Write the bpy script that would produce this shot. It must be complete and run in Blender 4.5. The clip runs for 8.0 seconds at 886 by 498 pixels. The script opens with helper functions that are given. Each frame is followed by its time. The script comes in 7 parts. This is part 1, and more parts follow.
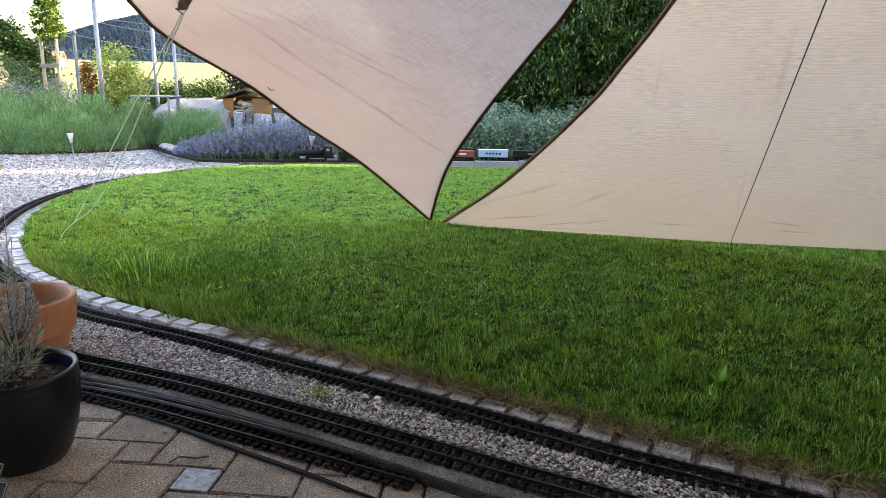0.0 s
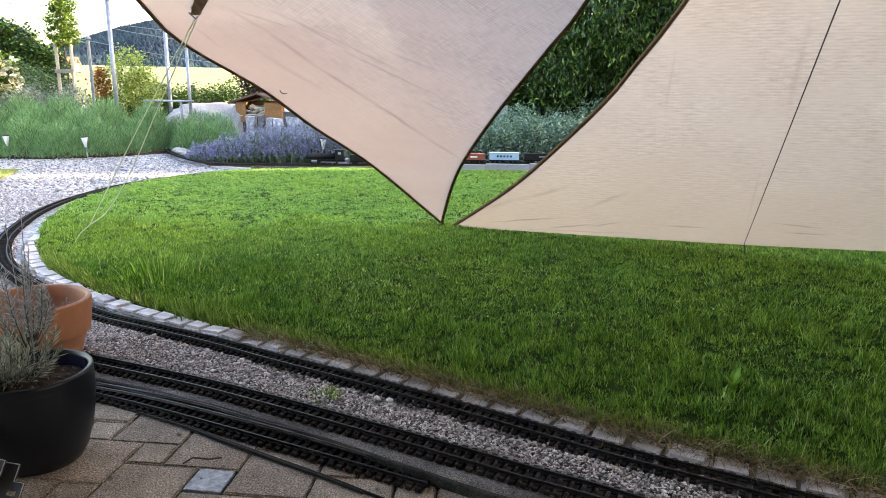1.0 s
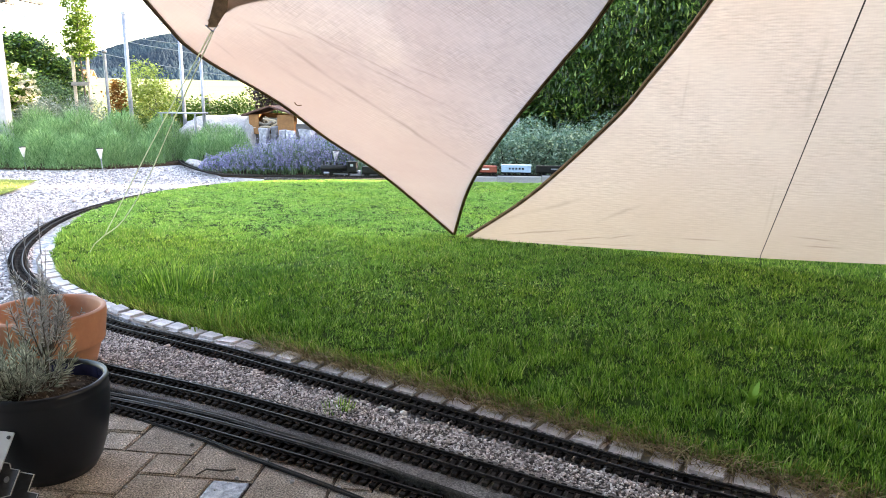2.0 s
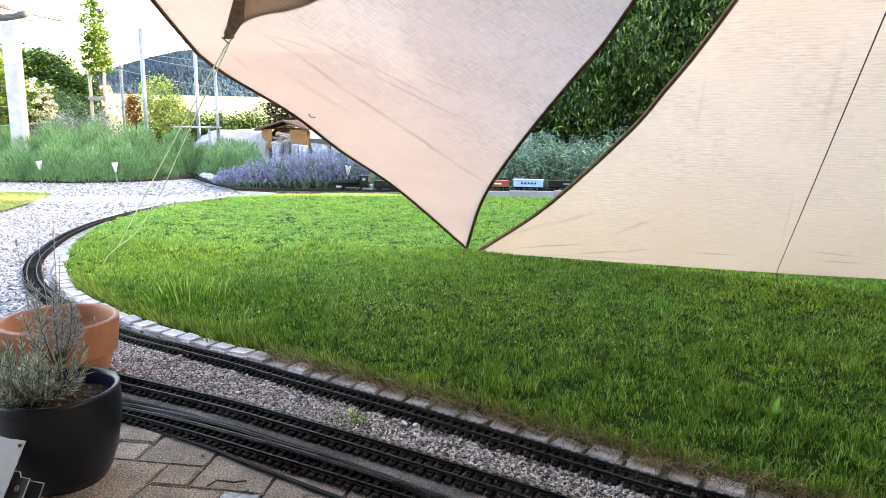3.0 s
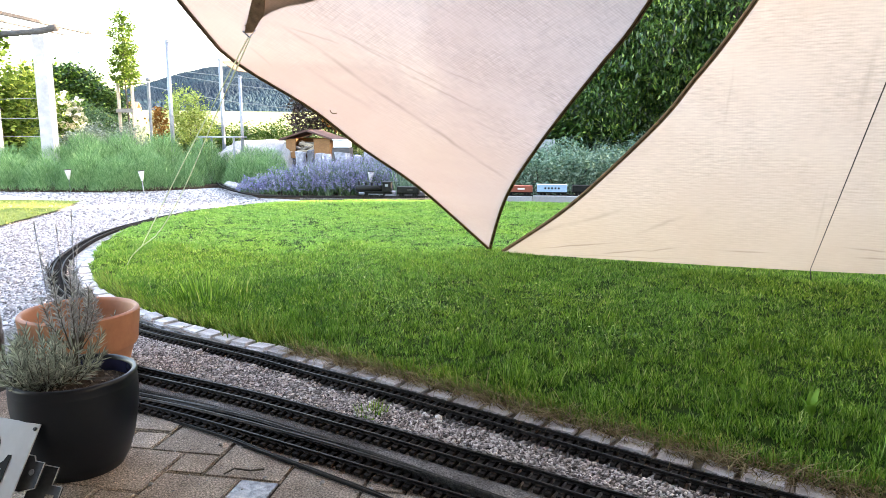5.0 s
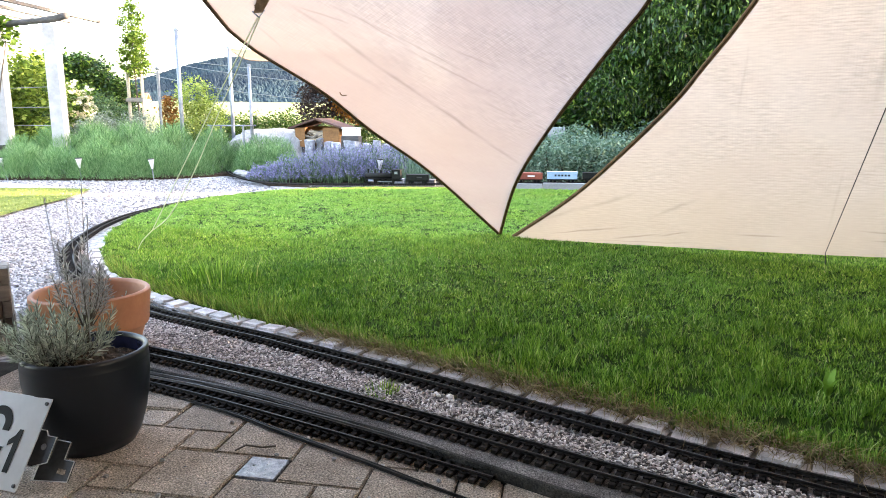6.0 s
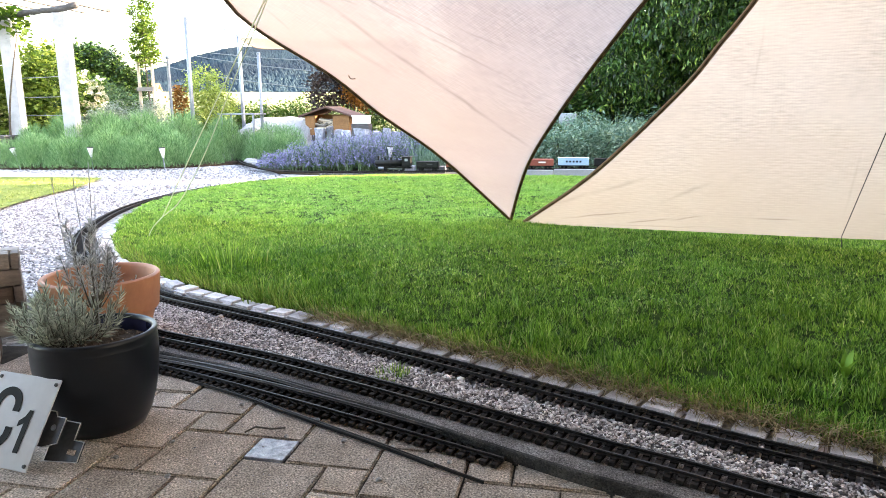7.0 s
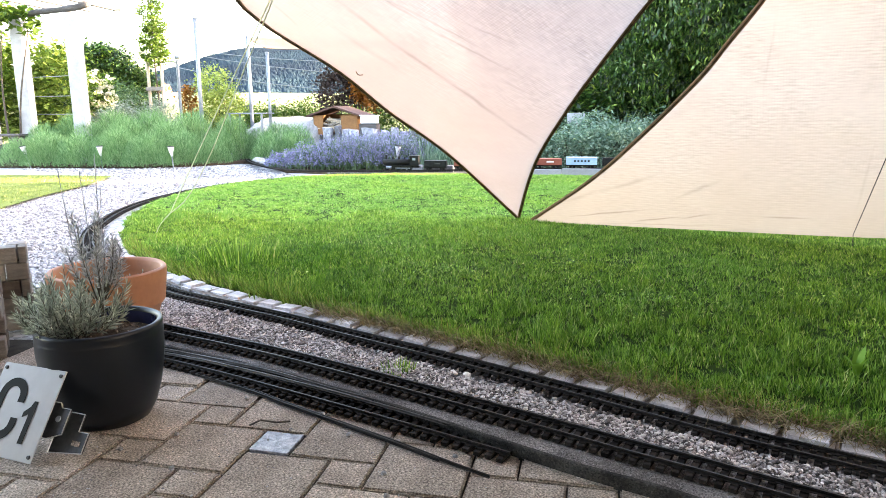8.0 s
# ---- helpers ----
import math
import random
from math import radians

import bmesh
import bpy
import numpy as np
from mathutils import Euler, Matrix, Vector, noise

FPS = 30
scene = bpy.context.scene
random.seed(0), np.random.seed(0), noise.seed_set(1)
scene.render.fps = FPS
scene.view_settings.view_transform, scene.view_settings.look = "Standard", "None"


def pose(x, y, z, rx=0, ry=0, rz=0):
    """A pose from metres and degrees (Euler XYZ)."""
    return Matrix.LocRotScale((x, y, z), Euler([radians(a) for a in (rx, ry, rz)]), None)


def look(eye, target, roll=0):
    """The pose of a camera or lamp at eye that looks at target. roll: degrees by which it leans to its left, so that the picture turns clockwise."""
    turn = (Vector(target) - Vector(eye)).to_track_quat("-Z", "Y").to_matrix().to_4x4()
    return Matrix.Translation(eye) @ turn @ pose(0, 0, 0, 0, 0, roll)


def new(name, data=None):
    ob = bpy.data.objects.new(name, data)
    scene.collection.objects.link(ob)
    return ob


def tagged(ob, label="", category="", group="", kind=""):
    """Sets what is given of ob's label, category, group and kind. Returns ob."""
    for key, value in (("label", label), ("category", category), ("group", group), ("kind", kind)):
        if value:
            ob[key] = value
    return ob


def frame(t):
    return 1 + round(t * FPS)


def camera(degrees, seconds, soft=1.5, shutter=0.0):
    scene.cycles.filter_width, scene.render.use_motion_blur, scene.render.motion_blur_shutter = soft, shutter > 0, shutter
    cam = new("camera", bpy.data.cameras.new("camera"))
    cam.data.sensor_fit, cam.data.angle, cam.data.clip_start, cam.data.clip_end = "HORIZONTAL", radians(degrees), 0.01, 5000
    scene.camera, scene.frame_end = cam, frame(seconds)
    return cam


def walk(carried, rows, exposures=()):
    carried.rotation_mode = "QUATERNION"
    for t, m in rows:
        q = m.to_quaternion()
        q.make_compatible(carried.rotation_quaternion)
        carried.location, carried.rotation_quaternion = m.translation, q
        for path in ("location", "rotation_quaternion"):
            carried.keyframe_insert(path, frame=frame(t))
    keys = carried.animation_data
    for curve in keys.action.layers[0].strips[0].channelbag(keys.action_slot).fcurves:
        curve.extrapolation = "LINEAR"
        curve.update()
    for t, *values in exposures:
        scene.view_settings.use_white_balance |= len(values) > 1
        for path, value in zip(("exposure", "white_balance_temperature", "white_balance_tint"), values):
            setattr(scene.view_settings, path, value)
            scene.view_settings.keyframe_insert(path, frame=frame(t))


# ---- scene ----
cam = camera(65.8, 8.0, soft=0.5)
PATH = [
    (0, (0.463, -0.062, 0.924), (0.288, 1.877, 0.463), 0.9),
    (0.5, (0.464, -0.066, 0.923), (0.273, 1.871, 0.463), 0.7),
    (1, (0.461, -0.065, 0.921), (0.254, 1.872, 0.469), 0.6),
    (1.5, (0.454, -0.062, 0.92), (0.231, 1.877, 0.483), 0.6),
    (3, (0.434, -0.045, 0.898), (0.163, 1.901, 0.525), 0.8),
    (3.5, (0.432, -0.036, 0.882), (0.142, 1.912, 0.529), 0.8),
    (4, (0.432, -0.025, 0.858), (0.125, 1.923, 0.52), 0.7),
    (4.5, (0.436, -0.016, 0.836), (0.111, 1.929, 0.502), 0.4),
    (6, (0.424, 0.0, 0.777), (0.06, 1.932, 0.413), 0.1),
    (6.5, (0.423, 0.008, 0.762), (0.044, 1.934, 0.379), -0.1),
    (7, (0.423, 0.018, 0.751), (0.029, 1.938, 0.356), -0.3),
    (7.5, (0.424, 0.023, 0.74), (0.016, 1.941, 0.345), -0.3),
    (8, (0.424, 0.027, 0.73), (0.008, 1.943, 0.338), -0.2),
]
walk(cam, [(t, look(eye, target, roll)) for t, eye, target, roll in PATH],
     [(0.0, 3.27, 7500, 20), (1.0, 3.46, 7500, 20), (1.7, 3.78, 7500, 20), (3.0, 3.96, 7500, 20), (4.5, 4.02, 7500, 20), (6.0, 3.98, 7500, 20), (7.0, 4.08, 7500, 20), (8.0, 4.18, 7500, 20)])


# ---- world and light ----
world = bpy.data.worlds.new("world")
scene.world = world
world.use_nodes = True
SUN_ELEV, SUN_AZ = 12.0, 75.0      # azimuth clockwise from +y
wt = world.node_tree
sky = wt.nodes.new("ShaderNodeTexSky")
sky.sky_type = "NISHITA"
sky.sun_disc = False
sky.sun_elevation = radians(SUN_ELEV)
sky.sun_rotation = radians(SUN_AZ)
sky.dust_density = 2.0
sky.air_density = 1.0
wt.links.new(sky.outputs[0], wt.nodes["Background"].inputs[0])
wt.nodes["Background"].inputs[1].default_value = 0.15
sun_dir = Vector((math.sin(radians(SUN_AZ)) * math.cos(radians(SUN_ELEV)),
                  math.cos(radians(SUN_AZ)) * math.cos(radians(SUN_ELEV)), math.sin(radians(SUN_ELEV))))
sun = new("sun", bpy.data.lights.new("sun", "SUN"))
sun.data.energy, sun.data.angle, sun.data.color = 3.0, radians(0.6), (1.0, 0.86, 0.66)
sun.matrix_world = look(sun_dir * 50, (0, 0, 0))
RNG = np.random.default_rng(7)


# ---- mesh helpers ----
def part(name, bm, material, parent=None, label=""):
    """Link a bmesh as one mesh object, under a parent where one is given."""
    me = bpy.data.meshes.new(name)
    bm.to_mesh(me)
    bm.free()
    me.materials.append(material)
    ob = new(name, me)
    if parent:
        ob.parent = parent
    if label:
        ob["label"] = label
    return ob


def empty(name, m, label, category, group="", kind=""):
    ob = new(name)
    ob.empty_display_size = 0.1
    ob.matrix_world = m
    return tagged(ob, label, category, group, kind)


def smooth(ob):
    ob.data.polygons.foreach_set("use_smooth", [True] * len(ob.data.polygons))
    return ob


def box(sx, sy, sz, at=(0, 0, 0), bevel=0.0, m=None):
    """A box centred on at in x and y and standing on at's z."""
    bm = bmesh.new()
    bmesh.ops.create_cube(bm, size=1)
    bmesh.ops.scale(bm, vec=(sx, sy, sz), verts=bm.verts)
    bmesh.ops.translate(bm, vec=(at[0], at[1], at[2] + sz / 2), verts=bm.verts)
    if bevel:
        bmesh.ops.bevel(bm, geom=list(bm.edges), offset=bevel, segments=2, affect="EDGES", profile=0.6)
    if m:
        bmesh.ops.transform(bm, matrix=m, verts=bm.verts)
    return bm


def lathe(profile, seg=48):
    """A turned shape round z from (radius, z) pairs, open where a radius isn't zero."""
    bm = bmesh.new()
    rings = []
    for r, z in profile:
        rings.append([bm.verts.new((r * math.cos(2 * math.pi * k / seg), r * math.sin(2 * math.pi * k / seg), z)) for k in range(seg)]
                     if r > 1e-5 else [bm.verts.new((0, 0, z))])
    for a, b in zip(rings, rings[1:]):
        for k in range(seg):
            j = (k + 1) % seg
            if len(a) == 1 and len(b) == 1:
                continue
            if len(a) == 1:
                bm.faces.new((a[0], b[j], b[k]))
            elif len(b) == 1:
                bm.faces.new((a[k], a[j], b[0]))
            else:
                bm.faces.new((a[k], a[j], b[j], b[k]))
    bmesh.ops.recalc_face_normals(bm, faces=bm.faces)
    return bm


def spline(points, step):
    """Even points along a smooth curve through the given ones."""
    p = np.array(points, float)
    q = np.vstack([2 * p[0] - p[1], p, 2 * p[-1] - p[-2]])
    fine = []
    for k in range(1, len(q) - 2):
        for u in np.linspace(0, 1, 24, endpoint=False):
            a, b, c, d = q[k - 1], q[k], q[k + 1], q[k + 2]
            fine.append(0.5 * (2 * b + (c - a) * u + (2 * a - 5 * b + 4 * c - d) * u**2 + (3 * b - a - 3 * c + d) * u**3))
    fine.append(p[-1])
    fine = np.array(fine)
    s = np.r_[0, np.cumsum(np.linalg.norm(np.diff(fine, axis=0), axis=1))]
    n = max(2, int(round(s[-1] / step)) + 1)
    at = np.linspace(0, s[-1], n)
    return np.stack([np.interp(at, s, fine[:, k]) for k in range(p.shape[1])], 1)


def sweep(bm, path, section, closed=True):
    """Sweep a section of (side, up) pairs along a path, caps included."""
    path = [Vector(p) for p in path]
    rings = []
    for k, p in enumerate(path):
        d = (path[min(k + 1, len(path) - 1)] - path[max(k - 1, 0)]).normalized()
        side = d.cross(Vector((0, 0, 1)))
        side = side.normalized() if side.length > 1e-4 else Vector((1, 0, 0))
        up = side.cross(d)
        rings.append([bm.verts.new(p + side * a + up * b) for a, b in section])
    n = len(section)
    for a, b in zip(rings, rings[1:]):
        for k in range(n if closed else n - 1):
            bm.faces.new((a[k], a[(k + 1) % n], b[(k + 1) % n], b[k]))
    if closed and n > 2:
        bm.faces.new(rings[0][::-1])
        bm.faces.new(rings[-1])
    return bm


def tube(path, r, seg=8, r_end=None):
    bm = bmesh.new()
    path = [Vector(p) for p in path]
    rings = []
    for k, p in enumerate(path):
        d = (path[min(k + 1, len(path) - 1)] - path[max(k - 1, 0)]).normalized()
        side = d.orthogonal().normalized() if abs(d.z) > 0.95 else d.cross(Vector((0, 0, 1))).normalized()
        up = side.cross(d)
        rr = r if r_end is None else r + (r_end - r) * k / (len(path) - 1)
        rings.append([bm.verts.new(p + (side * math.cos(t) + up * math.sin(t)) * rr) for t in (2 * math.pi * j / seg for j in range(seg))])
    for a, b in zip(rings, rings[1:]):
        for k in range(seg):
            bm.faces.new((a[k], a[(k + 1) % seg], b[(k + 1) % seg], b[k]))
    bm.faces.new(rings[0][::-1])
    bm.faces.new(rings[-1])
    bmesh.ops.recalc_face_normals(bm, faces=bm.faces)
    return bm


def array_mesh(name, verts, faces, material, parent=None):
    """A mesh object from numpy arrays with faces of one size."""
    verts, faces = np.ascontiguousarray(verts, np.float32), np.ascontiguousarray(faces, np.int32)
    me = bpy.data.meshes.new(name)
    n, k = faces.shape
    me.vertices.add(len(verts))
    me.vertices.foreach_set("co", verts.ravel())
    me.loops.add(n * k)
    me.loops.foreach_set("vertex_index", faces.ravel())
    me.polygons.add(n)
    me.polygons.foreach_set("loop_start", np.arange(0, n * k, k, dtype=np.int32))
    me.update(calc_edges=True)
    me.materials.append(material)
    ob = new(name, me)
    if parent:
        ob.parent = parent
    return ob


def blades(roots, length, width, lean, spread=0.25, seg=2, azimuth=None):
    """Grass blades: tapering, bending strips. Returns vertices and quads."""
    n = len(roots)
    az = RNG.uniform(0, 2 * np.pi, n) if azimuth is None else azimuth
    out = np.stack([np.cos(az), np.sin(az), np.zeros(n)], 1)
    face = RNG.uniform(0, 2 * np.pi, n)
    side = np.stack([np.cos(face), np.sin(face), np.zeros(n)], 1)
    tilt = np.abs(RNG.normal(lean, spread, n))
    rows = []
    for k in range(seg + 1):
        u = k / seg
        bend = tilt * (0.45 + 0.55 * u)
        p = roots + out * (length * u * np.sin(bend))[:, None]
        p = p + np.array([0, 0, 1]) * (length * u * np.cos(bend))[:, None]
        w = width * (1 - 0.88 * u**1.5) * 0.5
        rows += [p - side * w[:, None], p + side * w[:, None]]
    verts = np.stack(rows, 1).reshape(-1, 3)
    base = (np.arange(n) * 2 * (seg + 1))[:, None]
    faces = np.concatenate([base + np.array([2 * k, 2 * k + 1, 2 * k + 3, 2 * k + 2]) for k in range(seg)], 1).reshape(-1, 4)
    return verts, faces


def leaf_cards(centres, size, aspect=2.2, droop=0.3, flat=0.6):
    """Small folded leaves, each four corners and two faces, pointing about at random."""
    n = len(centres)
    az = RNG.uniform(0, 2 * np.pi, n)
    el = RNG.normal(-droop, 0.5, n)
    along = np.stack([np.cos(az) * np.cos(el), np.sin(az) * np.cos(el), np.sin(el)], 1)
    up = RNG.normal(0, 1 - flat, (n, 3)) + np.array([0, 0, 1.0])
    side = np.cross(along, up)
    side /= np.linalg.norm(side, axis=1)[:, None] + 1e-9
    nor = np.cross(side, along)
    size = np.broadcast_to(size, (n,)) * RNG.uniform(0.7, 1.3, n)
    w = (size / aspect / 2)[:, None]
    s = size[:, None]
    a = centres - along * s / 2
    c = centres + along * s / 2
    b = centres + side * w + nor * w * 0.35
    d = centres - side * w + nor * w * 0.35
    verts = np.stack([a, b, c, d], 1).reshape(-1, 3)
    base = (np.arange(n) * 4)[:, None]
    return verts, np.concatenate([base + np.array([0, 1, 2]), base + np.array([0, 2, 3])], 1).reshape(-1, 3)


def inside(poly, xy):
    """Which points lie in a polygon."""
    poly = np.array(poly)
    x, y = xy[:, 0], xy[:, 1]
    hit = np.zeros(len(xy), bool)
    for (x0, y0), (x1, y1) in zip(poly, np.roll(poly, -1, 0)):
        cross = ((y0 > y) != (y1 > y)) & (x < (x1 - x0) * (y - y0) / (y1 - y0 + 1e-12) + x0)
        hit ^= cross
    return hit


# ---- materials ----
def material(name, rough=0.7, metal=0.0):
    m = bpy.data.materials.new(name)
    m.use_nodes = True
    t = m.node_tree
    b = t.nodes["Principled BSDF"]
    b.inputs["Roughness"].default_value, b.inputs["Metallic"].default_value = rough, metal
    return m, t, b


def node(t, kind, **values):
    n = t.nodes.new(kind)
    for key, value in values.items():
        n.inputs[key.replace("_", " ")].default_value = value
    return n


def ramp(t, source, stops):
    r = t.nodes.new("ShaderNodeValToRGB")
    e = r.color_ramp.elements
    while len(e) < len(stops):
        e.new(0.5)
    for k, (pos, col) in enumerate(stops):
        e[k].position, e[k].color = pos, (*col, 1)
    t.links.new(source, r.inputs[0])
    return r.outputs[0]


def blend(t, fac, a, b, kind="MIX"):
    n = t.nodes.new("ShaderNodeMix")
    n.data_type, n.blend_type = "RGBA", kind
    for sock, value in ((n.inputs[0], fac), (n.inputs[6], a), (n.inputs[7], b)):
        if hasattr(value, "links"):
            t.links.new(value, sock)
        elif isinstance(value, (int, float)):
            sock.default_value = value
        else:
            sock.default_value = (*value, 1)
    return n.outputs[2]


def grain(t, scale, detail=6.0, rough=0.6, coord="Object", stretch=None):
    tc = t.nodes.new("ShaderNodeTexCoord")
    src = tc.outputs[coord]
    if stretch:
        mp = t.nodes.new("ShaderNodeMapping")
        mp.inputs["Scale"].default_value = stretch
        t.links.new(src, mp.inputs[0])
        src = mp.outputs[0]
    n = node(t, "ShaderNodeTexNoise", Scale=scale, Detail=detail, Roughness=rough)
    t.links.new(src, n.inputs["Vector"])
    return n.outputs[0]


def bump(t, b, height, strength, distance):
    n = node(t, "ShaderNodeBump", Strength=strength, Distance=distance)
    t.links.new(height, n.inputs["Height"])
    t.links.new(n.outputs[0], b.inputs["Normal"])


def mottled(name, dark, light, scale=12, fine=90, rough=0.8, relief=0.4, depth=0.004, metal=0.0, rand=0.0, stretch=None, vary=0.6, span=(0.3, 0.55, 0.75, 1.25), gloss=0.5, grit=0.0):
    """A surface with two scales of variation and fine relief; rand: piece to piece change."""
    m, t, b = material(name, rough, metal)
    b.inputs["Specular IOR Level"].default_value = gloss
    big, small = grain(t, scale, stretch=stretch), grain(t, fine, 4, stretch=stretch)
    col = ramp(t, big, [(0.3, dark), (0.7, light)])
    col = blend(t, vary, col, ramp(t, small, [(span[0], (span[1],) * 3), (span[2], (span[3],) * 3)]), "MULTIPLY")
    if grit:
        # grains of sand and stone in the surface
        tc = t.nodes.new("ShaderNodeTexCoord")
        v = node(t, "ShaderNodeTexVoronoi", Scale=grit)
        t.links.new(tc.outputs["Object"], v.inputs["Vector"])
        sep = t.nodes.new("ShaderNodeSeparateColor")
        t.links.new(v.outputs["Color"], sep.inputs[0])
        col = blend(t, 0.85, col, ramp(t, sep.outputs[0], [(0.0, (0.42, 0.42, 0.42)), (0.25, (0.85, 0.85, 0.85)), (0.8, (1.1, 1.1, 1.1)), (1.0, (1.55, 1.55, 1.55))]), "MULTIPLY")
    if rand:
        info = t.nodes.new("ShaderNodeObjectInfo")
        col = blend(t, 1.0, col, ramp(t, info.outputs["Random"], [(0, (1 - rand,) * 3), (1, (1 + rand,) * 3)]), "MULTIPLY")
    t.links.new(col, b.inputs["Base Color"])
    bump(t, b, small, relief, depth)
    return m


def leafy(name, stops, rough=0.5, through_light=0.35, patch=None, patch_scale=0.8, clump=None, gloss=0.14):
    """Foliage: colour from leaf to leaf, light shining through."""
    m, t, b = material(name, rough)
    geo = t.nodes.new("ShaderNodeNewGeometry")
    col = ramp(t, geo.outputs["Random Per Island"], stops)
    if patch:
        big = grain(t, patch_scale, 3)
        col = blend(t, ramp(t, big, [(0.42, (0, 0, 0)), (0.66, (1, 1, 1))]), col, blend(t, 1.0, col, patch, "MULTIPLY"))
    if clump:
        scale, lo, hi = clump
        col = blend(t, 1.0, col, ramp(t, grain(t, scale, 3), [(0.36, lo), (0.64, hi)]), "MULTIPLY")
    t.links.new(col, b.inputs["Base Color"])
    b.inputs["Specular IOR Level"].default_value = gloss
    tr = t.nodes.new("ShaderNodeBsdfTranslucent")
    t.links.new(blend(t, 1.0, col, (1.12, 1.15, 0.72), "MULTIPLY"), tr.inputs[0])
    mix = t.nodes.new("ShaderNodeMixShader")
    mix.inputs[0].default_value = through_light
    t.links.new(b.outputs[0], mix.inputs[1])
    t.links.new(tr.outputs[0], mix.inputs[2])
    t.links.new(mix.outputs[0], t.nodes["Material Output"].inputs[0])
    return m


def speckled(name, stops, scale, rough=0.85, relief=0.6, depth=0.006, tint=None):
    """Loose stones: a colour for each cell, with rounded relief."""
    m, t, b = material(name, rough)
    tc = t.nodes.new("ShaderNodeTexCoord")
    v = node(t, "ShaderNodeTexVoronoi", Scale=scale)
    t.links.new(tc.outputs["Object"], v.inputs["Vector"])
    sep = t.nodes.new("ShaderNodeSeparateColor")
    t.links.new(v.outputs["Color"], sep.inputs[0])
    col = ramp(t, sep.outputs[0], stops)
    if tint:
        col = blend(t, ramp(t, grain(t, 1.2, 3), [(0.4, (0, 0, 0)), (0.7, (0.7, 0.7, 0.7))]), col, tint)
    t.links.new(col, b.inputs["Base Color"])
    inv = node(t, "ShaderNodeMath")
    inv.operation = "MULTIPLY"
    inv.inputs[1].default_value = -1
    t.links.new(v.outputs["Distance"], inv.inputs[0])
    bump(t, b, inv.outputs[0], relief, depth)
    return m


def stone_piece(name, stops, rough=0.8):
    m, t, b = material(name, rough)
    geo = t.nodes.new("ShaderNodeNewGeometry")
    col = ramp(t, geo.outputs["Random Per Island"], stops)
    col = blend(t, 0.5, col, ramp(t, grain(t, 220, 3), [(0.3, (0.6, 0.6, 0.6)), (0.7, (1.2, 1.2, 1.2))]), "MULTIPLY")
    t.links.new(col, b.inputs["Base Color"])
    return m


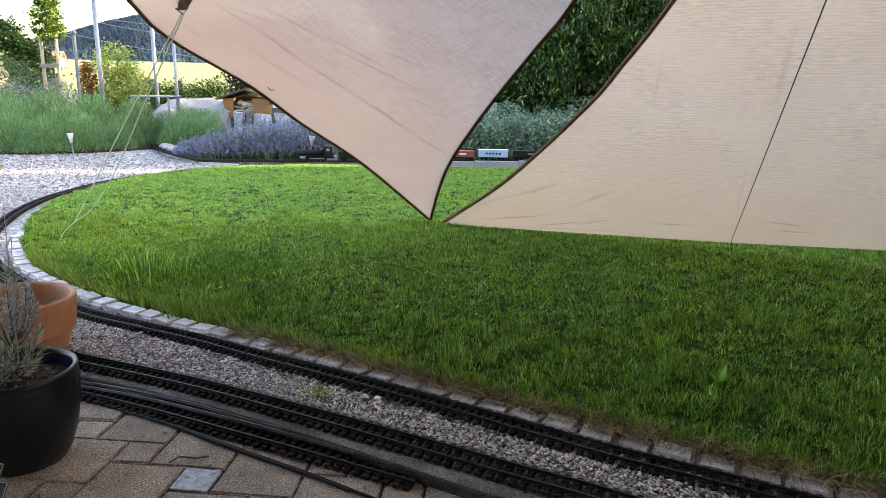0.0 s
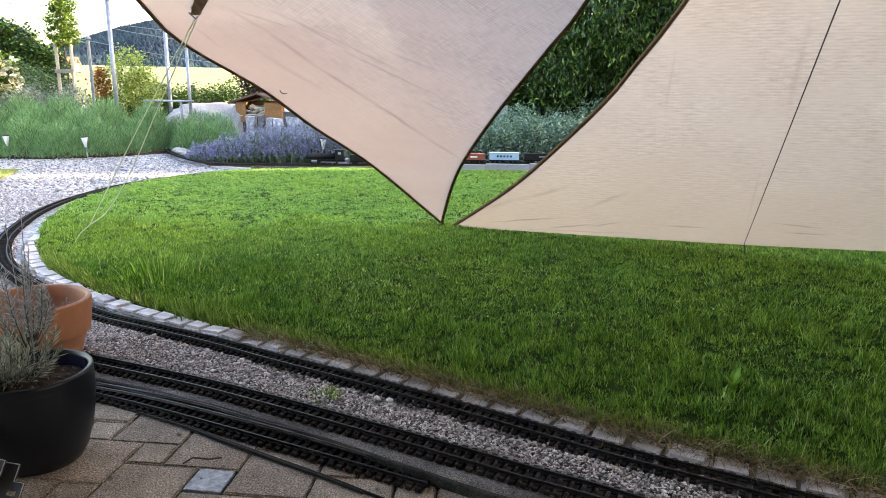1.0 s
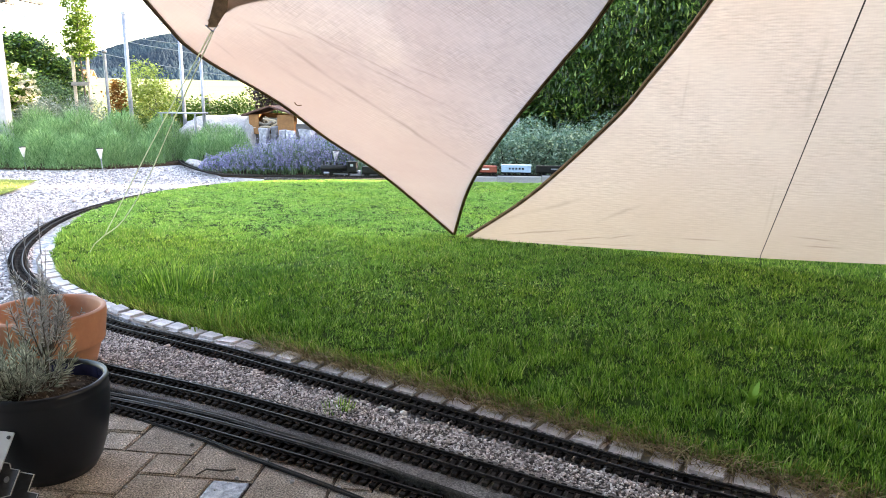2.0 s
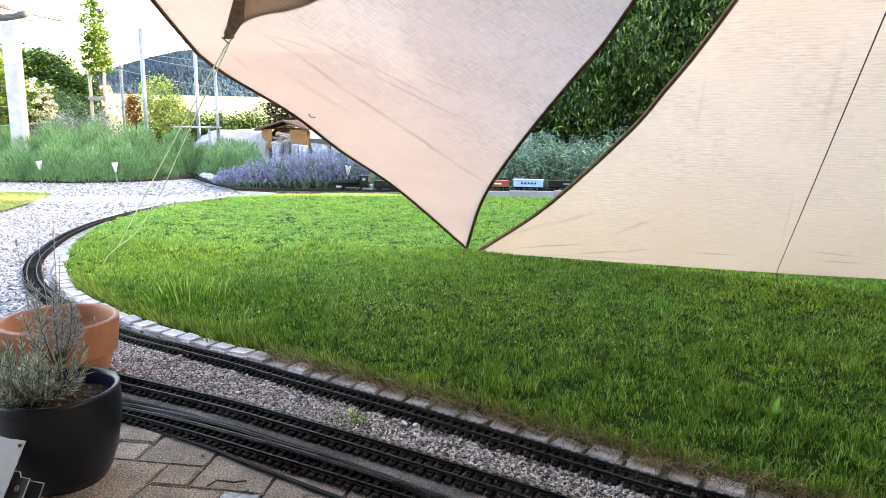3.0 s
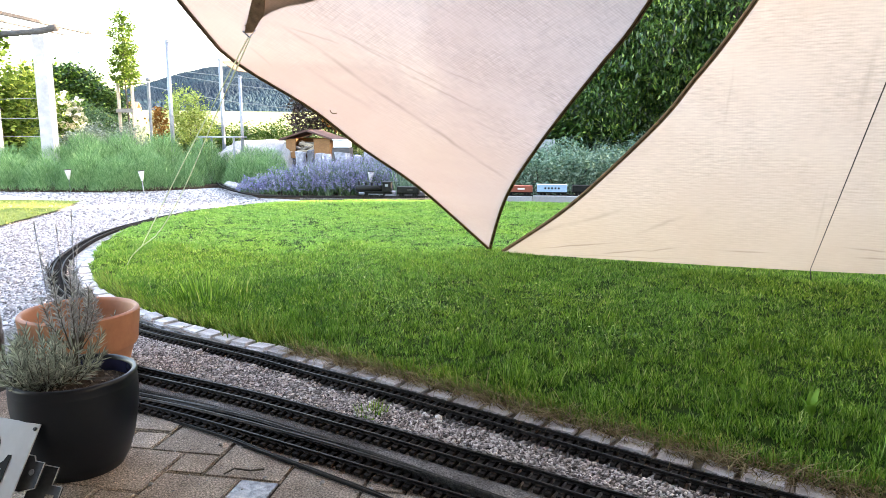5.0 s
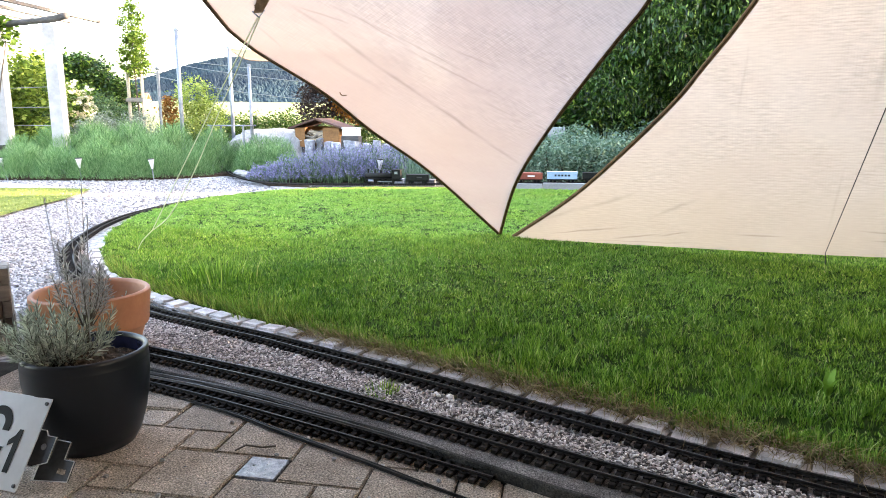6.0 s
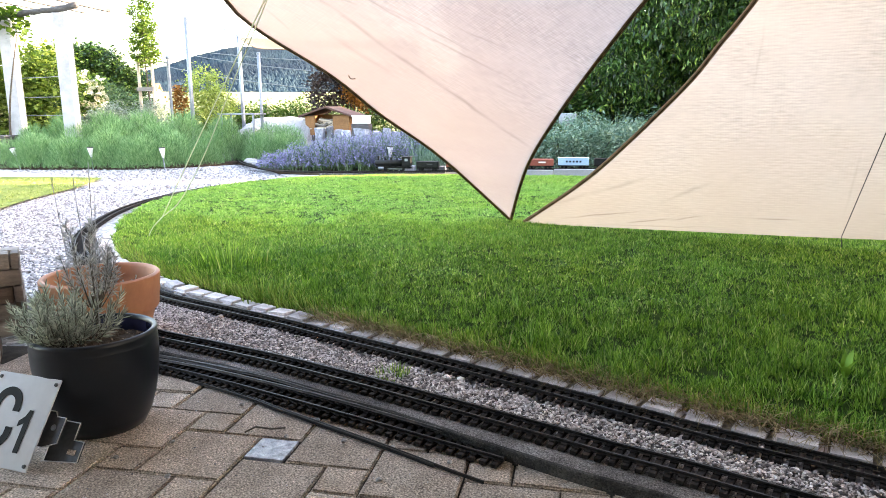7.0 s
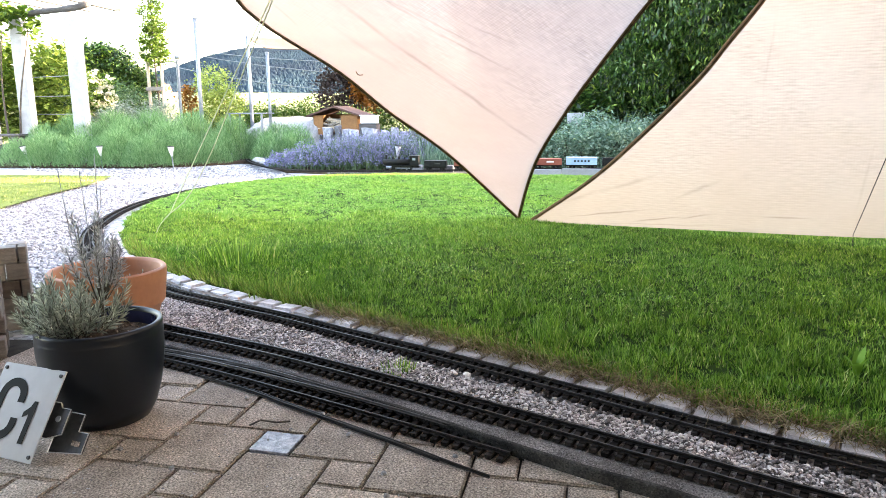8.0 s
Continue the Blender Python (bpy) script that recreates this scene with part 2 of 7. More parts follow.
def shade_cloth(name, low, high, span, rows=600.0, stitches=450.0, through_light=0.56, open_part=0.02, cross_seen=1.0, weave=((-9.0, 1.0), (9.0, 1.0)), creases=()):
    """Knitted shade cloth in a weave map of metres (across the rows, along them): colour from low to high over span,
    rows that show more or less after weave, and creases (across, along, across, along, width, depth)."""
    m, t, b = material(name, 0.85)
    uv = t.nodes.new("ShaderNodeUVMap")
    uv.uv_map = "cloth"
    sep = t.nodes.new("ShaderNodeSeparateXYZ")
    t.links.new(uv.outputs[0], sep.inputs[0])

    def math_node(kind, a, value=0.0, more=None):
        n = t.nodes.new("ShaderNodeMath")
        n.operation = kind
        t.links.new(a, n.inputs[0])
        if hasattr(value, "links"):
            t.links.new(value, n.inputs[1])
        else:
            n.inputs[1].default_value = value
        if more is not None:
            n.inputs[2].default_value = more
        return n.outputs[0]

    def patchy(scale, detail):
        mp = t.nodes.new("ShaderNodeMapping")
        mp.inputs["Scale"].default_value = scale
        t.links.new(uv.outputs[0], mp.inputs[0])
        n = node(t, "ShaderNodeTexNoise", Scale=1.0, Detail=detail, Roughness=0.6)
        t.links.new(mp.outputs[0], n.inputs["Vector"])
        return n

    def grey(a, b2):
        return [(a[0], (a[1],) * 3), (b2[0], (b2[1],) * 3)]

    def lines(axis, rate, drift):
        phase = math_node("MULTIPLY", sep.outputs[axis], rate)
        phase = math_node("ADD", phase, math_node("MULTIPLY", patchy((5.0, 5.0, 1), 3.0).outputs[0], drift))
        return math_node("MULTIPLY_ADD", math_node("SINE", phase), 0.5, 0.5)

    # tint of bounced light, painted as a blend from low to high colour
    place = t.nodes.new("ShaderNodeMapRange")
    place.inputs[1].default_value, place.inputs[2].default_value = span
    place.interpolation_type = "SMOOTHSTEP"
    t.links.new(sep.outputs[0], place.inputs[0])
    colour = blend(t, place.outputs[0], low, high)
    knit, cross = lines(0, rows, 8.0), lines(1, stitches, 6.0)
    strong = t.nodes.new("ShaderNodeMapRange")
    strong.inputs[1].default_value, strong.inputs[3].default_value = weave[0]
    strong.inputs[2].default_value, strong.inputs[4].default_value = weave[1]
    t.links.new(sep.outputs[0], strong.inputs[0])
    seen = math_node("MULTIPLY", ramp(t, patchy((4.0, 2.2, 1), 5.0).outputs[0], grey((0.36, 0.25), (0.64, 1.0))), strong.outputs[0])
    fine = blend(t, 1.0, ramp(t, knit, grey((0.0, 0.90), (0.55, 1.01))), ramp(t, patchy((95.0, 16.0, 1), 3.0).outputs[0], grey((0.3, 0.80), (0.7, 1.12))), "MULTIPLY")
    fine = blend(t, cross_seen, fine, ramp(t, cross, grey((0.0, 0.91), (0.5, 1.0))), "MULTIPLY")
    fine = blend(t, cross_seen, fine, ramp(t, patchy((9.0, 80.0, 1), 2.0).outputs[0], grey((0.3, 0.91), (0.7, 1.06))), "MULTIPLY")
    col = blend(t, seen, colour, blend(t, 1.0, colour, fine, "MULTIPLY"))
    col = blend(t, 1.0, col, ramp(t, patchy((2.6, 1.8, 1), 5.0).outputs[0], [(0.3, (0.94, 0.92, 0.91)), (0.7, (1.03, 1.04, 1.05))]), "MULTIPLY")
    height = math_node("MULTIPLY", knit, 0.12)
    # creases: dimmer light through doubled or folded cloth, painted as darker lines, plus relief
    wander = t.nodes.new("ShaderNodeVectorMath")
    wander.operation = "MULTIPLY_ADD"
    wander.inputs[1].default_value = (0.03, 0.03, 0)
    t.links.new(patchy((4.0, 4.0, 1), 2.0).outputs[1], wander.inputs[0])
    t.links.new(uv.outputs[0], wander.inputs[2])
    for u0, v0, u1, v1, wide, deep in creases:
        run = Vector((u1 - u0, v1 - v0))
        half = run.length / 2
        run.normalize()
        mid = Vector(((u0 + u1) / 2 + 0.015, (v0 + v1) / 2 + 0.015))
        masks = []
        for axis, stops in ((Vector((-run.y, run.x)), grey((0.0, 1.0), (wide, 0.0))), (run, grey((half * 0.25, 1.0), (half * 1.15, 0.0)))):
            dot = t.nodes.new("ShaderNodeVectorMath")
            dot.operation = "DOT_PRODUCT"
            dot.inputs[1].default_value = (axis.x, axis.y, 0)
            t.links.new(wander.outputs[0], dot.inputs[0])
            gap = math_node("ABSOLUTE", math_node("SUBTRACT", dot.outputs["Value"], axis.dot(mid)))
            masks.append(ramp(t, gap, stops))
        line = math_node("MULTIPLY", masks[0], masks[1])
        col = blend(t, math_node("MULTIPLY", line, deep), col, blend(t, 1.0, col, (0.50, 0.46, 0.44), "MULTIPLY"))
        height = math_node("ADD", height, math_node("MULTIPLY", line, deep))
    t.links.new(col, b.inputs["Base Color"])
    bump(t, b, height, 0.35, 0.004)
    tr = t.nodes.new("ShaderNodeBsdfTranslucent")
    t.links.new(col, tr.inputs[0])
    mix = t.nodes.new("ShaderNodeMixShader")
    mix.inputs[0].default_value = through_light
    t.links.new(b.outputs[0], mix.inputs[1])
    t.links.new(tr.outputs[0], mix.inputs[2])
    clear = t.nodes.new("ShaderNodeBsdfTransparent")
    last = t.nodes.new("ShaderNodeMixShader")
    last.inputs[0].default_value = open_part
    t.links.new(mix.outputs[0], last.inputs[1])
    t.links.new(clear.outputs[0], last.inputs[2])
    t.links.new(last.outputs[0], t.nodes["Material Output"].inputs[0])
    return m


M_PAVER = mottled("paver_concrete", (0.32, 0.262, 0.212), (0.535, 0.45, 0.375), 9, 230, 0.9, 1.0, 0.003, rand=0.2, vary=1.0, span=(0.36, 0.45, 0.64, 1.4), gloss=0.2, grit=330.0)
M_JOINT = mottled("joint_sand", (0.035, 0.03, 0.024), (0.07, 0.06, 0.05), 30, 300, 0.95, gloss=0.1)
M_GLASS_PAVER = mottled("pale_stone", (0.1, 0.11, 0.15), (0.52, 0.54, 0.62), 45, 120, 0.2, 0.9, 0.004)
M_GRAVEL = speckled("gravel_bed", [(0.0, (0.02, 0.017, 0.015)), (0.45, (0.06, 0.052, 0.048)), (0.8, (0.14, 0.125, 0.115)), (1.0, (0.3, 0.28, 0.265))], 130)
M_PATH = speckled("gravel_path", [(0.0, (0.17, 0.165, 0.17)), (0.45, (0.34, 0.335, 0.34)), (0.8, (0.5, 0.49, 0.5)), (1.0, (0.7, 0.69, 0.7))], 60)
M_PEBBLE = stone_piece("pebbles", [(0.0, (0.04, 0.034, 0.034)), (0.3, (0.22, 0.182, 0.176)), (0.65, (0.51, 0.44, 0.425)), (0.9, (0.74, 0.67, 0.65)), (1.0, (0.9, 0.86, 0.85))])
M_PATH_PEBBLE = stone_piece("path_pebbles", [(0.0, (0.11, 0.105, 0.115)), (0.5, (0.31, 0.30, 0.31)), (1.0, (0.62, 0.61, 0.63))])
M_COBBLE = mottled("granite_cobble", (0.46, 0.42, 0.427), (0.72, 0.665, 0.675), 25, 180, 0.85, 0.6, 0.004, rand=0.2)
M_BED = mottled("track_bed_concrete", (0.13, 0.118, 0.115), (0.31, 0.285, 0.275), 9, 300, 0.95, 1.0, 0.005, vary=0.9, span=(0.38, 0.45, 0.62, 1.4), gloss=0.15, grit=420.0)
M_BED_DARK = mottled("bitumen_edge", (0.03, 0.028, 0.026), (0.095, 0.09, 0.084), 14, 160, 0.95, 1.0, 0.005, gloss=0.08, grit=350.0)
M_SLEEPER = mottled("brown_plastic", (0.010, 0.008, 0.0075), (0.031, 0.026, 0.0235), 40, 200, 0.85, rand=0.5, gloss=0.06)
M_RAIL = mottled("oxidised_brass", (0.011, 0.0095, 0.009), (0.032, 0.028, 0.026), 20, 160, 0.5, 0.2, 0.001, metal=0.3, gloss=0.35)
M_RAIL_NEW = mottled("dull_metal_rod", (0.1, 0.095, 0.092), (0.2, 0.19, 0.185), 20, 160, 0.5, 0.2, 0.001, metal=0.5, gloss=0.2)
M_SOIL = mottled("soil", (0.04, 0.028, 0.02), (0.10, 0.072, 0.052), 18, 90, 0.95, 0.9, 0.01, gloss=0.1)
M_LAWN_SOIL = mottled("lawn_ground", (0.015, 0.032, 0.006), (0.036, 0.066, 0.014), 5, 60, 0.95, gloss=0.05)
M_KERB = mottled("kerb_concrete", (0.25, 0.25, 0.26), (0.36, 0.36, 0.37), 6, 120, 0.9)
M_HEM = mottled("brown_webbing", (0.16, 0.092, 0.055), (0.32, 0.19, 0.115), 30, 200, 0.85, gloss=0.2)
M_SEAM = mottled("dark_thread", (0.035, 0.024, 0.016), (0.07, 0.05, 0.035), 30, 200, 0.9, gloss=0.1)
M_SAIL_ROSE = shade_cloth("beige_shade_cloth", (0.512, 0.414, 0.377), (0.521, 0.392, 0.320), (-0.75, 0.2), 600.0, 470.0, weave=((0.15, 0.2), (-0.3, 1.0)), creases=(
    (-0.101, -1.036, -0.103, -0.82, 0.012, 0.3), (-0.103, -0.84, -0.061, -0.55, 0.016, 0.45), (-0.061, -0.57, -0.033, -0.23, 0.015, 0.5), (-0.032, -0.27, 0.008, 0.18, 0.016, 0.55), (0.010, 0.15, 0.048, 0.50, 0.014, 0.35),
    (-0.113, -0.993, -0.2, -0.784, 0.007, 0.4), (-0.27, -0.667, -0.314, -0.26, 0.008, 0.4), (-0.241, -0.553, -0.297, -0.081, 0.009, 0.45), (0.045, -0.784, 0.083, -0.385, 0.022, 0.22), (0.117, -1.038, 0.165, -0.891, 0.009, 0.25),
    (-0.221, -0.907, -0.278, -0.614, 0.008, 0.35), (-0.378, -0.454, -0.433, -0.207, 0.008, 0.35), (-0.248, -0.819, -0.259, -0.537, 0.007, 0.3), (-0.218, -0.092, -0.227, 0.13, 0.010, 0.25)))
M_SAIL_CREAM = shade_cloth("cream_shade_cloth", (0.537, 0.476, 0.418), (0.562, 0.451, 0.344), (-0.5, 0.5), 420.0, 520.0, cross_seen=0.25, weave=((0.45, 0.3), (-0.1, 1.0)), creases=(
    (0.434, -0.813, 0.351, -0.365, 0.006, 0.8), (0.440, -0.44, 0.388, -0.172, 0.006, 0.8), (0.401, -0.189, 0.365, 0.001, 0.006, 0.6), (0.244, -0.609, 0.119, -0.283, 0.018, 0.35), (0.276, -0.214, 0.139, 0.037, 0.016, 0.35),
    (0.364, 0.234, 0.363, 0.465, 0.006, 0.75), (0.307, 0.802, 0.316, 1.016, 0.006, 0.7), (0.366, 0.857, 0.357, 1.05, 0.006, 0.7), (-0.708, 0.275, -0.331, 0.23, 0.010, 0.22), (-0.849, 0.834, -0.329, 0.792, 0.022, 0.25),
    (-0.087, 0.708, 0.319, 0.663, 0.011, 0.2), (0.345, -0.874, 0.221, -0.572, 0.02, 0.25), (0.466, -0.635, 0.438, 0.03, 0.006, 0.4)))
M_SAIL_TAN = shade_cloth("tan_shade_cloth", (0.5, 0.37, 0.24), (0.47, 0.34, 0.215), (0.0, 1.5), 600.0, 400.0, 0.5)
M_ROPE_PALE = mottled("pale_cord", (0.66, 0.69, 0.42), (0.8, 0.8, 0.56), 50, 300, 0.8)
M_ROPE_DARK = mottled("dark_cord", (0.03, 0.028, 0.025), (0.06, 0.055, 0.05), 50, 300, 0.8)
M_STEEL = mottled("galvanised_steel", (0.2, 0.225, 0.27), (0.32, 0.35, 0.4), 12, 90, 0.45, 0.1, 0.001, metal=0.5)
M_TERRACOTTA = mottled("terracotta", (0.42, 0.17, 0.085), (0.55, 0.25, 0.13), 7, 60, 0.6, 0.1, 0.001, vary=0.15)
M_GLAZE = mottled("dark_glaze", (0.004, 0.0058, 0.0095), (0.008, 0.011, 0.017), 6, 60, 0.36, 0.06, 0.001, vary=0.2, gloss=0.36)
M_GLAZE_BLUE = mottled("blue_glaze", (0.02, 0.022, 0.06), (0.05, 0.055, 0.13), 12, 60, 0.22, 0.05, 0.001, vary=0.2)
M_BARK = mottled("bark", (0.05, 0.04, 0.03), (0.12, 0.1, 0.08), 20, 120, 0.9)
M_WOOD = mottled("weathered_wood", (0.2, 0.172, 0.148), (0.39, 0.342, 0.3), 10, 160, 0.85, 0.5, 0.003, rand=0.3, stretch=(1, 5, 5))
M_WOOD_GREY = mottled("grey_timber", (0.055, 0.05, 0.05), (0.13, 0.122, 0.118), 6, 90, 0.9, stretch=(1, 5, 5))
M_WOOD_ORANGE = mottled("stained_wood", (0.22, 0.095, 0.03), (0.36, 0.165, 0.055), 6, 60, 0.7)
M_ROOF = mottled("brown_roofing", (0.09, 0.045, 0.035), (0.15, 0.08, 0.06), 10, 80, 0.85)
M_WHITE = mottled("white_plastic", (0.68, 0.69, 0.7), (0.8, 0.8, 0.8), 8, 60, 0.5, 0.1, vary=0.15)
M_ENAMEL = mottled("white_enamel", (0.45, 0.45, 0.46), (0.54, 0.54, 0.545), 4, 40, 0.35, 0.05, 0.001, vary=0.12)
M_BLACK = mottled("black_paint", (0.007, 0.007, 0.007), (0.02, 0.02, 0.02), 20, 120, 0.55, gloss=0.15)
M_ROCK = mottled("pale_rock", (0.27, 0.265, 0.265), (0.47, 0.46, 0.455), 4, 40, 0.9, 0.8, 0.02)
M_PLASTER = mottled("white_post", (0.66, 0.67, 0.7), (0.8, 0.8, 0.81), 2, 30, 0.8, 0.2, vary=0.12)
M_POST = mottled("post_paint", (0.28, 0.29, 0.32), (0.45, 0.455, 0.47), 3, 14, 0.8, 0.2, vary=0.4)
# render lightened so the unseen walls bounce light onto the terrace
M_HOUSE = mottled("house_render", (0.42, 0.38, 0.34), (0.52, 0.48, 0.43), 2, 60, 0.9)
M_GRASS = leafy("lawn_grass", [(0.0, (0.035, 0.095, 0.014)), (0.3, (0.08, 0.195, 0.026)), (0.72, (0.185, 0.365, 0.052)), (0.92, (0.36, 0.56, 0.13)), (1.0, (0.55, 0.58, 0.3))], 0.42, 0.22, (1.24, 1.08, 0.86), 0.9, (11.0, (0.72, 0.8, 0.78), (1.22, 1.15, 1.1)), gloss=0.2)
M_GRASS_LUSH = leafy("lush_grass", [(0.0, (0.022, 0.075, 0.008)), (0.4, (0.045, 0.15, 0.014)), (0.85, (0.1, 0.27, 0.026)), (1.0, (0.26, 0.44, 0.08))], 0.45, 0.2, (1.24, 1.08, 0.86), 0.9, (9.0, (0.75, 0.82, 0.78), (1.25, 1.2, 1.1)), gloss=0.2)
# short lawn grass, its colour raised to stand in for open skylight
M_GRASS_SHORT_LIT = leafy("short_skylit_grass", [(0.0, (0.11, 0.25, 0.05)), (0.5, (0.2, 0.42, 0.085)), (0.95, (0.33, 0.55, 0.16)), (1.0, (0.55, 0.6, 0.3))], 0.42, 0.35, (1.2, 1.06, 0.85), 0.9, (5.0, (0.84, 0.9, 0.86), (1.1, 1.06, 1.05)), gloss=0.2)
M_SIDE_SOIL = mottled("mown_ground", (0.11, 0.15, 0.035), (0.24, 0.27, 0.075), 4, 50, 0.95, gloss=0.05)
M_GRASS_SIDE = leafy("mown_grass", [(0.0, (0.10, 0.15, 0.03)), (0.5, (0.25, 0.31, 0.07)), (1.0, (0.5, 0.5, 0.2))], 0.5, 0.25)
M_GRASS_DRY = leafy("dry_grass", [(0.0, (0.06, 0.1, 0.018)), (0.5, (0.21, 0.21, 0.06)), (1.0, (0.42, 0.33, 0.15))], 0.6, 0.3)
M_LAVENDER = leafy("lavender_foliage", [(0.0, (0.05, 0.125, 0.05)), (0.5, (0.155, 0.31, 0.135)), (1.0, (0.32, 0.5, 0.28))], 0.6, 0.3)
M_LAV_GREY = leafy("grey_lavender", [(0.0, (0.13, 0.145, 0.135)), (0.5, (0.35, 0.385, 0.36)), (1.0, (0.62, 0.655, 0.615))], 0.7, 0.2)
M_DRY_HERB = leafy("dry_herb", [(0.0, (0.17, 0.17, 0.19)), (0.5, (0.4, 0.4, 0.435)), (1.0, (0.62, 0.62, 0.66))], 0.8, 0.15)
M_CATMINT = leafy("catmint_leaves", [(0.0, (0.045, 0.085, 0.045)), (0.5, (0.11, 0.19, 0.10)), (1.0, (0.21, 0.3, 0.18))], 0.6, 0.3)
M_PURPLE = leafy("catmint_flowers", [(0.0, (0.13, 0.125, 0.29)), (0.5, (0.25, 0.24, 0.47)), (1.0, (0.42, 0.41, 0.65))], 0.6, 0.3)
M_BLUEGREEN = leafy("bluegreen_foliage", [(0.0, (0.07, 0.14, 0.105)), (0.5, (0.18, 0.29, 0.225)), (1.0, (0.36, 0.46, 0.37))], 0.6, 0.3)
M_LEAF_DARK = leafy("dark_tree_leaves", [(0.0, (0.007, 0.02, 0.006)), (0.55, (0.034, 0.09, 0.018)), (0.86, (0.11, 0.215, 0.045)), (1.0, (0.38, 0.48, 0.11))], 0.3, 0.36, gloss=0.5)
M_LEAF = leafy("tree_leaves", [(0.0, (0.04, 0.085, 0.015)), (0.5, (0.08, 0.15, 0.025)), (1.0, (0.14, 0.22, 0.04))], 0.5, 0.35)
M_LEAF_YELLOW = leafy("yellow_green_leaves", [(0.0, (0.16, 0.22, 0.04)), (0.5, (0.36, 0.44, 0.10)), (1.0, (0.58, 0.62, 0.22))], 0.5, 0.35)
M_VINE = leafy("vine_leaves", [(0.0, (0.05, 0.10, 0.015)), (0.5, (0.16, 0.24, 0.045)), (1.0, (0.32, 0.40, 0.10))], 0.5, 0.3)
M_LEAF_ORANGE = leafy("orange_leaves", [(0.0, (0.26, 0.09, 0.02)), (1.0, (0.45, 0.2, 0.05))], 0.6, 0.3)
M_LEAF_SILVER = leafy("silver_leaves", [(0.0, (0.17, 0.215, 0.185)), (1.0, (0.31, 0.36, 0.32))], 0.7, 0.2)
M_FLOWER_WHITE = leafy("white_flowers", [(0.0, (0.62, 0.58, 0.5)), (1.0, (0.82, 0.8, 0.74))], 0.7, 0.3)
# bluish base colour stands in for the haze before the far hill
M_CONIFER = leafy("hazy_far_conifers", [(0.0, (0.010, 0.022, 0.037)), (1.0, (0.016, 0.031, 0.047))], 0.95, 0.05, (1.7, 1.75, 1.5), 0.03)


# ---- ground and large structure ----
LAWN = [(-2.12, 3.33), (-1.88, 3.07), (-1.5, 2.80), (-1.2, 2.62), (-0.84, 2.445), (-0.54, 2.305), (-0.3, 2.20), (-0.03, 2.08),
        (0.21, 1.97), (0.43, 1.865), (0.65, 1.755), (0.93, 1.635), (1.15, 1.545), (1.33, 1.47), (1.8, 1.28), (2.6, 1.05), (5.5, 0.6),
        (6.5, 4.0), (6.0, 7.5), (2.0, 7.66), (0.2, 7.62), (-1.0, 7.56), (-1.8, 7.47), (-2.4, 7.22), (-2.72, 6.95), (-2.95, 6.5),
        (-3.07, 6.0), (-3.06, 5.4), (-2.95, 4.8), (-2.74, 4.25), (-2.53, 3.9), (-2.31, 3.56)]


def lawn_height(x, y):
    """The lawn lies level with the cobbles at its edge and rises a little to the middle."""
    return 0.012 + 0.05 * np.clip((y - 1.9 + 0.35 * x) / 2.2, 0, 1)


def flat_piece(name, outline, z, mat, label, thick=0.0):
    bm = bmesh.new()
    top = bm.faces.new([bm.verts.new((x, y, z)) for x, y in outline])
    if thick:
        ext = bmesh.ops.extrude_face_region(bm, geom=[top])
        bmesh.ops.translate(bm, vec=(0, 0, -thick), verts=[v for v in ext["geom"] if isinstance(v, bmesh.types.BMVert)])
        bmesh.ops.recalc_face_normals(bm, faces=bm.faces)
    ob = part(name, bm, mat)
    return tagged(ob, label, name.replace("_", " "), kind="structure")


def ground_height(x, y):
    d = math.hypot(x, y)
    return -0.06 + max(0.0, d - 24) * 0.034 if d < 230 else -0.06 + 206 * 0.034 + (d - 230) * 0.02


def build_ground():
    bm = bmesh.new()
    rings, seg = [0.5, 6, 12, 18, 24, 30, 40, 60, 90, 130, 180, 230, 320, 500, 900, 1800], 96
    rows = [[bm.verts.new((r * math.cos(2 * math.pi * k / seg), r * math.sin(2 * math.pi * k / seg),
                           ground_height(r * math.cos(2 * math.pi * k / seg), r * math.sin(2 * math.pi * k / seg)))) for k in range(seg)] for r in rings]
    bm.faces.new(rows[0])
    for a, b in zip(rows, rows[1:]):
        for k in range(seg):
            bm.faces.new((a[k], b[k], b[(k + 1) % seg], a[(k + 1) % seg]))
    m, t, b = material("meadow", 0.95)
    col = ramp(t, grain(t, 0.05, 5), [(0.35, (0.115, 0.16, 0.04)), (0.6, (0.19, 0.215, 0.065)), (0.75, (0.25, 0.245, 0.09))])
    col = blend(t, 0.5, col, ramp(t, grain(t, 3.0, 5), [(0.3, (0.7, 0.75, 0.7)), (0.7, (1.15, 1.1, 1.1))]), "MULTIPLY")
    t.links.new(col, b.inputs["Base Color"])
    ob = smooth(part("ground", bm, m))
    tagged(ob, "mown meadow and field rising gently to the wooded hill", "ground", kind="structure")


build_ground()

# light gravel path that runs round the lawn, one sheet under the lawn's edge
flat_piece("gravel_path", [(-14, -3), (-2.2, -3), (-1.45, 1.2), (-1.0, 2.0), (1.2, 1.2), (4.5, -0.2), (7, 1), (7, 8.6), (1.0, 8.25), (-2.0, 8.0), (-3.3, 8.0),
                           (-4.55, 9.6), (-5.0, 8.75), (-5.6, 8.32), (-8.0, 8.0), (-14, 7.6)], -0.012, M_PATH, "pale grey gravel path beside the lawn")

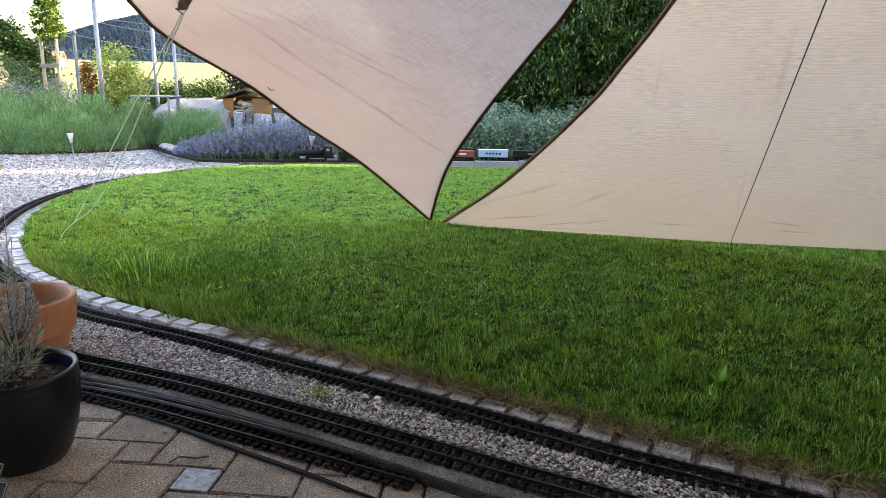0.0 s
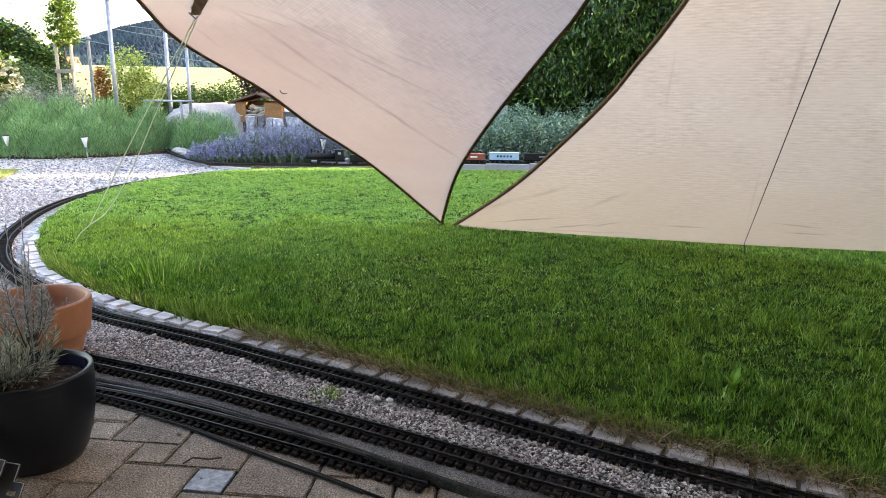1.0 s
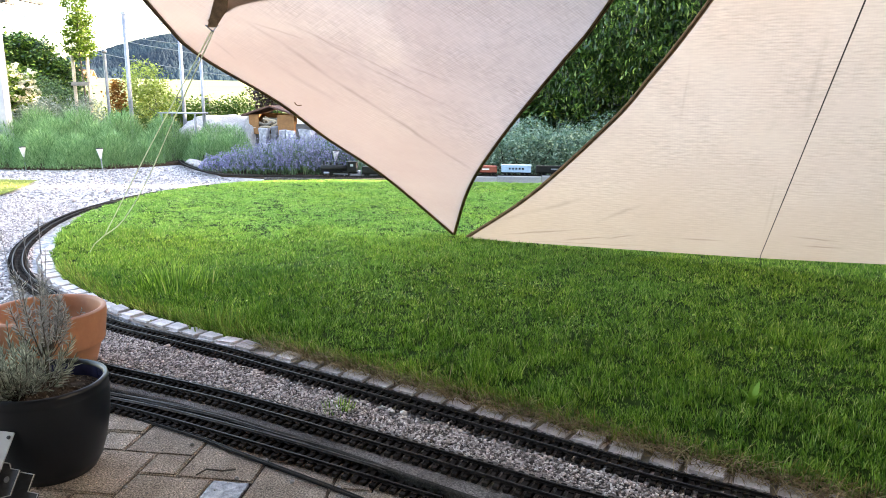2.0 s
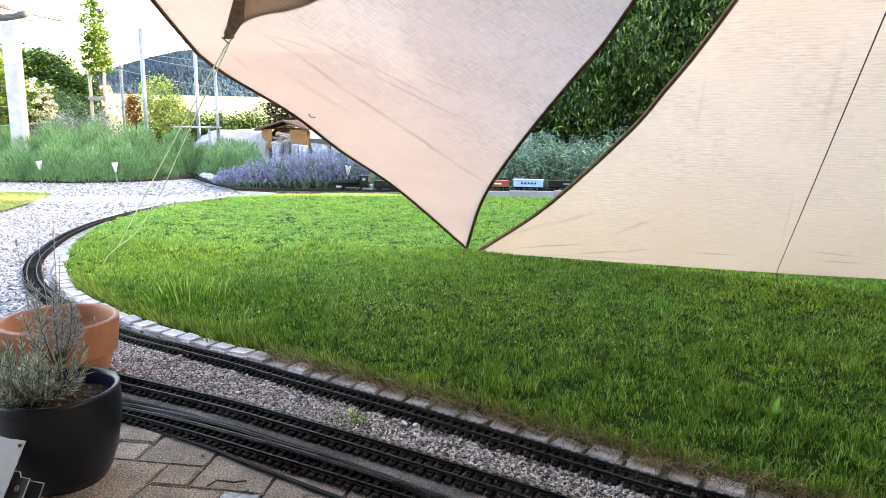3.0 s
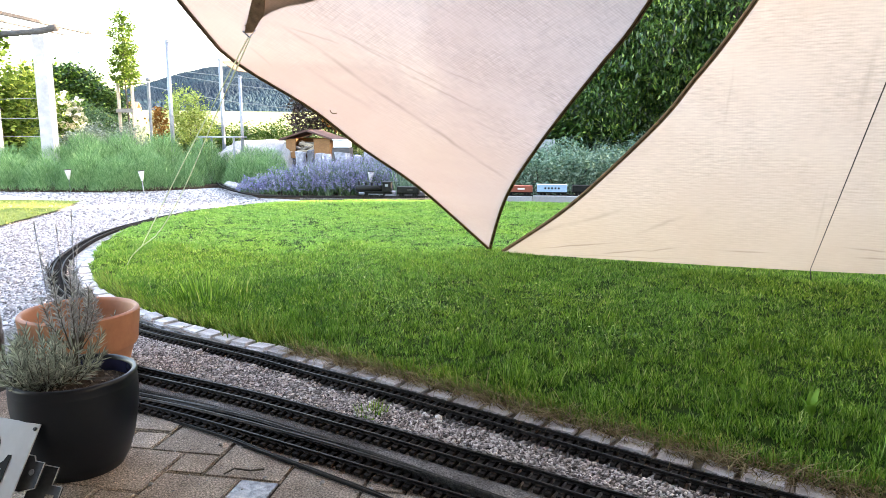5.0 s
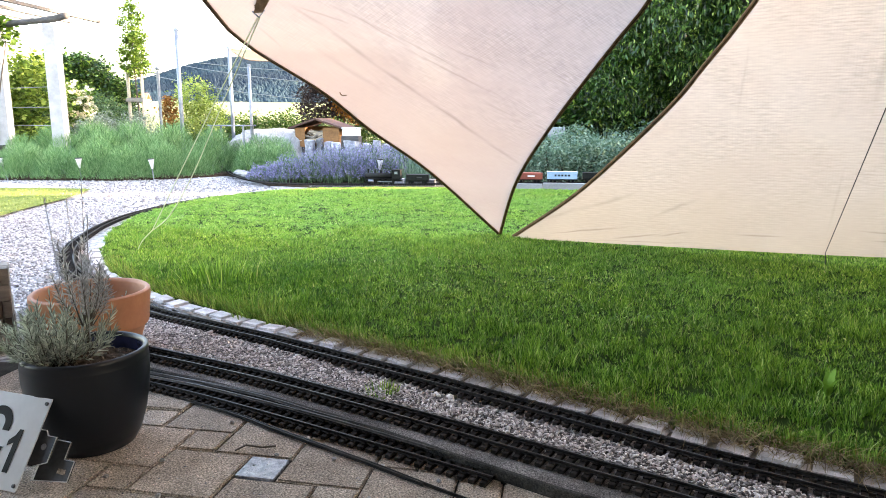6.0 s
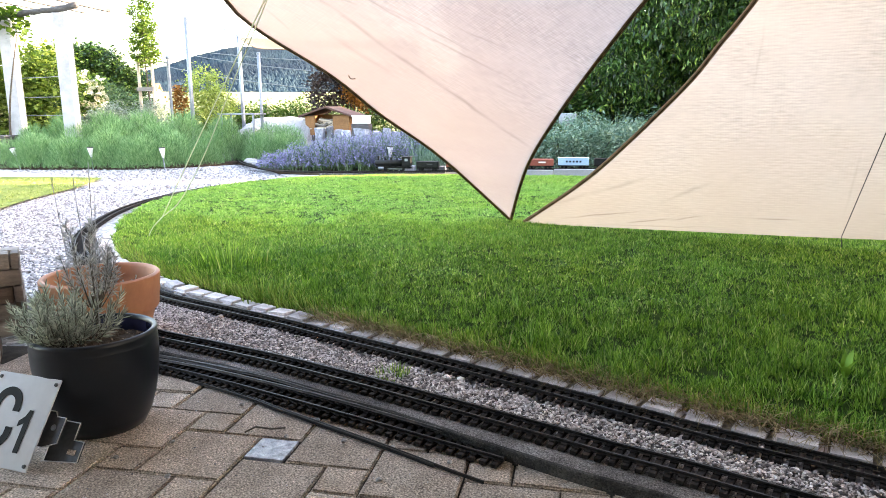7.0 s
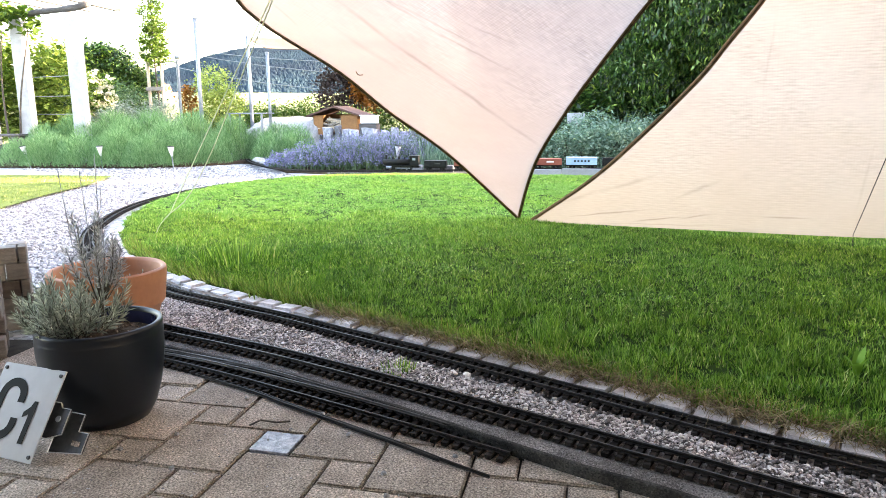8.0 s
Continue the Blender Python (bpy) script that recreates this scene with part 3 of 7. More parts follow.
# ballast strip between the two main tracks
flat_piece("ballast", [(-2.0, 2.9), (-1.3, 2.42), (-0.6, 2.14), (0.1, 1.82), (0.8, 1.52), (1.6, 1.2), (3.2, 0.65), (3.0, 0.3), (1.6, 0.93), (0.8, 1.27), (0.1, 1.55), (-0.5, 1.76),
                       (-1.0, 1.9), (-1.7, 2.0)], -0.003, M_GRAVEL, "grey and brown gravel ballast between the tracks")


def build_lawn_ground():
    """The lawn's soil sheet with its gentle swell."""
    bm = bmesh.new()
    edge = [bm.verts.new((x, y, 0)) for x, y in LAWN]
    bm.faces.new(edge)
    for axis, lo, hi in ((0, -3.2, 6.6), (1, 0.4, 7.8)):
        at = lo
        while at < hi:
            co, no = [0, 0, 0], [0, 0, 0]
            co[axis], no[axis] = at, 1
            bmesh.ops.bisect_plane(bm, geom=bm.verts[:] + bm.edges[:] + bm.faces[:], plane_co=co, plane_no=no)
            at += 0.35
    for v in bm.verts:
        v.co.z = float(lawn_height(v.co.x, v.co.y)) - 0.01
    rim = [e for e in bm.edges if len(e.link_faces) == 1]
    ext = bmesh.ops.extrude_edge_only(bm, edges=rim)
    bmesh.ops.translate(bm, vec=(0, 0, -0.08), verts=[v for v in ext["geom"] if isinstance(v, bmesh.types.BMVert)])
    bmesh.ops.recalc_face_normals(bm, faces=bm.faces)
    ob = smooth(part("lawn", bm, M_LAWN_SOIL))
    tagged(ob, "mossy soil under the green lawn", "lawn", kind="structure")


build_lawn_ground()

# small lawn on the other side of the gravel path
PATCH = [(-9.5, 5.4), (-6.5, 6.92), (-5.75, 7.03), (-5.06, 7.06), (-4.62, 6.1), (-4.36, 5.2), (-4.05, 4.45), (-4.6, 3.4), (-7.5, 3.2)]
flat_piece("side_lawn", PATCH, 0.01, M_SIDE_SOIL, "small lawn beyond the gravel path")

# planting beds
flat_piece("planting_bed", [(-12, 8.3), (-8.0, 8.08), (-5.6, 8.36), (-5.0, 8.8), (-4.6, 9.4), (-3.9, 8.75), (-3.3, 8.05), (-2.5, 7.85), (0, 8.1), (6, 8.2), (8, 15), (-14, 17)], 0.03, M_SOIL,
           "dark soil of the planting beds", 0.08)


# ---- house wall behind the camera ----
def house_wall():
    bm = box(9.0, 0.3, 3.2, (1.2, -1.65, -0.05))
    ob = part("wall_house", bm, M_HOUSE)
    tagged(ob, "beige rendered house wall behind the terrace", "wall", kind="structure")


house_wall()
# unseen wall added to block the low sun; its end leaves a sunlit patch
ob = part("wall_sun_block", box(0.24, 12.0, 3.7, (9.0, 4.05, -0.05)), M_HOUSE)
tagged(ob, "tall unseen wall added beside the lawn to block the low sun", "wall", kind="structure")
# side wall out of view, added to darken the left of the terrace
ob = part("wall_shade_side", box(0.24, 1.7, 2.98, (-3.28, -0.65, 0)), M_HOUSE)
tagged(ob, "unseen beige side wall added to shade the terrace", "wall", kind="structure")
# roof out of view, assumed over the terrace and sized for its shade
ob = part("terrace_roof", box(9.2, 4.0, 0.16, (1.2, 0.2, 2.98)), M_WOOD)
tagged(ob, "unseen flat wooden roof assumed over the terrace, sized for its shade", "roof", kind="structure")
# second unseen roof, added only to shade the right of the lawn
ob = part("terrace_roof", box(7.5, 1.1, 0.16, (5.05, 2.76, 2.98)), M_WOOD)
tagged(ob, "unseen flat wooden roof added to shade the right of the lawn", "roof", kind="structure")


# ---- shade sails ----
def sail_surface(name, left, right, mat, label, across=26, along=60, sag=0.03, hem=True, group="shade sails", flip=False, folds=(), weave=None):
    """A sail stretched between two edge curves, with brown webbing along both."""
    a, b = spline(left, 0.02), spline(right, 0.02)

    def resample(c, n):
        s = np.r_[0, np.cumsum(np.linalg.norm(np.diff(c, axis=0), axis=1))]
        at = np.linspace(0, 1, n) * s[-1]
        return np.stack([np.interp(at, s, c[:, k]) for k in range(3)], 1)

    a, b = resample(a, along), resample(b, along)
    bm = bmesh.new()
    uv = bm.loops.layers.uv.new("cloth")
    u = np.linspace(0, 1, across)
    size = np.linalg.norm(a[-1] - a[0])
    rows, where = [], {}
    for k in range(along):
        wide = np.linalg.norm(b[k] - a[k])
        line = []
        for j in range(across):
            p = a[k] * (1 - u[j]) + b[k] * u[j]
            p = p - np.array([0, 0, sag * wide * 4 * u[j] * (1 - u[j])])
            q = noise.noise(Vector((p[0] * 1.3, p[1] * 1.3, p[2] * 1.3 + 5))) * 0.012
            v = bm.verts.new((p[0], p[1], p[2] + q * math.sin(math.pi * u[j])))
            far = (1 - u[j]) * wide if flip else u[j] * wide
            if weave:
                off = np.array(p) - np.array(weave[0])
                where[v] = (float(off @ np.array(weave[2])), float(off @ np.array(weave[1])))
            else:
                where[v] = (far, k / (along - 1) * size)
            for at, deep in folds:
                v.co.z += deep * math.exp(-((far - at) / 0.012) ** 2) * (0.6 + 0.4 * math.sin(k * 0.4 + at * 30))
            line.append(v)
        rows.append(line)
    for r, s in zip(rows, rows[1:]):
        for j in range(across - 1):
            f = bm.faces.new((r[j], r[j + 1], s[j + 1], s[j]))
            for loop in f.loops:
                loop[uv].uv = where[loop.vert]
    root = empty(name, Matrix.Identity(4), label, "shade sail", group)
    smooth(part("cloth", bm, mat, root))
    if hem:
        for edge, side in ((a, 1),) if flip else ((a, 1), (b, -1)):
            e = bmesh.new()
            mid = (a + b) / 2
            ring = []
            for k in range(along):
                inward = mid[k] - edge[k]
                inward = inward / (np.linalg.norm(inward) + 1e-6)
                if k < 2:
                    inward = mid[6] - edge[6]
                    inward = inward / np.linalg.norm(inward)
                w = 0.015
                low = np.array([0, 0, -0.004])
                ring.append([e.verts.new(edge[k] - inward * 0.004 + low), e.verts.new(edge[k] + inward * w + low),
                             e.verts.new(edge[k] + inward * w - low), e.verts.new(edge[k] - inward * 0.004 - low)])
            for r, s in zip(ring, ring[1:]):
                for j in range(4):
                    e.faces.new((r[j], r[(j + 1) % 4], s[(j + 1) % 4], s[j]))
            hem_part = part("hem", e, M_HEM, root, "brown webbing hem")
            e = bmesh.new()
            ring = []
            for k in range(along):
                inward = mid[max(k, 6)] - edge[max(k, 6)]
                inward = inward / (np.linalg.norm(inward) + 1e-6)
                low = np.array([0, 0, -0.0055])
                ring.append([e.verts.new(edge[k] + inward * w + p) for w, p in ((0.004, low), (0.0065, low), (0.0065, -low), (0.004, -low))])
            for r, s in zip(ring, ring[1:]):
                for j in range(4):
                    e.faces.new((r[j], r[(j + 1) % 4], s[(j + 1) % 4], s[j]))
            part("seam", e, M_SEAM, hem_part, "dark stitched seam")
    return root


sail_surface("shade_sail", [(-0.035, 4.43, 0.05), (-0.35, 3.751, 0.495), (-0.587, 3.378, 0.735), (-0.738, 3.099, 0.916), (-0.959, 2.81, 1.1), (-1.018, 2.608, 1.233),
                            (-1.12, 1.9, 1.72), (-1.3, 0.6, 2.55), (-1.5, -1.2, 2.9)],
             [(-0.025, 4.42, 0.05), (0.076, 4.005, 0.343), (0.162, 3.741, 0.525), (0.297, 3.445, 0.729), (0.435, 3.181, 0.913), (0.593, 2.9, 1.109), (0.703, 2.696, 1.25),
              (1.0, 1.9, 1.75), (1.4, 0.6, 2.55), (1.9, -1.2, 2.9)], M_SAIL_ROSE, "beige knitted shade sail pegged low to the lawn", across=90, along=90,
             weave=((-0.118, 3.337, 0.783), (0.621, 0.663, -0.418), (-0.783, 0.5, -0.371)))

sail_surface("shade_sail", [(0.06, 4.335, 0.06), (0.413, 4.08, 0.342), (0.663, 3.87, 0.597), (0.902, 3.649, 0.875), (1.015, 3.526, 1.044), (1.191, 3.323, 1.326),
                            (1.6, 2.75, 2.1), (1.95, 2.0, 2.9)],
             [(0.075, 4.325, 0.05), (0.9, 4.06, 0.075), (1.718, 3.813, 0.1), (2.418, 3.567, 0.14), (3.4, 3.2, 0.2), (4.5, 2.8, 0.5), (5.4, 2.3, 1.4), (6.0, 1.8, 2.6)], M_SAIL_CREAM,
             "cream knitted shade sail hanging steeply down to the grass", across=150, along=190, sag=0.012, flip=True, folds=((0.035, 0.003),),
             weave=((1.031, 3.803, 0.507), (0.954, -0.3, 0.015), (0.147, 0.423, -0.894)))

CORNER = Vector((-0.815, 2.615, 1.218))
corner_sail = sail_surface("shade_sail", [tuple(CORNER), (-0.69, 2.48, 1.309), (-0.5, 2.2, 1.5), (0.3, 0.9, 2.38), (0.7, -0.2, 2.9)],
                           [tuple(CORNER + Vector((0.012, -0.004, 0.002))), (-0.681, 2.543, 1.266), (-0.554, 2.51, 1.289), (-0.423, 2.478, 1.31), (0.3, 2.15, 1.52), (1.4, 1.4, 2.0), (2.6, 0.2, 2.8)],
                           M_SAIL_TAN, "tan shade sail corner with broad brown webbing", across=20, sag=0.0)


def corner_strap():
    """Broad brown reinforcing at the corner, a steel ring and the doubled guy cord to the lawn."""
    bm = bmesh.new()
    pts = [(-0.826, 2.626, 1.208), (-0.786, 2.62, 1.208), (-0.70, 2.535, 1.262), (-0.655, 2.45, 1.324), (-0.702, 2.455, 1.322)]
    lo = [bm.verts.new((x, y - 0.006, z - 0.012)) for x, y, z in pts]
    hi = [bm.verts.new((x, y, z - 0.004)) for x, y, z in pts]
    bm.faces.new(lo)
    bm.faces.new(hi[::-1])
    for k in range(5):
        bm.faces.new((lo[k], hi[k], hi[(k + 1) % 5], lo[(k + 1) % 5]))
    bmesh.ops.recalc_face_normals(bm, faces=bm.faces)
    part("strap", bm, M_HEM, corner_sail, "broad brown corner webbing")
    ring = [(-0.838, 2.632, 1.205), (-0.783, 2.626, 1.204), (-0.822, 2.654, 1.185), (-0.838, 2.632, 1.205)]
    part("ring", tube(ring, 0.003, 6), M_STEEL, corner_sail, "triangular steel ring")


corner_strap()


def sail_clip():
    """A small hooked clip caught in the beige cloth."""
    ob = part("sail_clip", tube([tuple(p) for p in spline([(-0.643, 3.09, 0.912), (-0.64, 3.095, 0.902), (-0.632, 3.1, 0.897), (-0.615, 3.1, 0.898)], 0.004)], 0.0024, 6), M_HEM)
    tagged(ob, "small dark hooked clip on the beige sail", "clip")


sail_clip()


def guy_cord(name, paths, r, mat, label):
    root = empty(name, Matrix.Identity(4), label, "guy cord", "guy cords")
    for p in paths:
        part("cord", tube(spline(p, 0.08), r, 6), mat, root)
    return root


guy_cord("guy_cord", [[(-0.824, 2.652, 1.187), (-1.33, 3.0, 0.69), (-1.83, 3.35, 0.19)],
                      [(-0.818, 2.655, 1.185), (-1.10, 2.86, 0.87), (-1.40, 3.08, 0.53), (-1.66, 3.26, 0.29), (-1.83, 3.35, 0.19)],
                      [(-1.83, 3.35, 0.19), (-2.0, 3.5, 0.1), (-2.1, 3.6, 0.03)]], 0.0028, M_ROPE_PALE, "pale yellow guy cord tied down to a lawn peg")
guy_cord("guy_cord", [[(1.725, 3.79, 0.115), (1.08, 1.22, 1.41), (0.42, -1.42, 2.74)], [(1.735, 3.8, 0.03), (1.73, 3.795, 0.075), (1.725, 3.79, 0.115)]], 0.0019, M_ROPE_DARK, "thin dark guy cord rising from the lawn to the house")


# ---- railway tracks ----
RAIL_SECTION = [(-0.0045, 0), (0.0045, 0), (0.0045, 0.0012), (0.0012, 0.002), (0.0012, 0.006), (0.002, 0.0068), (0.002, 0.009), (-0.002, 0.009), (-0.002, 0.0068), (-0.0012, 0.006), (-0.0012, 0.002), (-0.0045, 0.0012)]


def sleeper_mesh():
    bm = bmesh.new()
    for sx, x0, z0, h in ((0.096, 0, 0, 0.009), (0.009, -0.0315, 0.009, 0.003), (0.009, -0.0165, 0.009, 0.003), (0.009, 0.0165, 0.009, 0.003), (0.009, 0.0315, 0.009, 0.003)):
        c = bmesh.ops.create_cube(bm, size=1)["verts"]
        bmesh.ops.scale(bm, vec=(sx, 0.0135, h), verts=c)
        bmesh.ops.translate(bm, vec=(x0, 0, z0 + h / 2), verts=c)
    me = bpy.data.meshes.new("sleeper")
    bm.to_mesh(me)
    bm.free()
    me.materials.append(M_SLEEPER)
    return me


THIN_SECTION = [(a * 0.55, b * 0.8) for a, b in RAIL_SECTION]
SLEEPER = sleeper_mesh()
GAUGE = 0.049


def track(name, points, label, near=None, pitch=0.0275, jitter=0.0):
    """Two rails on sleepers; sleepers past the near stretch are joined into one part."""
    root = empty(name, Matrix.Identity(4), label, "model railway track", "garden railway tracks")
    path = spline(points, pitch)
    d = np.gradient(path[:, :2], axis=0)
    d /= np.linalg.norm(d, axis=1)[:, None]
    side = np.stack([d[:, 1], -d[:, 0]], 1)
    for s in (-1, 1):
        rail = path.copy()
        rail[:, :2] += side * s * GAUGE / 2
        rail[:, 2] += 0.0092
        bm = bmesh.new()
        sweep(bm, [tuple(p) for p in rail[::2]], RAIL_SECTION)
        bmesh.ops.recalc_face_normals(bm, faces=bm.faces)
        part("rail", bm, M_RAIL, root)
    rest = []
    for k in range(len(path) - 1):
        p = (path[k] + path[k + 1]) / 2
        m = Matrix.Translation(p) @ Matrix.Rotation(math.atan2(side[k, 1], side[k, 0]) + random.uniform(-0.02, 0.02), 4, "Z")
        if near is None or near(p):
            ob = new("sleeper", SLEEPER)
            ob.parent = root
            ob.matrix_basis = m
        else:
            rest.append(m)
    if rest:
        bm = bmesh.new()
        for m in rest:
            c = bmesh.ops.create_cube(bm, size=1, matrix=m @ Matrix.Translation((0, 0, 0.0045)) @ Matrix.Diagonal((0.096, 0.0135, 0.009, 1)))
        ob = part("sleepers", bm, M_SLEEPER, root)
        tagged(ob, kind="stuff")
    return root


F_PTS = [(2.6, 0.86), (2.0, 1.085), (1.5, 1.275), (0.965, 1.495), (0.76, 1.577), (0.52, 1.692), (0.04, 1.917), (-0.37, 2.094), (-0.62, 2.207), (-0.905, 2.318), (-1.25, 2.46), (-1.7, 2.745),
         (-2.2, 3.16), (-2.6, 3.66), (-2.88, 4.18), (-3.06, 4.62), (-3.18, 5.1), (-3.22, 5.68), (-3.17, 6.15), (-3.02, 6.55), (-2.8, 6.98), (-2.45, 7.34), (-2.0, 7.55), (-1.5, 7.68)]
track("loop_track", [(x, y, 0.001 + 0.02 * max(0, min(1, (y - 4) / 3))) for x, y in F_PTS], "brown-sleepered model railway loop round the lawn", near=lambda p: p[1] < 5.2)
M_PTS = [(-1.0, 1.94), (-0.88, 1.90), (-0.635, 1.83), (-0.425, 1.765), (-0.22, 1.69), (0.02, 1.597), (0.39, 1.448), (0.505, 1.4), (0.665, 1.34), (0.81, 1.277), (1.3, 1.08), (1.8, 0.88), (2.6, 0.56)]
track("main_track", [(x, y, 0.034) for x, y in M_PTS], "brown-sleepered model railway track on a concrete bed")
S_PTS = [(-0.98, 1.80), (-0.79, 1.755), (-0.575, 1.692), (-0.365, 1.622), (-0.015, 1.5), (0.285, 1.392)]
track("siding_track", [(x, y, 0.003) for x, y in S_PTS], "loose model railway siding laid on the paving, ending short")
FAR_PTS = [(-4.62, 9.5, 0.04), (-4.3, 9.0, 0.04), (-3.85, 8.42, 0.04), (-3.3, 7.86, 0.04), (-2.85, 7.66, 0.045), (-2.3, 7.66, 0.05), (-1.5, 7.7, 0.06), (-0.4, 7.78, 0.085), (0.6, 7.86, 0.1), (3, 8.0, 0.13), (6, 8.1, 0.13)]
track("far_track", FAR_PTS, "model railway track along the far edge of the lawn", near=lambda p: -3.4 < p[0] < 1.4)


def track_bed():
    """Concrete bed of the main track with a dark bitumen edge strip."""
    c = spline([(x, y, 0) for x, y in M_PTS], 0.05)
    d = np.gradient(c[:, :2], axis=0)
    d /= np.linalg.norm(d, axis=1)[:, None]
    side = np.stack([d[:, 1], -d[:, 0]], 1)
    root = empty("track_bed", Matrix.Identity(4), "grey concrete track bed with a black edge strip", "track bed", kind="structure")
    bm = bmesh.new()
    rows = []
    for k, p in enumerate(c):
        wob = 0.008 * noise.noise(Vector((p[0] * 6, p[1] * 6, 0)))
        front = 0.064 + wob * 0.6 + 0.017 * min(1, max(0, (p[0] + 0.1) / 0.4))
        prof = [(-0.10 - wob, 0.012), (-0.075, 0.03), (0.0, 0.033), (front - 0.01, 0.031), (front, 0.026)]
        rows.append([bm.verts.new((p[0] + side[k, 0] * a, p[1] + side[k, 1] * a, z)) for a, z in prof])
    for r, s in zip(rows, rows[1:]):
        for j in range(4):
            bm.faces.new((r[j], r[j + 1], s[j + 1], s[j]))
    bmesh.ops.recalc_face_normals(bm, faces=bm.faces)
    smooth(part("concrete", bm, M_BED, root))
    # edge strips, each a plank on its long side
    k0 = 0
    for length in (17, 16, 15, 20, 12):
        seg = []
        for k in range(k0, min(k0 + length + 1, len(c))):
            p = c[k]
            wob = 0.008 * noise.noise(Vector((p[0] * 6, p[1] * 6, 0)))
            front = 0.066 + wob * 0.6 + 0.017 * min(1, max(0, (p[0] + 0.1) / 0.4))
            seg.append((p[0] + side[k, 0] * front, p[1] + side[k, 1] * front, 0.0))
        if len(seg) > 1:
            e = bmesh.new()
            sweep(e, seg, [(0, -0.01), (0.010, -0.01), (0.010, 0.024), (0.008, 0.027), (0, 0.027)])
            bmesh.ops.recalc_face_normals(e, faces=e.faces)
            part("edge_strip", e, M_BED_DARK, root, "black bitumen edge strip")
        k0 += length


track_bed()


def loose_rods():
    """Flexible rails left lying over the siding and along its edge."""
    runs = [[(-0.98, 1.83, 0.016), (-0.82, 1.79, 0.018), (-0.6, 1.74, 0.02), (-0.4, 1.69, 0.02), (-0.2, 1.612, 0.02), (-0.03, 1.562, 0.018), (0.17, 1.487, 0.012)],
            [(-0.98, 1.815, 0.022), (-0.8, 1.775, 0.024), (-0.6, 1.727, 0.024), (-0.4, 1.672, 0.024), (-0.2, 1.596, 0.022), (-0.02, 1.54, 0.02), (0.165, 1.477, 0.014)],
            [(-0.98, 1.79, 0.022), (-0.8, 1.75, 0.024), (-0.6, 1.70, 0.026), (-0.36, 1.632, 0.024), (-0.1, 1.545, 0.023), (0.16, 1.452, 0.019)],
            [(-0.95, 1.77, 0.002), (-0.77, 1.72, 0.002), (-0.64, 1.67, 0.002), (-0.43, 1.592, 0.002), (-0.33, 1.545, 0.002), (-0.14, 1.462, 0.002), (0.02, 1.392, 0.002), (0.16, 1.325, 0.002), (0.245, 1.288, 0.002)],
            [(-0.95, 1.763, 0.002), (-0.77, 1.713, 0.002), (-0.64, 1.663, 0.002), (-0.43, 1.585, 0.002), (-0.33, 1.538, 0.002), (-0.14, 1.455, 0.002), (0.02, 1.385, 0.002), (0.13, 1.333, 0.002)]]
    for k, p in enumerate(runs):
        bm = bmesh.new()
        sweep(bm, [tuple(q) for q in spline(p, 0.05)], THIN_SECTION)
        bmesh.ops.recalc_face_normals(bm, faces=bm.faces)
        ob = part("loose_rail", bm, M_RAIL_NEW if k < 3 else M_RAIL)
        tagged(ob, "loose length of dull metal model rail lying flat" if k < 3 else "loose dark rail lying along the paving edge", "rail", "loose rails")


loose_rods()


# ---- things on the terrace ----
def profile_pot(name, m, outer, inner, mat, mat_in, label, category="plant pot"):
    root = empty(name, m, label, category, "plant pots")
    body = smooth(part("body", lathe(outer[:-6], 64), mat, root))
    smooth(part("rim", lathe(outer[-7:], 64), mat, body))
    if mat_in:
        smooth(part("lining", lathe(inner, 64), mat_in, body, "glossy inner glaze"))
    return root


profile_pot("plant_pot", pose(-0.716, 1.393, 0, 0, 0, 20),
                       [(0, 0), (0.088, 0), (0.098, 0.004), (0.112, 0.03), (0.126, 0.075), (0.136, 0.13), (0.1405, 0.18), (0.1405, 0.215), (0.139, 0.226), (0.1405, 0.232), (0.1395, 0.239), (0.134, 0.242), (0.129, 0.239), (0.127, 0.23)],
                       [(0.1272, 0.231), (0.1262, 0.21), (0.125, 0.17), (0, 0.168)], M_GLAZE, M_GLAZE_BLUE, "dark grey glazed pot holding a grey lavender")
profile_pot("plant_pot", pose(-1.17, 2.0, 0.0),
                        [(0, 0), (0.125, 0), (0.14, 0.006), (0.152, 0.05), (0.163, 0.085), (0.172, 0.092), (0.176, 0.10), (0.184, 0.17), (0.187, 0.20), (0.186, 0.211), (0.18, 0.217), (0.172, 0.215), (0.168, 0.205),
                         (0.164, 0.17), (0.158, 0.125), (0, 0.12)], None, M_TERRACOTTA, None, "wide terracotta pot with a smooth rolled rim")


def soil_disc(name, m, r, label):
    bm = bmesh.new()
    rows = []
    for j in range(9):
        rr = r * j / 8
        rows.append([bm.verts.new((rr * math.cos(a), rr * math.sin(a), 0.02 * (1 - (j / 8)**2) + 0.012 * noise.noise(Vector((rr * math.cos(a) * 40, rr * math.sin(a) * 40, 3)))))
                     for a in (2 * math.pi * k / 32 for k in range(32))] if j else [bm.verts.new((0, 0, 0.02))])
    for k in range(32):
        bm.faces.new((rows[0][0], rows[1][k], rows[1][(k + 1) % 32]))
    for a, b in zip(rows[1:], rows[2:]):
        for k in range(32):
            bm.faces.new((a[k], b[k], b[(k + 1) % 32], a[(k + 1) % 32]))
    ob = part(name, bm, M_SOIL)
    ob.matrix_world = m
    return tagged(ob, label, "potting soil")


soil_disc("potting_soil", pose(-0.716, 1.393, 0.2), 0.1245, "crumbly brown soil in the dark pot")
soil_disc("potting_soil", pose(-1.17, 2.0, 0.128), 0.157, "brown soil in the terracotta pot")


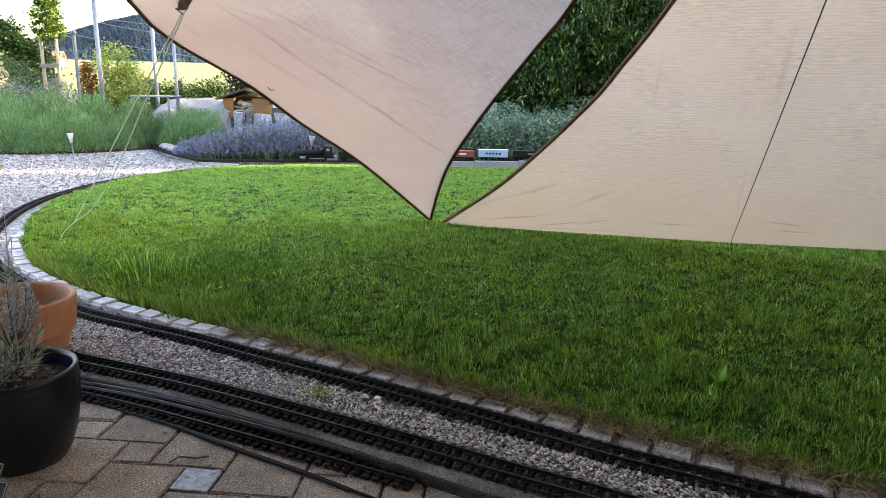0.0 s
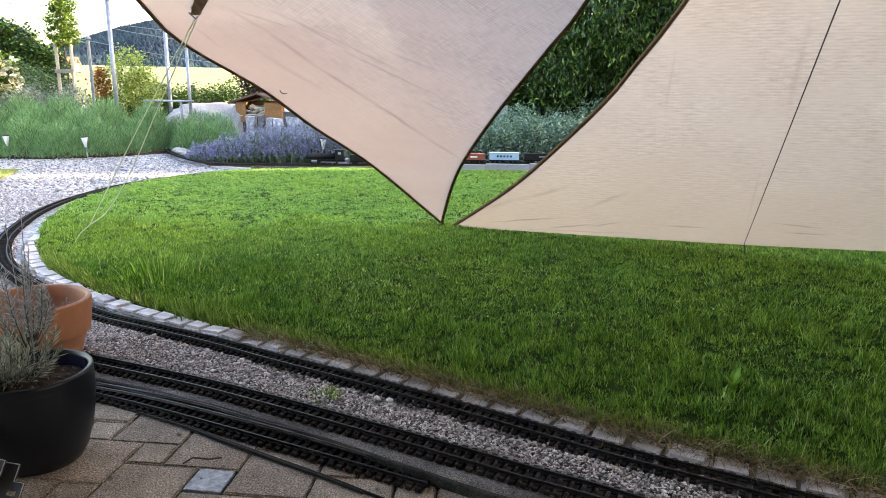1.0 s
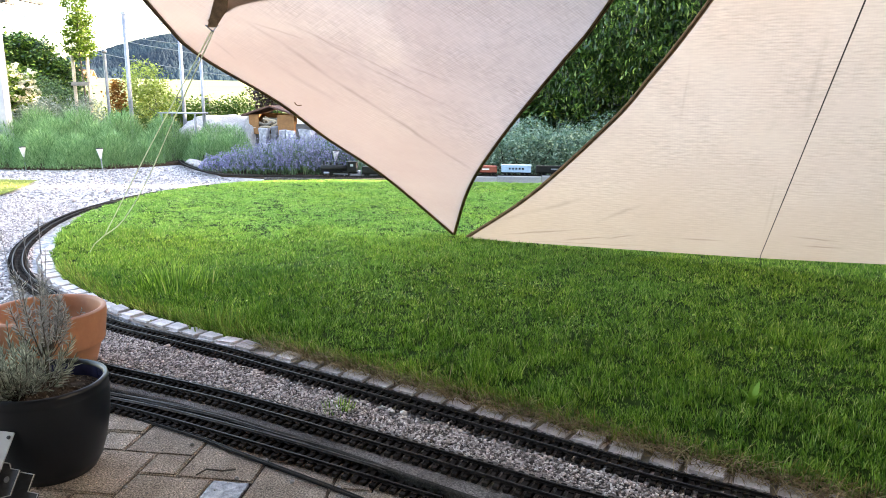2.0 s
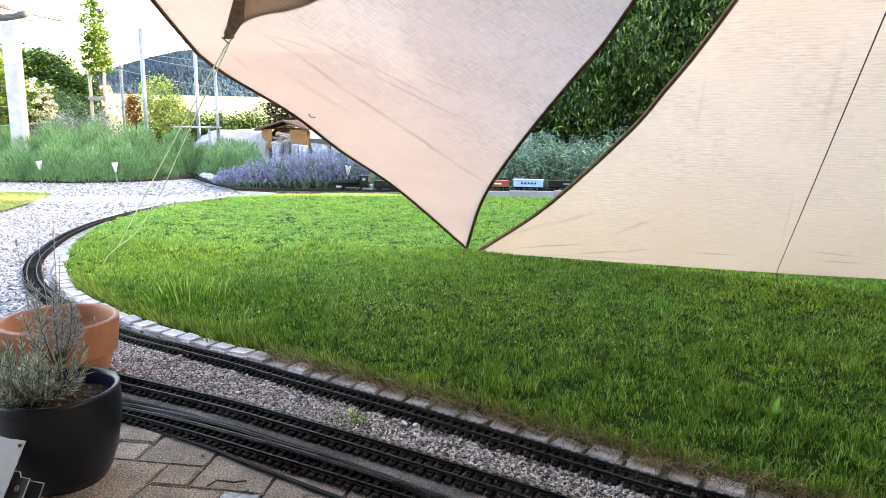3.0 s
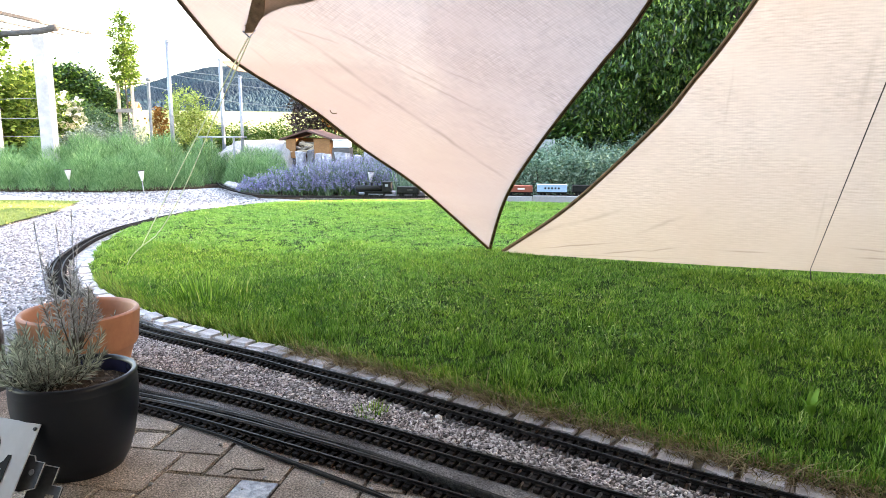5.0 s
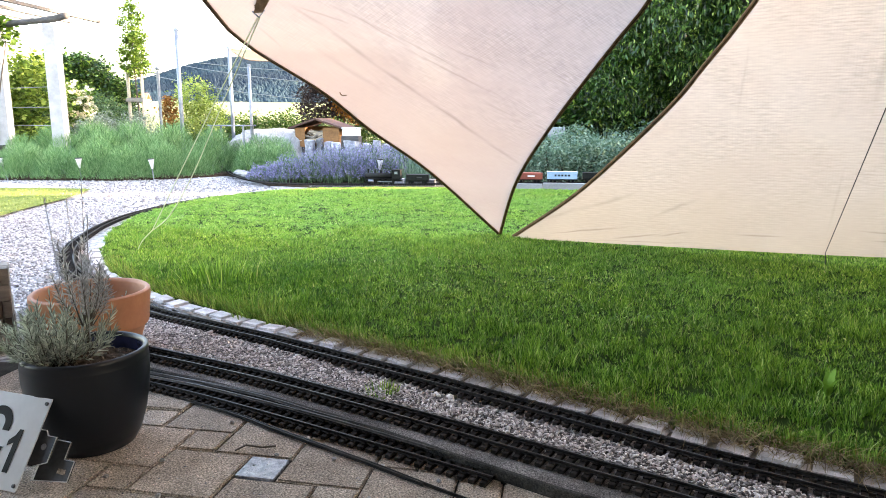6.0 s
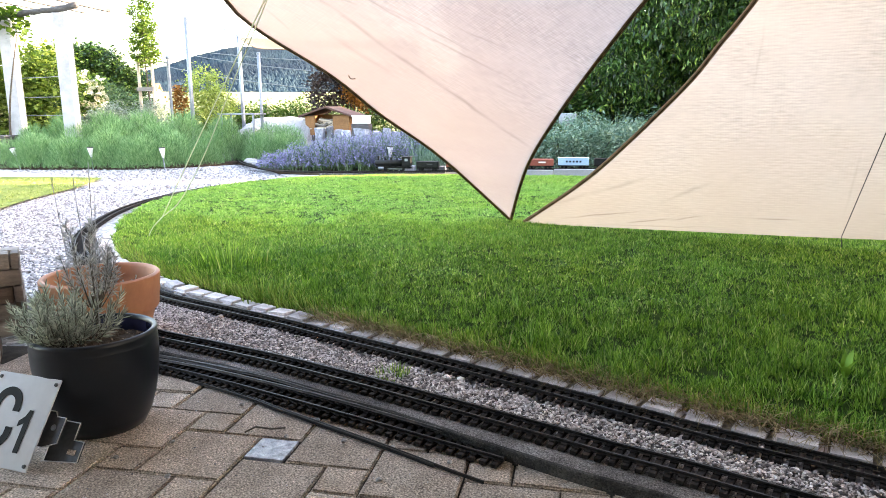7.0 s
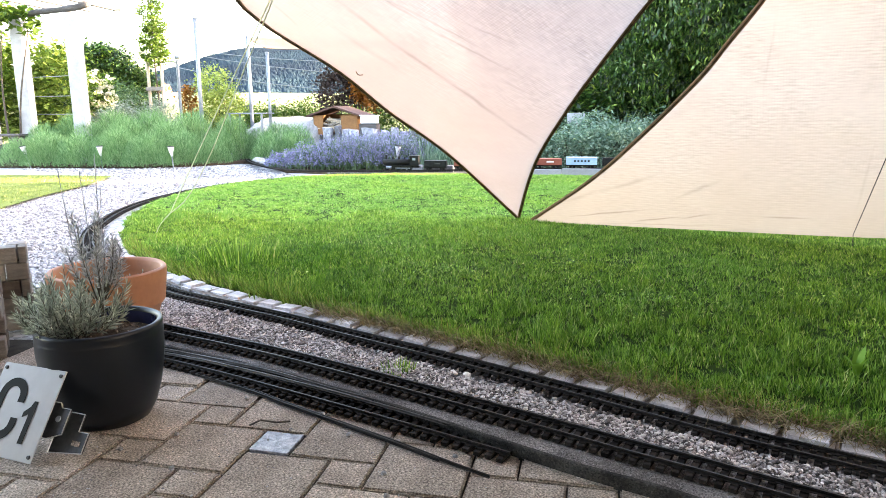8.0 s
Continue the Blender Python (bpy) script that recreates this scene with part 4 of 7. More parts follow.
def crumbs(at, r, n):
    bm = bmesh.new()
    for k in range(n):
        a, q = RNG.uniform(0, 6.28), r * math.sqrt(RNG.uniform(0, 1))
        s = RNG.uniform(0.002, 0.0055)
        bmesh.ops.create_icosphere(bm, subdivisions=1, radius=1, matrix=pose(math.cos(a) * q, math.sin(a) * q, 0.02 * (1 - (q / r) ** 2) + 0.002, RNG.uniform(0, 90), RNG.uniform(0, 90), 0) @ Matrix.Diagonal((s, s * 0.7, s * 0.5, 1)))
    ob = part("soil_crumbs", bm, M_CRUMB)
    ob.matrix_world = pose(*at)
    tagged(ob, "brown bark crumbs lying on the potting soil", "soil", kind="stuff")


M_CRUMB = stone_piece("bark_crumbs", [(0.0, (0.05, 0.034, 0.024)), (0.6, (0.16, 0.115, 0.08)), (1.0, (0.34, 0.27, 0.2))])
crumbs((-0.716, 1.393, 0.2), 0.115, 260)
crumbs((-1.17, 2.0, 0.128), 0.15, 160)


def needles(roots, along, length, width, splay):
    """Narrow kite-shaped leaves set all round their shoots, splayed out from them."""
    n = len(roots)
    side = np.cross(along, RNG.normal(0, 1, (n, 3)))
    side /= np.linalg.norm(side, axis=1)[:, None]
    tilt = RNG.normal(splay, 0.2, n)[:, None]
    way = along * np.cos(tilt) + side * np.sin(tilt)
    way[:, 2] -= 0.12
    across = np.cross(way, RNG.normal(0, 1, (n, 3)))
    across /= np.linalg.norm(across, axis=1)[:, None]
    long, half = (length * RNG.uniform(0.55, 1.15, n))[:, None], (width * RNG.uniform(0.4, 0.6, n))[:, None]
    mid = roots + way * long * 0.55
    verts = np.stack([roots, mid + across * half, roots + way * long, mid - across * half], 1).reshape(-1, 3)
    return verts, np.arange(4 * n).reshape(-1, 4)


def twig_plant(name, base, stems, mat_leaf, label, height, spread, leaf, width, leaves_per=26, splay=0.7, bare=0.3, low=0.5):
    """A bushy herb: branching shoots set all along with narrow leaves."""
    root = empty(name, pose(*base), label, "potted herb")
    centres, ways = [], []
    for k in range(stems):
        bm = bmesh.new()
        a, q = RNG.uniform(0, 2 * math.pi), math.sqrt(RNG.uniform(0.02, 1))
        s = spread * q
        h = height * RNG.uniform(low, 1.0) * (1.08 - 0.3 * q * q)
        out = Vector((math.cos(a), math.sin(a), 0))
        foot = out * s * 0.25
        top = out * s + Vector((0, 0, h)) + Vector(RNG.normal(0, 0.008, 3))
        mid = foot.lerp(top, 0.5) + out * s * 0.17
        for p0, p1, r0 in ((foot, mid, 0.0016), (mid, top, 0.001)):
            d = (p1 - p0).normalized()
            o = d.orthogonal().normalized() * r0
            q = d.cross(o)
            vs = [bm.verts.new(p0 + o), bm.verts.new(p0 + q), bm.verts.new(p0 - o - q), bm.verts.new(p1 + o * 0.6), bm.verts.new(p1 + q * 0.6), bm.verts.new(p1 - o * 0.6 - q * 0.6)]
            for j in range(3):
                bm.faces.new((vs[j], vs[(j + 1) % 3], vs[3 + (j + 1) % 3], vs[3 + j]))
        for u in np.linspace(bare, 1.0, leaves_per):
            centres.append(foot.lerp(mid, u * 2) if u < 0.5 else mid.lerp(top, u * 2 - 1))
            ways.append(((mid - foot) if u < 0.5 else (top - mid)).normalized())
        part("shoot", bm, M_BARK, root)
    v, f = needles(np.array([tuple(p) for p in centres]), np.array([tuple(p) for p in ways]), leaf, width, splay)
    array_mesh("foliage", v, f, mat_leaf, root)
    return root


twig_plant("potted_lavender", (-0.77, 1.375, 0.2), 62, M_LAV_GREY, "grey-green lavender with narrow leaves in the dark pot", 0.148, 0.135, 0.03, 0.0031, 72, splay=0.5, bare=0.1)
dry_plant = twig_plant("potted_lavender", (-0.735, 1.43, 0.285), 15, M_DRY_HERB, "dry greyish lavender shoots standing tall on a bare woody stem", 0.22, 0.07, 0.026, 0.0026, 110, splay=0.65, bare=0.25, low=0.5)
for dx, dy, r in ((0.0, 0.0, 0.0055), (0.012, 0.006, 0.004), (-0.011, 0.004, 0.0035)):
    part("woody_stem", tube([(dx * 1.6, dy, -0.09), (dx * 0.4, dy * 0.5, -0.05), (-dx * 0.3, 0, -0.02), (dx, dy, 0.03)], r, 7, r * 0.6), M_BARK, dry_plant, "bare brown woody stem")
twig_plant("weed_seedling", (-1.12, 2.06, 0.135), 7, M_LAV_GREY, "small grey seedlings in the terracotta pot", 0.05, 0.07, 0.02, 0.004, 12)


def tall_spikes():
    """Bare flower stalks that stand above the dry shoots."""
    root = empty("flower_stalks", pose(-0.745, 1.43, 0.2), "bare dry lavender flower stalks", "flower stalks")
    for dx, dy, h, bendx in ((-0.07, 0.0, 0.40, -0.004), (0.0, 0.035, 0.43, 0.003), (-0.015, 0.01, 0.39, -0.008), (0.03, 0.0, 0.36, 0.01)):
        path = spline([(dx * 0.4, dy * 0.4, 0), (dx * 0.8, dy * 0.8, h * 0.55), (dx + bendx, dy, h)], 0.03)
        part("stalk", tube([tuple(p) for p in path], 0.0014, 5, 0.0008), M_DRY_HERB, root)
        n = 26
        u = RNG.uniform(0.5, 1, n)
        roots = np.stack([np.interp(u, np.linspace(0, 1, len(path)), path[:, k]) for k in range(3)], 1)
        v, f = blades(roots, np.full(n, 0.016), np.full(n, 0.0022), 0.4, 0.25, 1)
        tagged(array_mesh("foliage", v, f, M_DRY_HERB, root), kind="stuff")


tall_spikes()


def sign():
    """An enamelled plate with two characters, leaning on the pot, with its steel bracket."""
    bl, br, tr = Vector((-0.835, 1.158, 0.004)), Vector((-0.709, 1.14, 0.004)), Vector((-0.708, 1.254, 0.168))
    ex = (br - bl).normalized()
    ey = (tr - br)
    h = ey.length
    ey = (ey - ex * ey.dot(ex)).normalized()
    ez = ex.cross(ey)
    w = 0.185
    m = Matrix((ex, ey, ez)).transposed().to_4x4()
    m.translation = br - ex * w
    root = empty("enamel_sign", m, "white enamel sign plate leaning on the dark pot", "sign")
    plate = part("plate", box(w, h, 0.003, (w / 2, h / 2, 0), 0.0012), M_ENAMEL, root)
    # a tall narrow C of even stroke, its ends cut square
    cx, a, y0, y1, stroke = 0.0615, 0.030, 0.072, 0.130, 0.0095
    line = [(cx + a, y1 - 0.012), (cx + a, y1)] + [(cx + a * math.cos(k * math.pi / 16), y1 + a * math.sin(k * math.pi / 16)) for k in range(1, 16)]
    line += [(cx - a, y1), (cx - a, y0)] + [(cx - a * math.cos(k * math.pi / 16), y0 - a * math.sin(k * math.pi / 16)) for k in range(1, 16)]
    line += [(cx + a, y0), (cx + a, y0 + 0.012)]
    e = bmesh.new()
    rows = []
    for k, p in enumerate(line):
        d = (Vector(line[min(k + 1, len(line) - 1)]) - Vector(line[max(k - 1, 0)])).normalized()
        n = Vector((-d.y, d.x)) * stroke
        rows.append([e.verts.new((p[0] + n.x * q, p[1] + n.y * q, z)) for q, z in ((-1, 0.0034), (-1, 0.0044), (1, 0.0044), (1, 0.0034))])
    for r, q in zip(rows, rows[1:]):
        for k in range(4):
            e.faces.new((r[k], r[(k + 1) % 4], q[(k + 1) % 4], q[k]))
    e.faces.new(rows[0])
    e.faces.new(rows[-1][::-1])
    bmesh.ops.recalc_face_normals(e, faces=e.faces)
    part("character", e, M_INK, plate, "black painted character")
    e = bmesh.new()
    face = e.faces.new([e.verts.new((0.112 + px, 0.034 + py, 0.0034)) for px, py in ((0.016, 0), (0.030, 0), (0.030, 0.092), (0.020, 0.092), (0.014, 0.078), (0.0, 0.066), (0.0, 0.054), (0.016, 0.063))])
    ext = bmesh.ops.extrude_face_region(e, geom=[face])
    bmesh.ops.translate(e, vec=(0, 0, 0.001), verts=[q for q in ext["geom"] if isinstance(q, bmesh.types.BMVert)])
    bmesh.ops.recalc_face_normals(e, faces=e.faces)
    part("character", e, M_INK, plate, "black painted character")
    for x, y in ((0.01, 0.012), (w - 0.01, 0.012), (0.01, h - 0.012), (w - 0.01, h - 0.012)):
        b = lathe([(0, 0.0035), (0.0035, 0.0033), (0.0045, 0)], 14)
        bmesh.ops.translate(b, vec=(x, y, 0.003), verts=b.verts)
        part("screw", b, M_STEEL_DARK, plate, "round steel screw head")
    # stepped steel bracket behind the plate, its cut edges worn bright
    def stepped(prof, z, slot=None, label=""):
        e = bmesh.new()
        a = [e.verts.new((w + x, y, z)) for x, y in prof]
        c = [e.verts.new((w + x, y, z - 0.004)) for x, y in prof]
        e.faces.new(a)
        e.faces.new(c[::-1])
        for k in range(len(prof)):
            e.faces.new((a[k], c[k], c[(k + 1) % len(prof)], a[(k + 1) % len(prof)]))
        bmesh.ops.recalc_face_normals(e, faces=e.faces)
        plate_part = part("bracket", e, M_STEEL_DARK, root, label)
        loop = [(w + x, y, z + 0.0006) for x, y in prof]
        part("worn_edge", tube(loop + loop[:1], 0.0014, 5), M_STEEL_WORN, plate_part, "worn bright steel edge")
        if slot:
            x, y = slot
            part("slot", box(0.022, 0.011, 0.0012, (w + x, y, z + 0.0003), 0.0004), M_PAVER, plate_part, "slotted hole showing the paving")
        return plate_part

    bracket = stepped([(-0.02, 0.134), (0.004, 0.134), (0.012, 0.124), (0.037, 0.124), (0.037, 0.07), (0.0, 0.056), (-0.02, 0.056)], -0.012, None, "dark steel bracket plate")
    stepped([(0.0, 0.12), (0.062, 0.12), (0.062, 0.083), (0.09, 0.083), (0.09, 0.04), (0.0, 0.03)], -0.03, (0.066, 0.058), "slotted steel foot of the bracket")
    b = lathe([(0, 0.002), (0.006, 0.002), (0.007, 0)], 16)
    bmesh.ops.translate(b, vec=(w + 0.012, 0.1, -0.012), verts=b.verts)
    part("bolt", b, M_STEEL, bracket, "steel bolt")


M_INK = mottled("sign_black", (0.004, 0.004, 0.004), (0.009, 0.009, 0.009), 8, 60, 0.6, 0.05, 0.001, vary=0.1, gloss=0.1)
M_STEEL_WORN = mottled("worn_steel", (0.5, 0.5, 0.5), (0.72, 0.72, 0.72), 20, 120, 0.4, 0.1, 0.001, metal=0.6)
M_STEEL_DARK = mottled("dark_steel", (0.03, 0.031, 0.034), (0.085, 0.085, 0.09), 12, 90, 0.45, 0.1, 0.001, metal=0.5)
sign()


def timber_crate(m, wide, deep, rows, label):
    """A planter stacked from short timber offcuts; m stands at its near right corner."""
    root = empty("timber_planter", m, label, "planter", "timber planters")

    def block(size, at):
        dark = random.random() < 0.3
        part("block", box(*size, at, 0.004), M_WOOD_BROWN if dark else M_WOOD, root, "dark brown timber block" if dark else "")

    for row in range(rows):
        z = 0.0585 * row
        x = -wide
        while x < -0.02:
            length = min(random.choice((0.09, 0.13, 0.2)), -x)
            block((length - 0.005, 0.06, 0.055), (x + length / 2, 0.03 + random.uniform(-0.004, 0.004), z))
            x += length
        y = 0.063
        while y < deep - 0.02:
            length = min(random.choice((0.09, 0.14, 0.2)), deep - y)
            block((0.06, length - 0.005, 0.055), (-0.033 + random.uniform(-0.004, 0.004), y + length / 2, z))
            y += length


M_WOOD_BROWN = mottled("dark_timber", (0.07, 0.05, 0.038), (0.15, 0.11, 0.085), 10, 160, 0.85, 0.5, 0.003, stretch=(1, 5, 5))
timber_crate(pose(-1.30, 1.69, 0, 0, 0, 41), 0.35, 0.13, 4, "low planter stacked from weathered timber blocks, some dark brown")
timber_crate(pose(-1.44, 1.955, 0, 0, 0, 41), 0.36, 0.13, 5, "planter stacked from weathered timber blocks behind the low one")


# ---- plants beyond the lawn ----
def back(x, y, z, rx, ry, rz, k=1.17):
    """A crown's ellipsoid set further off, along the line from the terrace."""
    return (0.43 + (x - 0.43) * k, y * k, 0.73 + (z - 0.73) * k, rx * k, ry * k, rz * k)


def clump_points(blobs, clusters, per, tight):
    """Leaf places gathered in clumps within and near the surface of ellipsoids (x, y, z, rx, ry, rz)."""
    blobs = np.array(blobs, float)
    weight = (blobs[:, 3] * blobs[:, 4] * blobs[:, 5]) ** 0.67
    pick = RNG.choice(len(blobs), clusters, p=weight / weight.sum())
    d = RNG.normal(0, 1, (clusters, 3))
    d /= np.linalg.norm(d, axis=1)[:, None]
    r = RNG.uniform(0.35, 1.06, clusters) ** 0.6
    centre = blobs[pick, :3] + d * r[:, None] * blobs[pick, 3:]
    p = np.repeat(centre, per, 0) + RNG.normal(0, tight, (clusters * per, 3)) * np.array([1, 1, 0.7])
    return p[p[:, 2] > 0.04]


def bush(name, blobs, clusters, per, tight, size, mat, label, category="shrub", aspect=2.0, droop=0.1, stems=0, group="", flowers=None):
    """A shrub: short branching stems and a crown of many small leaves."""
    blobs = np.array(blobs, float)
    cx, cy = blobs[:, 0].mean(), blobs[:, 1].mean()
    root = empty(name, pose(cx, cy, 0), label, category, group)
    off = np.array([cx, cy, 0])
    v, f = leaf_cards(clump_points(blobs, clusters, per, tight) - off, size, aspect, droop)
    array_mesh("crown", v, f, mat, root)
    for k in range(max(3, stems)):
        b = blobs[k % len(blobs)]
        tip = b[:3] - off + RNG.normal(0, 0.3, 3) * b[3:]
        foot = np.array([tip[0] * 0.4, tip[1] * 0.4, -0.03])
        mid = (foot + tip) / 2 + RNG.normal(0, 0.05, 3)
        part("stem", tube([tuple(q) for q in spline([foot, mid, tip], 0.15)], 0.02, 6, 0.006), M_BARK, root)
    if flowers:
        pts = clump_points(blobs, flowers[0], flowers[1], tight * 0.4) - off
        v, f = leaf_cards(pts, flowers[2], 1.1, 0.0, 0.0)
        array_mesh("blossom", v, f, flowers[3], root)
    return root


def tuft_bed(name, spots, mat, label, category, length, width, lean, per, seg=2, group="", flowers=None, start=0.0):
    """Upright narrow-leaved clumps: every spot is (x, y, radius, height)."""
    spots = np.array(spots, float)
    cx, cy = spots[:, 0].mean(), spots[:, 1].mean()
    root = empty(name, pose(cx, cy, 0), label, category, group)
    rts, hs, az = [], [], []
    for x, y, r, h in spots:
        n = int(per * r * r)
        a, q = RNG.uniform(0, 2 * np.pi, n), np.sqrt(RNG.uniform(0, 1, n))
        rts.append(np.stack([x - cx + np.cos(a) * q * r * 0.9, y - cy + np.sin(a) * q * r * 0.9, np.full(n, 0.02) + start * h * (1 - q**2.5) * RNG.uniform(0.1, 1, n) ** 0.6], 1))
        hs.append(h * (1 - 0.75 * start) * RNG.uniform(0.5, 1.08, n) * (1 - 0.3 * q**2))
        az.append(a)
    rts, hs, az = np.concatenate(rts), np.concatenate(hs), np.concatenate(az) + RNG.normal(0, 0.7, sum(len(h) for h in hs))
    v, f = blades(rts, hs, width * RNG.uniform(0.6, 1.3, len(hs)), lean, 0.22, seg, az)
    array_mesh("foliage", v, f, mat, root)
    if flowers:
        fm, share, fsize = flowers
        rows = v.reshape(len(rts), -1, 3)
        pick = RNG.uniform(0, 1, len(rts)) < share
        tops = (rows[pick][:, -1] + rows[pick][:, -2]) / 2
        under = (rows[pick][:, -3] + rows[pick][:, -4]) / 2
        pts = np.concatenate([tops * u + under * (1 - u) for u in (1.0, 0.86, 0.72, 0.58, 0.44)])
        pts += RNG.normal(0, 0.008, pts.shape)
        fv, ff = leaf_cards(pts, fsize, 1.3, 0.0, 0.0)
        array_mesh("blossom", fv, ff, fm, root)
    return root


def lavender_rows():
    # long mass of lavender in bud, plant by plant
    row = [(-7.4, 8.3, 0.36, 0.34), (-7.0, 8.36, 0.4, 0.42), (-6.5, 8.42, 0.42, 0.38), (-6.0, 8.5, 0.42, 0.45), (-5.55, 8.55, 0.42, 0.4), (-5.22, 8.85, 0.38, 0.42), (-4.95, 9.15, 0.3, 0.34), (-6.8, 8.95, 0.42, 0.52), (-6.2, 9.0, 0.42, 0.58), (-5.6, 9.1, 0.42, 0.54), (-5.0, 9.45, 0.3, 0.42),
           (-7.3, 9.3, 0.45, 0.62), (-6.7, 9.4, 0.45, 0.68), (-6.1, 9.45, 0.45, 0.68), (-5.5, 9.55, 0.45, 0.66), (-5.0, 9.85, 0.4, 0.6), (-7.7, 9.1, 0.4, 0.5)]
    for s in row:
        tuft_bed("lavender_plant", [(s[0], s[1] - 0.07, s[2], s[3] * 1.03)], M_LAVENDER, "bushy green lavender in bud", "lavender plant", 0, 0.0055, 0.6, 38000, 1, group="lavender plants", start=1.04)
    for s in [(-4.66, 10.0, 0.32, 0.44), (-4.36, 10.05, 0.36, 0.52), (-4.08, 10.1, 0.36, 0.5), (-4.3, 9.55, 0.3, 0.4), (-3.97, 9.7, 0.3, 0.4)]:
        tuft_bed("lavender_plant", [s], M_LAVENDER, "green lavender beside the pale boulder", "lavender plant", 0, 0.0055, 0.6, 38000, 1, group="lavender plants", start=1.04)
    for s in [(-3.45, 8.35, 0.3, 0.24), (-3.1, 8.3, 0.34, 0.34), (-2.75, 8.35, 0.38, 0.42), (-2.4, 8.4, 0.4, 0.46), (-2.05, 8.5, 0.4, 0.46), (-2.75, 8.9, 0.4, 0.45), (-2.3, 9.0, 0.4, 0.49), (-1.95, 9.1, 0.36, 0.5)]:
        tuft_bed("catmint_plant", [s], M_CATMINT, "grey-green catmint in full purple-blue flower", "catmint plant", 0, 0.009, 0.5, 9000, group="catmint plants", flowers=(M_PURPLE, 0.75, 0.017), start=0.6)
    for s in [(-1.7, 8.65, 0.36, 0.45), (-1.35, 8.8, 0.36, 0.4), (-1.0, 8.9, 0.36, 0.42)]:
        tuft_bed("sage_plant", [s], M_BLUEGREEN, "blue-green fading herb beside the track", "herb", 0, 0.014, 0.5, 3000, group="border herbs", start=0.4)
    for x, y, r, h in [(-0.3, 8.75, 0.4, 0.45), (0.1, 8.7, 0.4, 0.55), (0.5, 8.75, 0.42, 0.6), (0.9, 8.8, 0.42, 0.62), (1.3, 8.8, 0.42, 0.6), (0.3, 9.3, 0.45, 0.75), (0.8, 9.4, 0.45, 0.75), (1.3, 9.4, 0.45, 0.75), (1.8, 9.0, 0.45, 0.6)]:
        if round(x * 10) % 2:
            bush("border_plant", [(x, y, h * 0.45, r, r * 0.8, h * 0.5), (x + 0.15, y - 0.1, h * 0.7, r * 0.6, r * 0.6, h * 0.35)], 260, 10, 0.05, 0.045, M_BLUEGREEN, "blue-green bushy perennial by the kerb", "perennial", 2.4, group="border perennials")
            continue
        tuft_bed("border_plant", [(x, y, r, h)], M_BLUEGREEN, "blue-green arching perennial by the kerb", "perennial", 0, 0.0085, 0.7, 9000, group="border perennials", start=0.6)
    for x, y, r, h in [(-8.1, 10.9, 0.35, 0.8), (-7.75, 10.9, 0.4, 0.88), (-7.2, 11.1, 0.4, 0.92)]:
        bush("silver_plant", [(x, y, h * 0.5, r, 0.35, h * 0.5), (x + 0.1, y, h * 0.75, r * 0.6, 0.3, h * 0.3)], 300, 10, 0.06, 0.05, M_LEAF_SILVER, "silvery low plant behind the lavender", "perennial", 2.2, group="silver plants")


lavender_rows()


def young_tree():
    x, y = -7.75, 12.0
    root = empty("young_tree", pose(x, y, 0), "slim young tree with a narrow leafy crown between stakes", "tree")
    part("trunk", tube([tuple(p) for p in spline([(0, 0, -0.05), (0.02, 0, 0.9), (-0.01, 0, 1.7), (0.0, 0, 2.9)], 0.15)], 0.022, 8, 0.006), M_BARK, root)
    blobs = []
    for k in range(11):
        z = 1.72 + k * 0.122
        r = (0.25 if k % 2 else 0.18) * (1 - (k / 12) ** 1.6) + 0.05
        blobs.append((RNG.normal(0, 0.05), RNG.normal(0, 0.05), z, r, r, 0.12))
        a = RNG.uniform(0, 6.28)
        part("branch", tube([(0, 0, z - 0.1), (math.cos(a) * r * 0.5, math.sin(a) * r * 0.5, z), (math.cos(a) * r, math.sin(a) * r, z + 0.05)], 0.007, 5, 0.003), M_BARK, root)
    v, f = leaf_cards(clump_points(blobs, 430, 10, 0.034), 0.056, 1.6, 0.3)
    array_mesh("crown", v, f, M_LEAF, root)
    for sx in (-0.155, 0.135):
        s = part("tree_stake", tube([(0, 0, -0.1), (0, 0, 1.72)], 0.03, 10), M_WOOD_PALE)
        s.matrix_world = pose(x + sx, y - 0.02, 0)
        tagged(s, "pale round wooden tree stake", "stake", "tree stakes")
    b = part("stake_crossbar", box(0.36, 0.03, 0.07, (0, 0, 0), 0.004), M_WOOD)
    b.matrix_world = pose(x - 0.01, y - 0.06, 1.15)
    tagged(b, "brown wooden crossbar fixed to the tree stakes", "crossbar")


M_WOOD_PALE = mottled("pale_stake_wood", (0.5, 0.4, 0.29), (0.66, 0.55, 0.42), 6, 60, 0.8)
young_tree()


def big_tree(name, x, y, blobs, clusters, per, tight, size, mat, label, trunk=0.14, height=2.6, aspect=2.8, droop=0.7):
    root = empty(name, pose(x, y, 0), label, "tree")
    part("trunk", tube([tuple(p) for p in spline([(0, 0, -0.1), (0.06, 0.02, height * 0.3), (0, 0, height * 0.7), (0.1, 0, height)], 0.25)], trunk, 10, trunk * 0.5), M_BARK, root)
    for k, b in enumerate(blobs):
        foot = Vector((0, 0, height * (0.4 + 0.5 * (k % 4) / 4)))
        tip = Vector(b[:3])
        mid = foot.lerp(tip, 0.5) + Vector((0, 0, 0.25))
        part("limb", tube([tuple(q) for q in spline([tuple(foot), tuple(mid), tuple(tip)], 0.3)], trunk * 0.4, 7, 0.012), M_BARK, root)
    v, f = leaf_cards(clump_points(blobs, clusters, per, tight), size, aspect, droop)
    array_mesh("crown", v, f, mat, root)


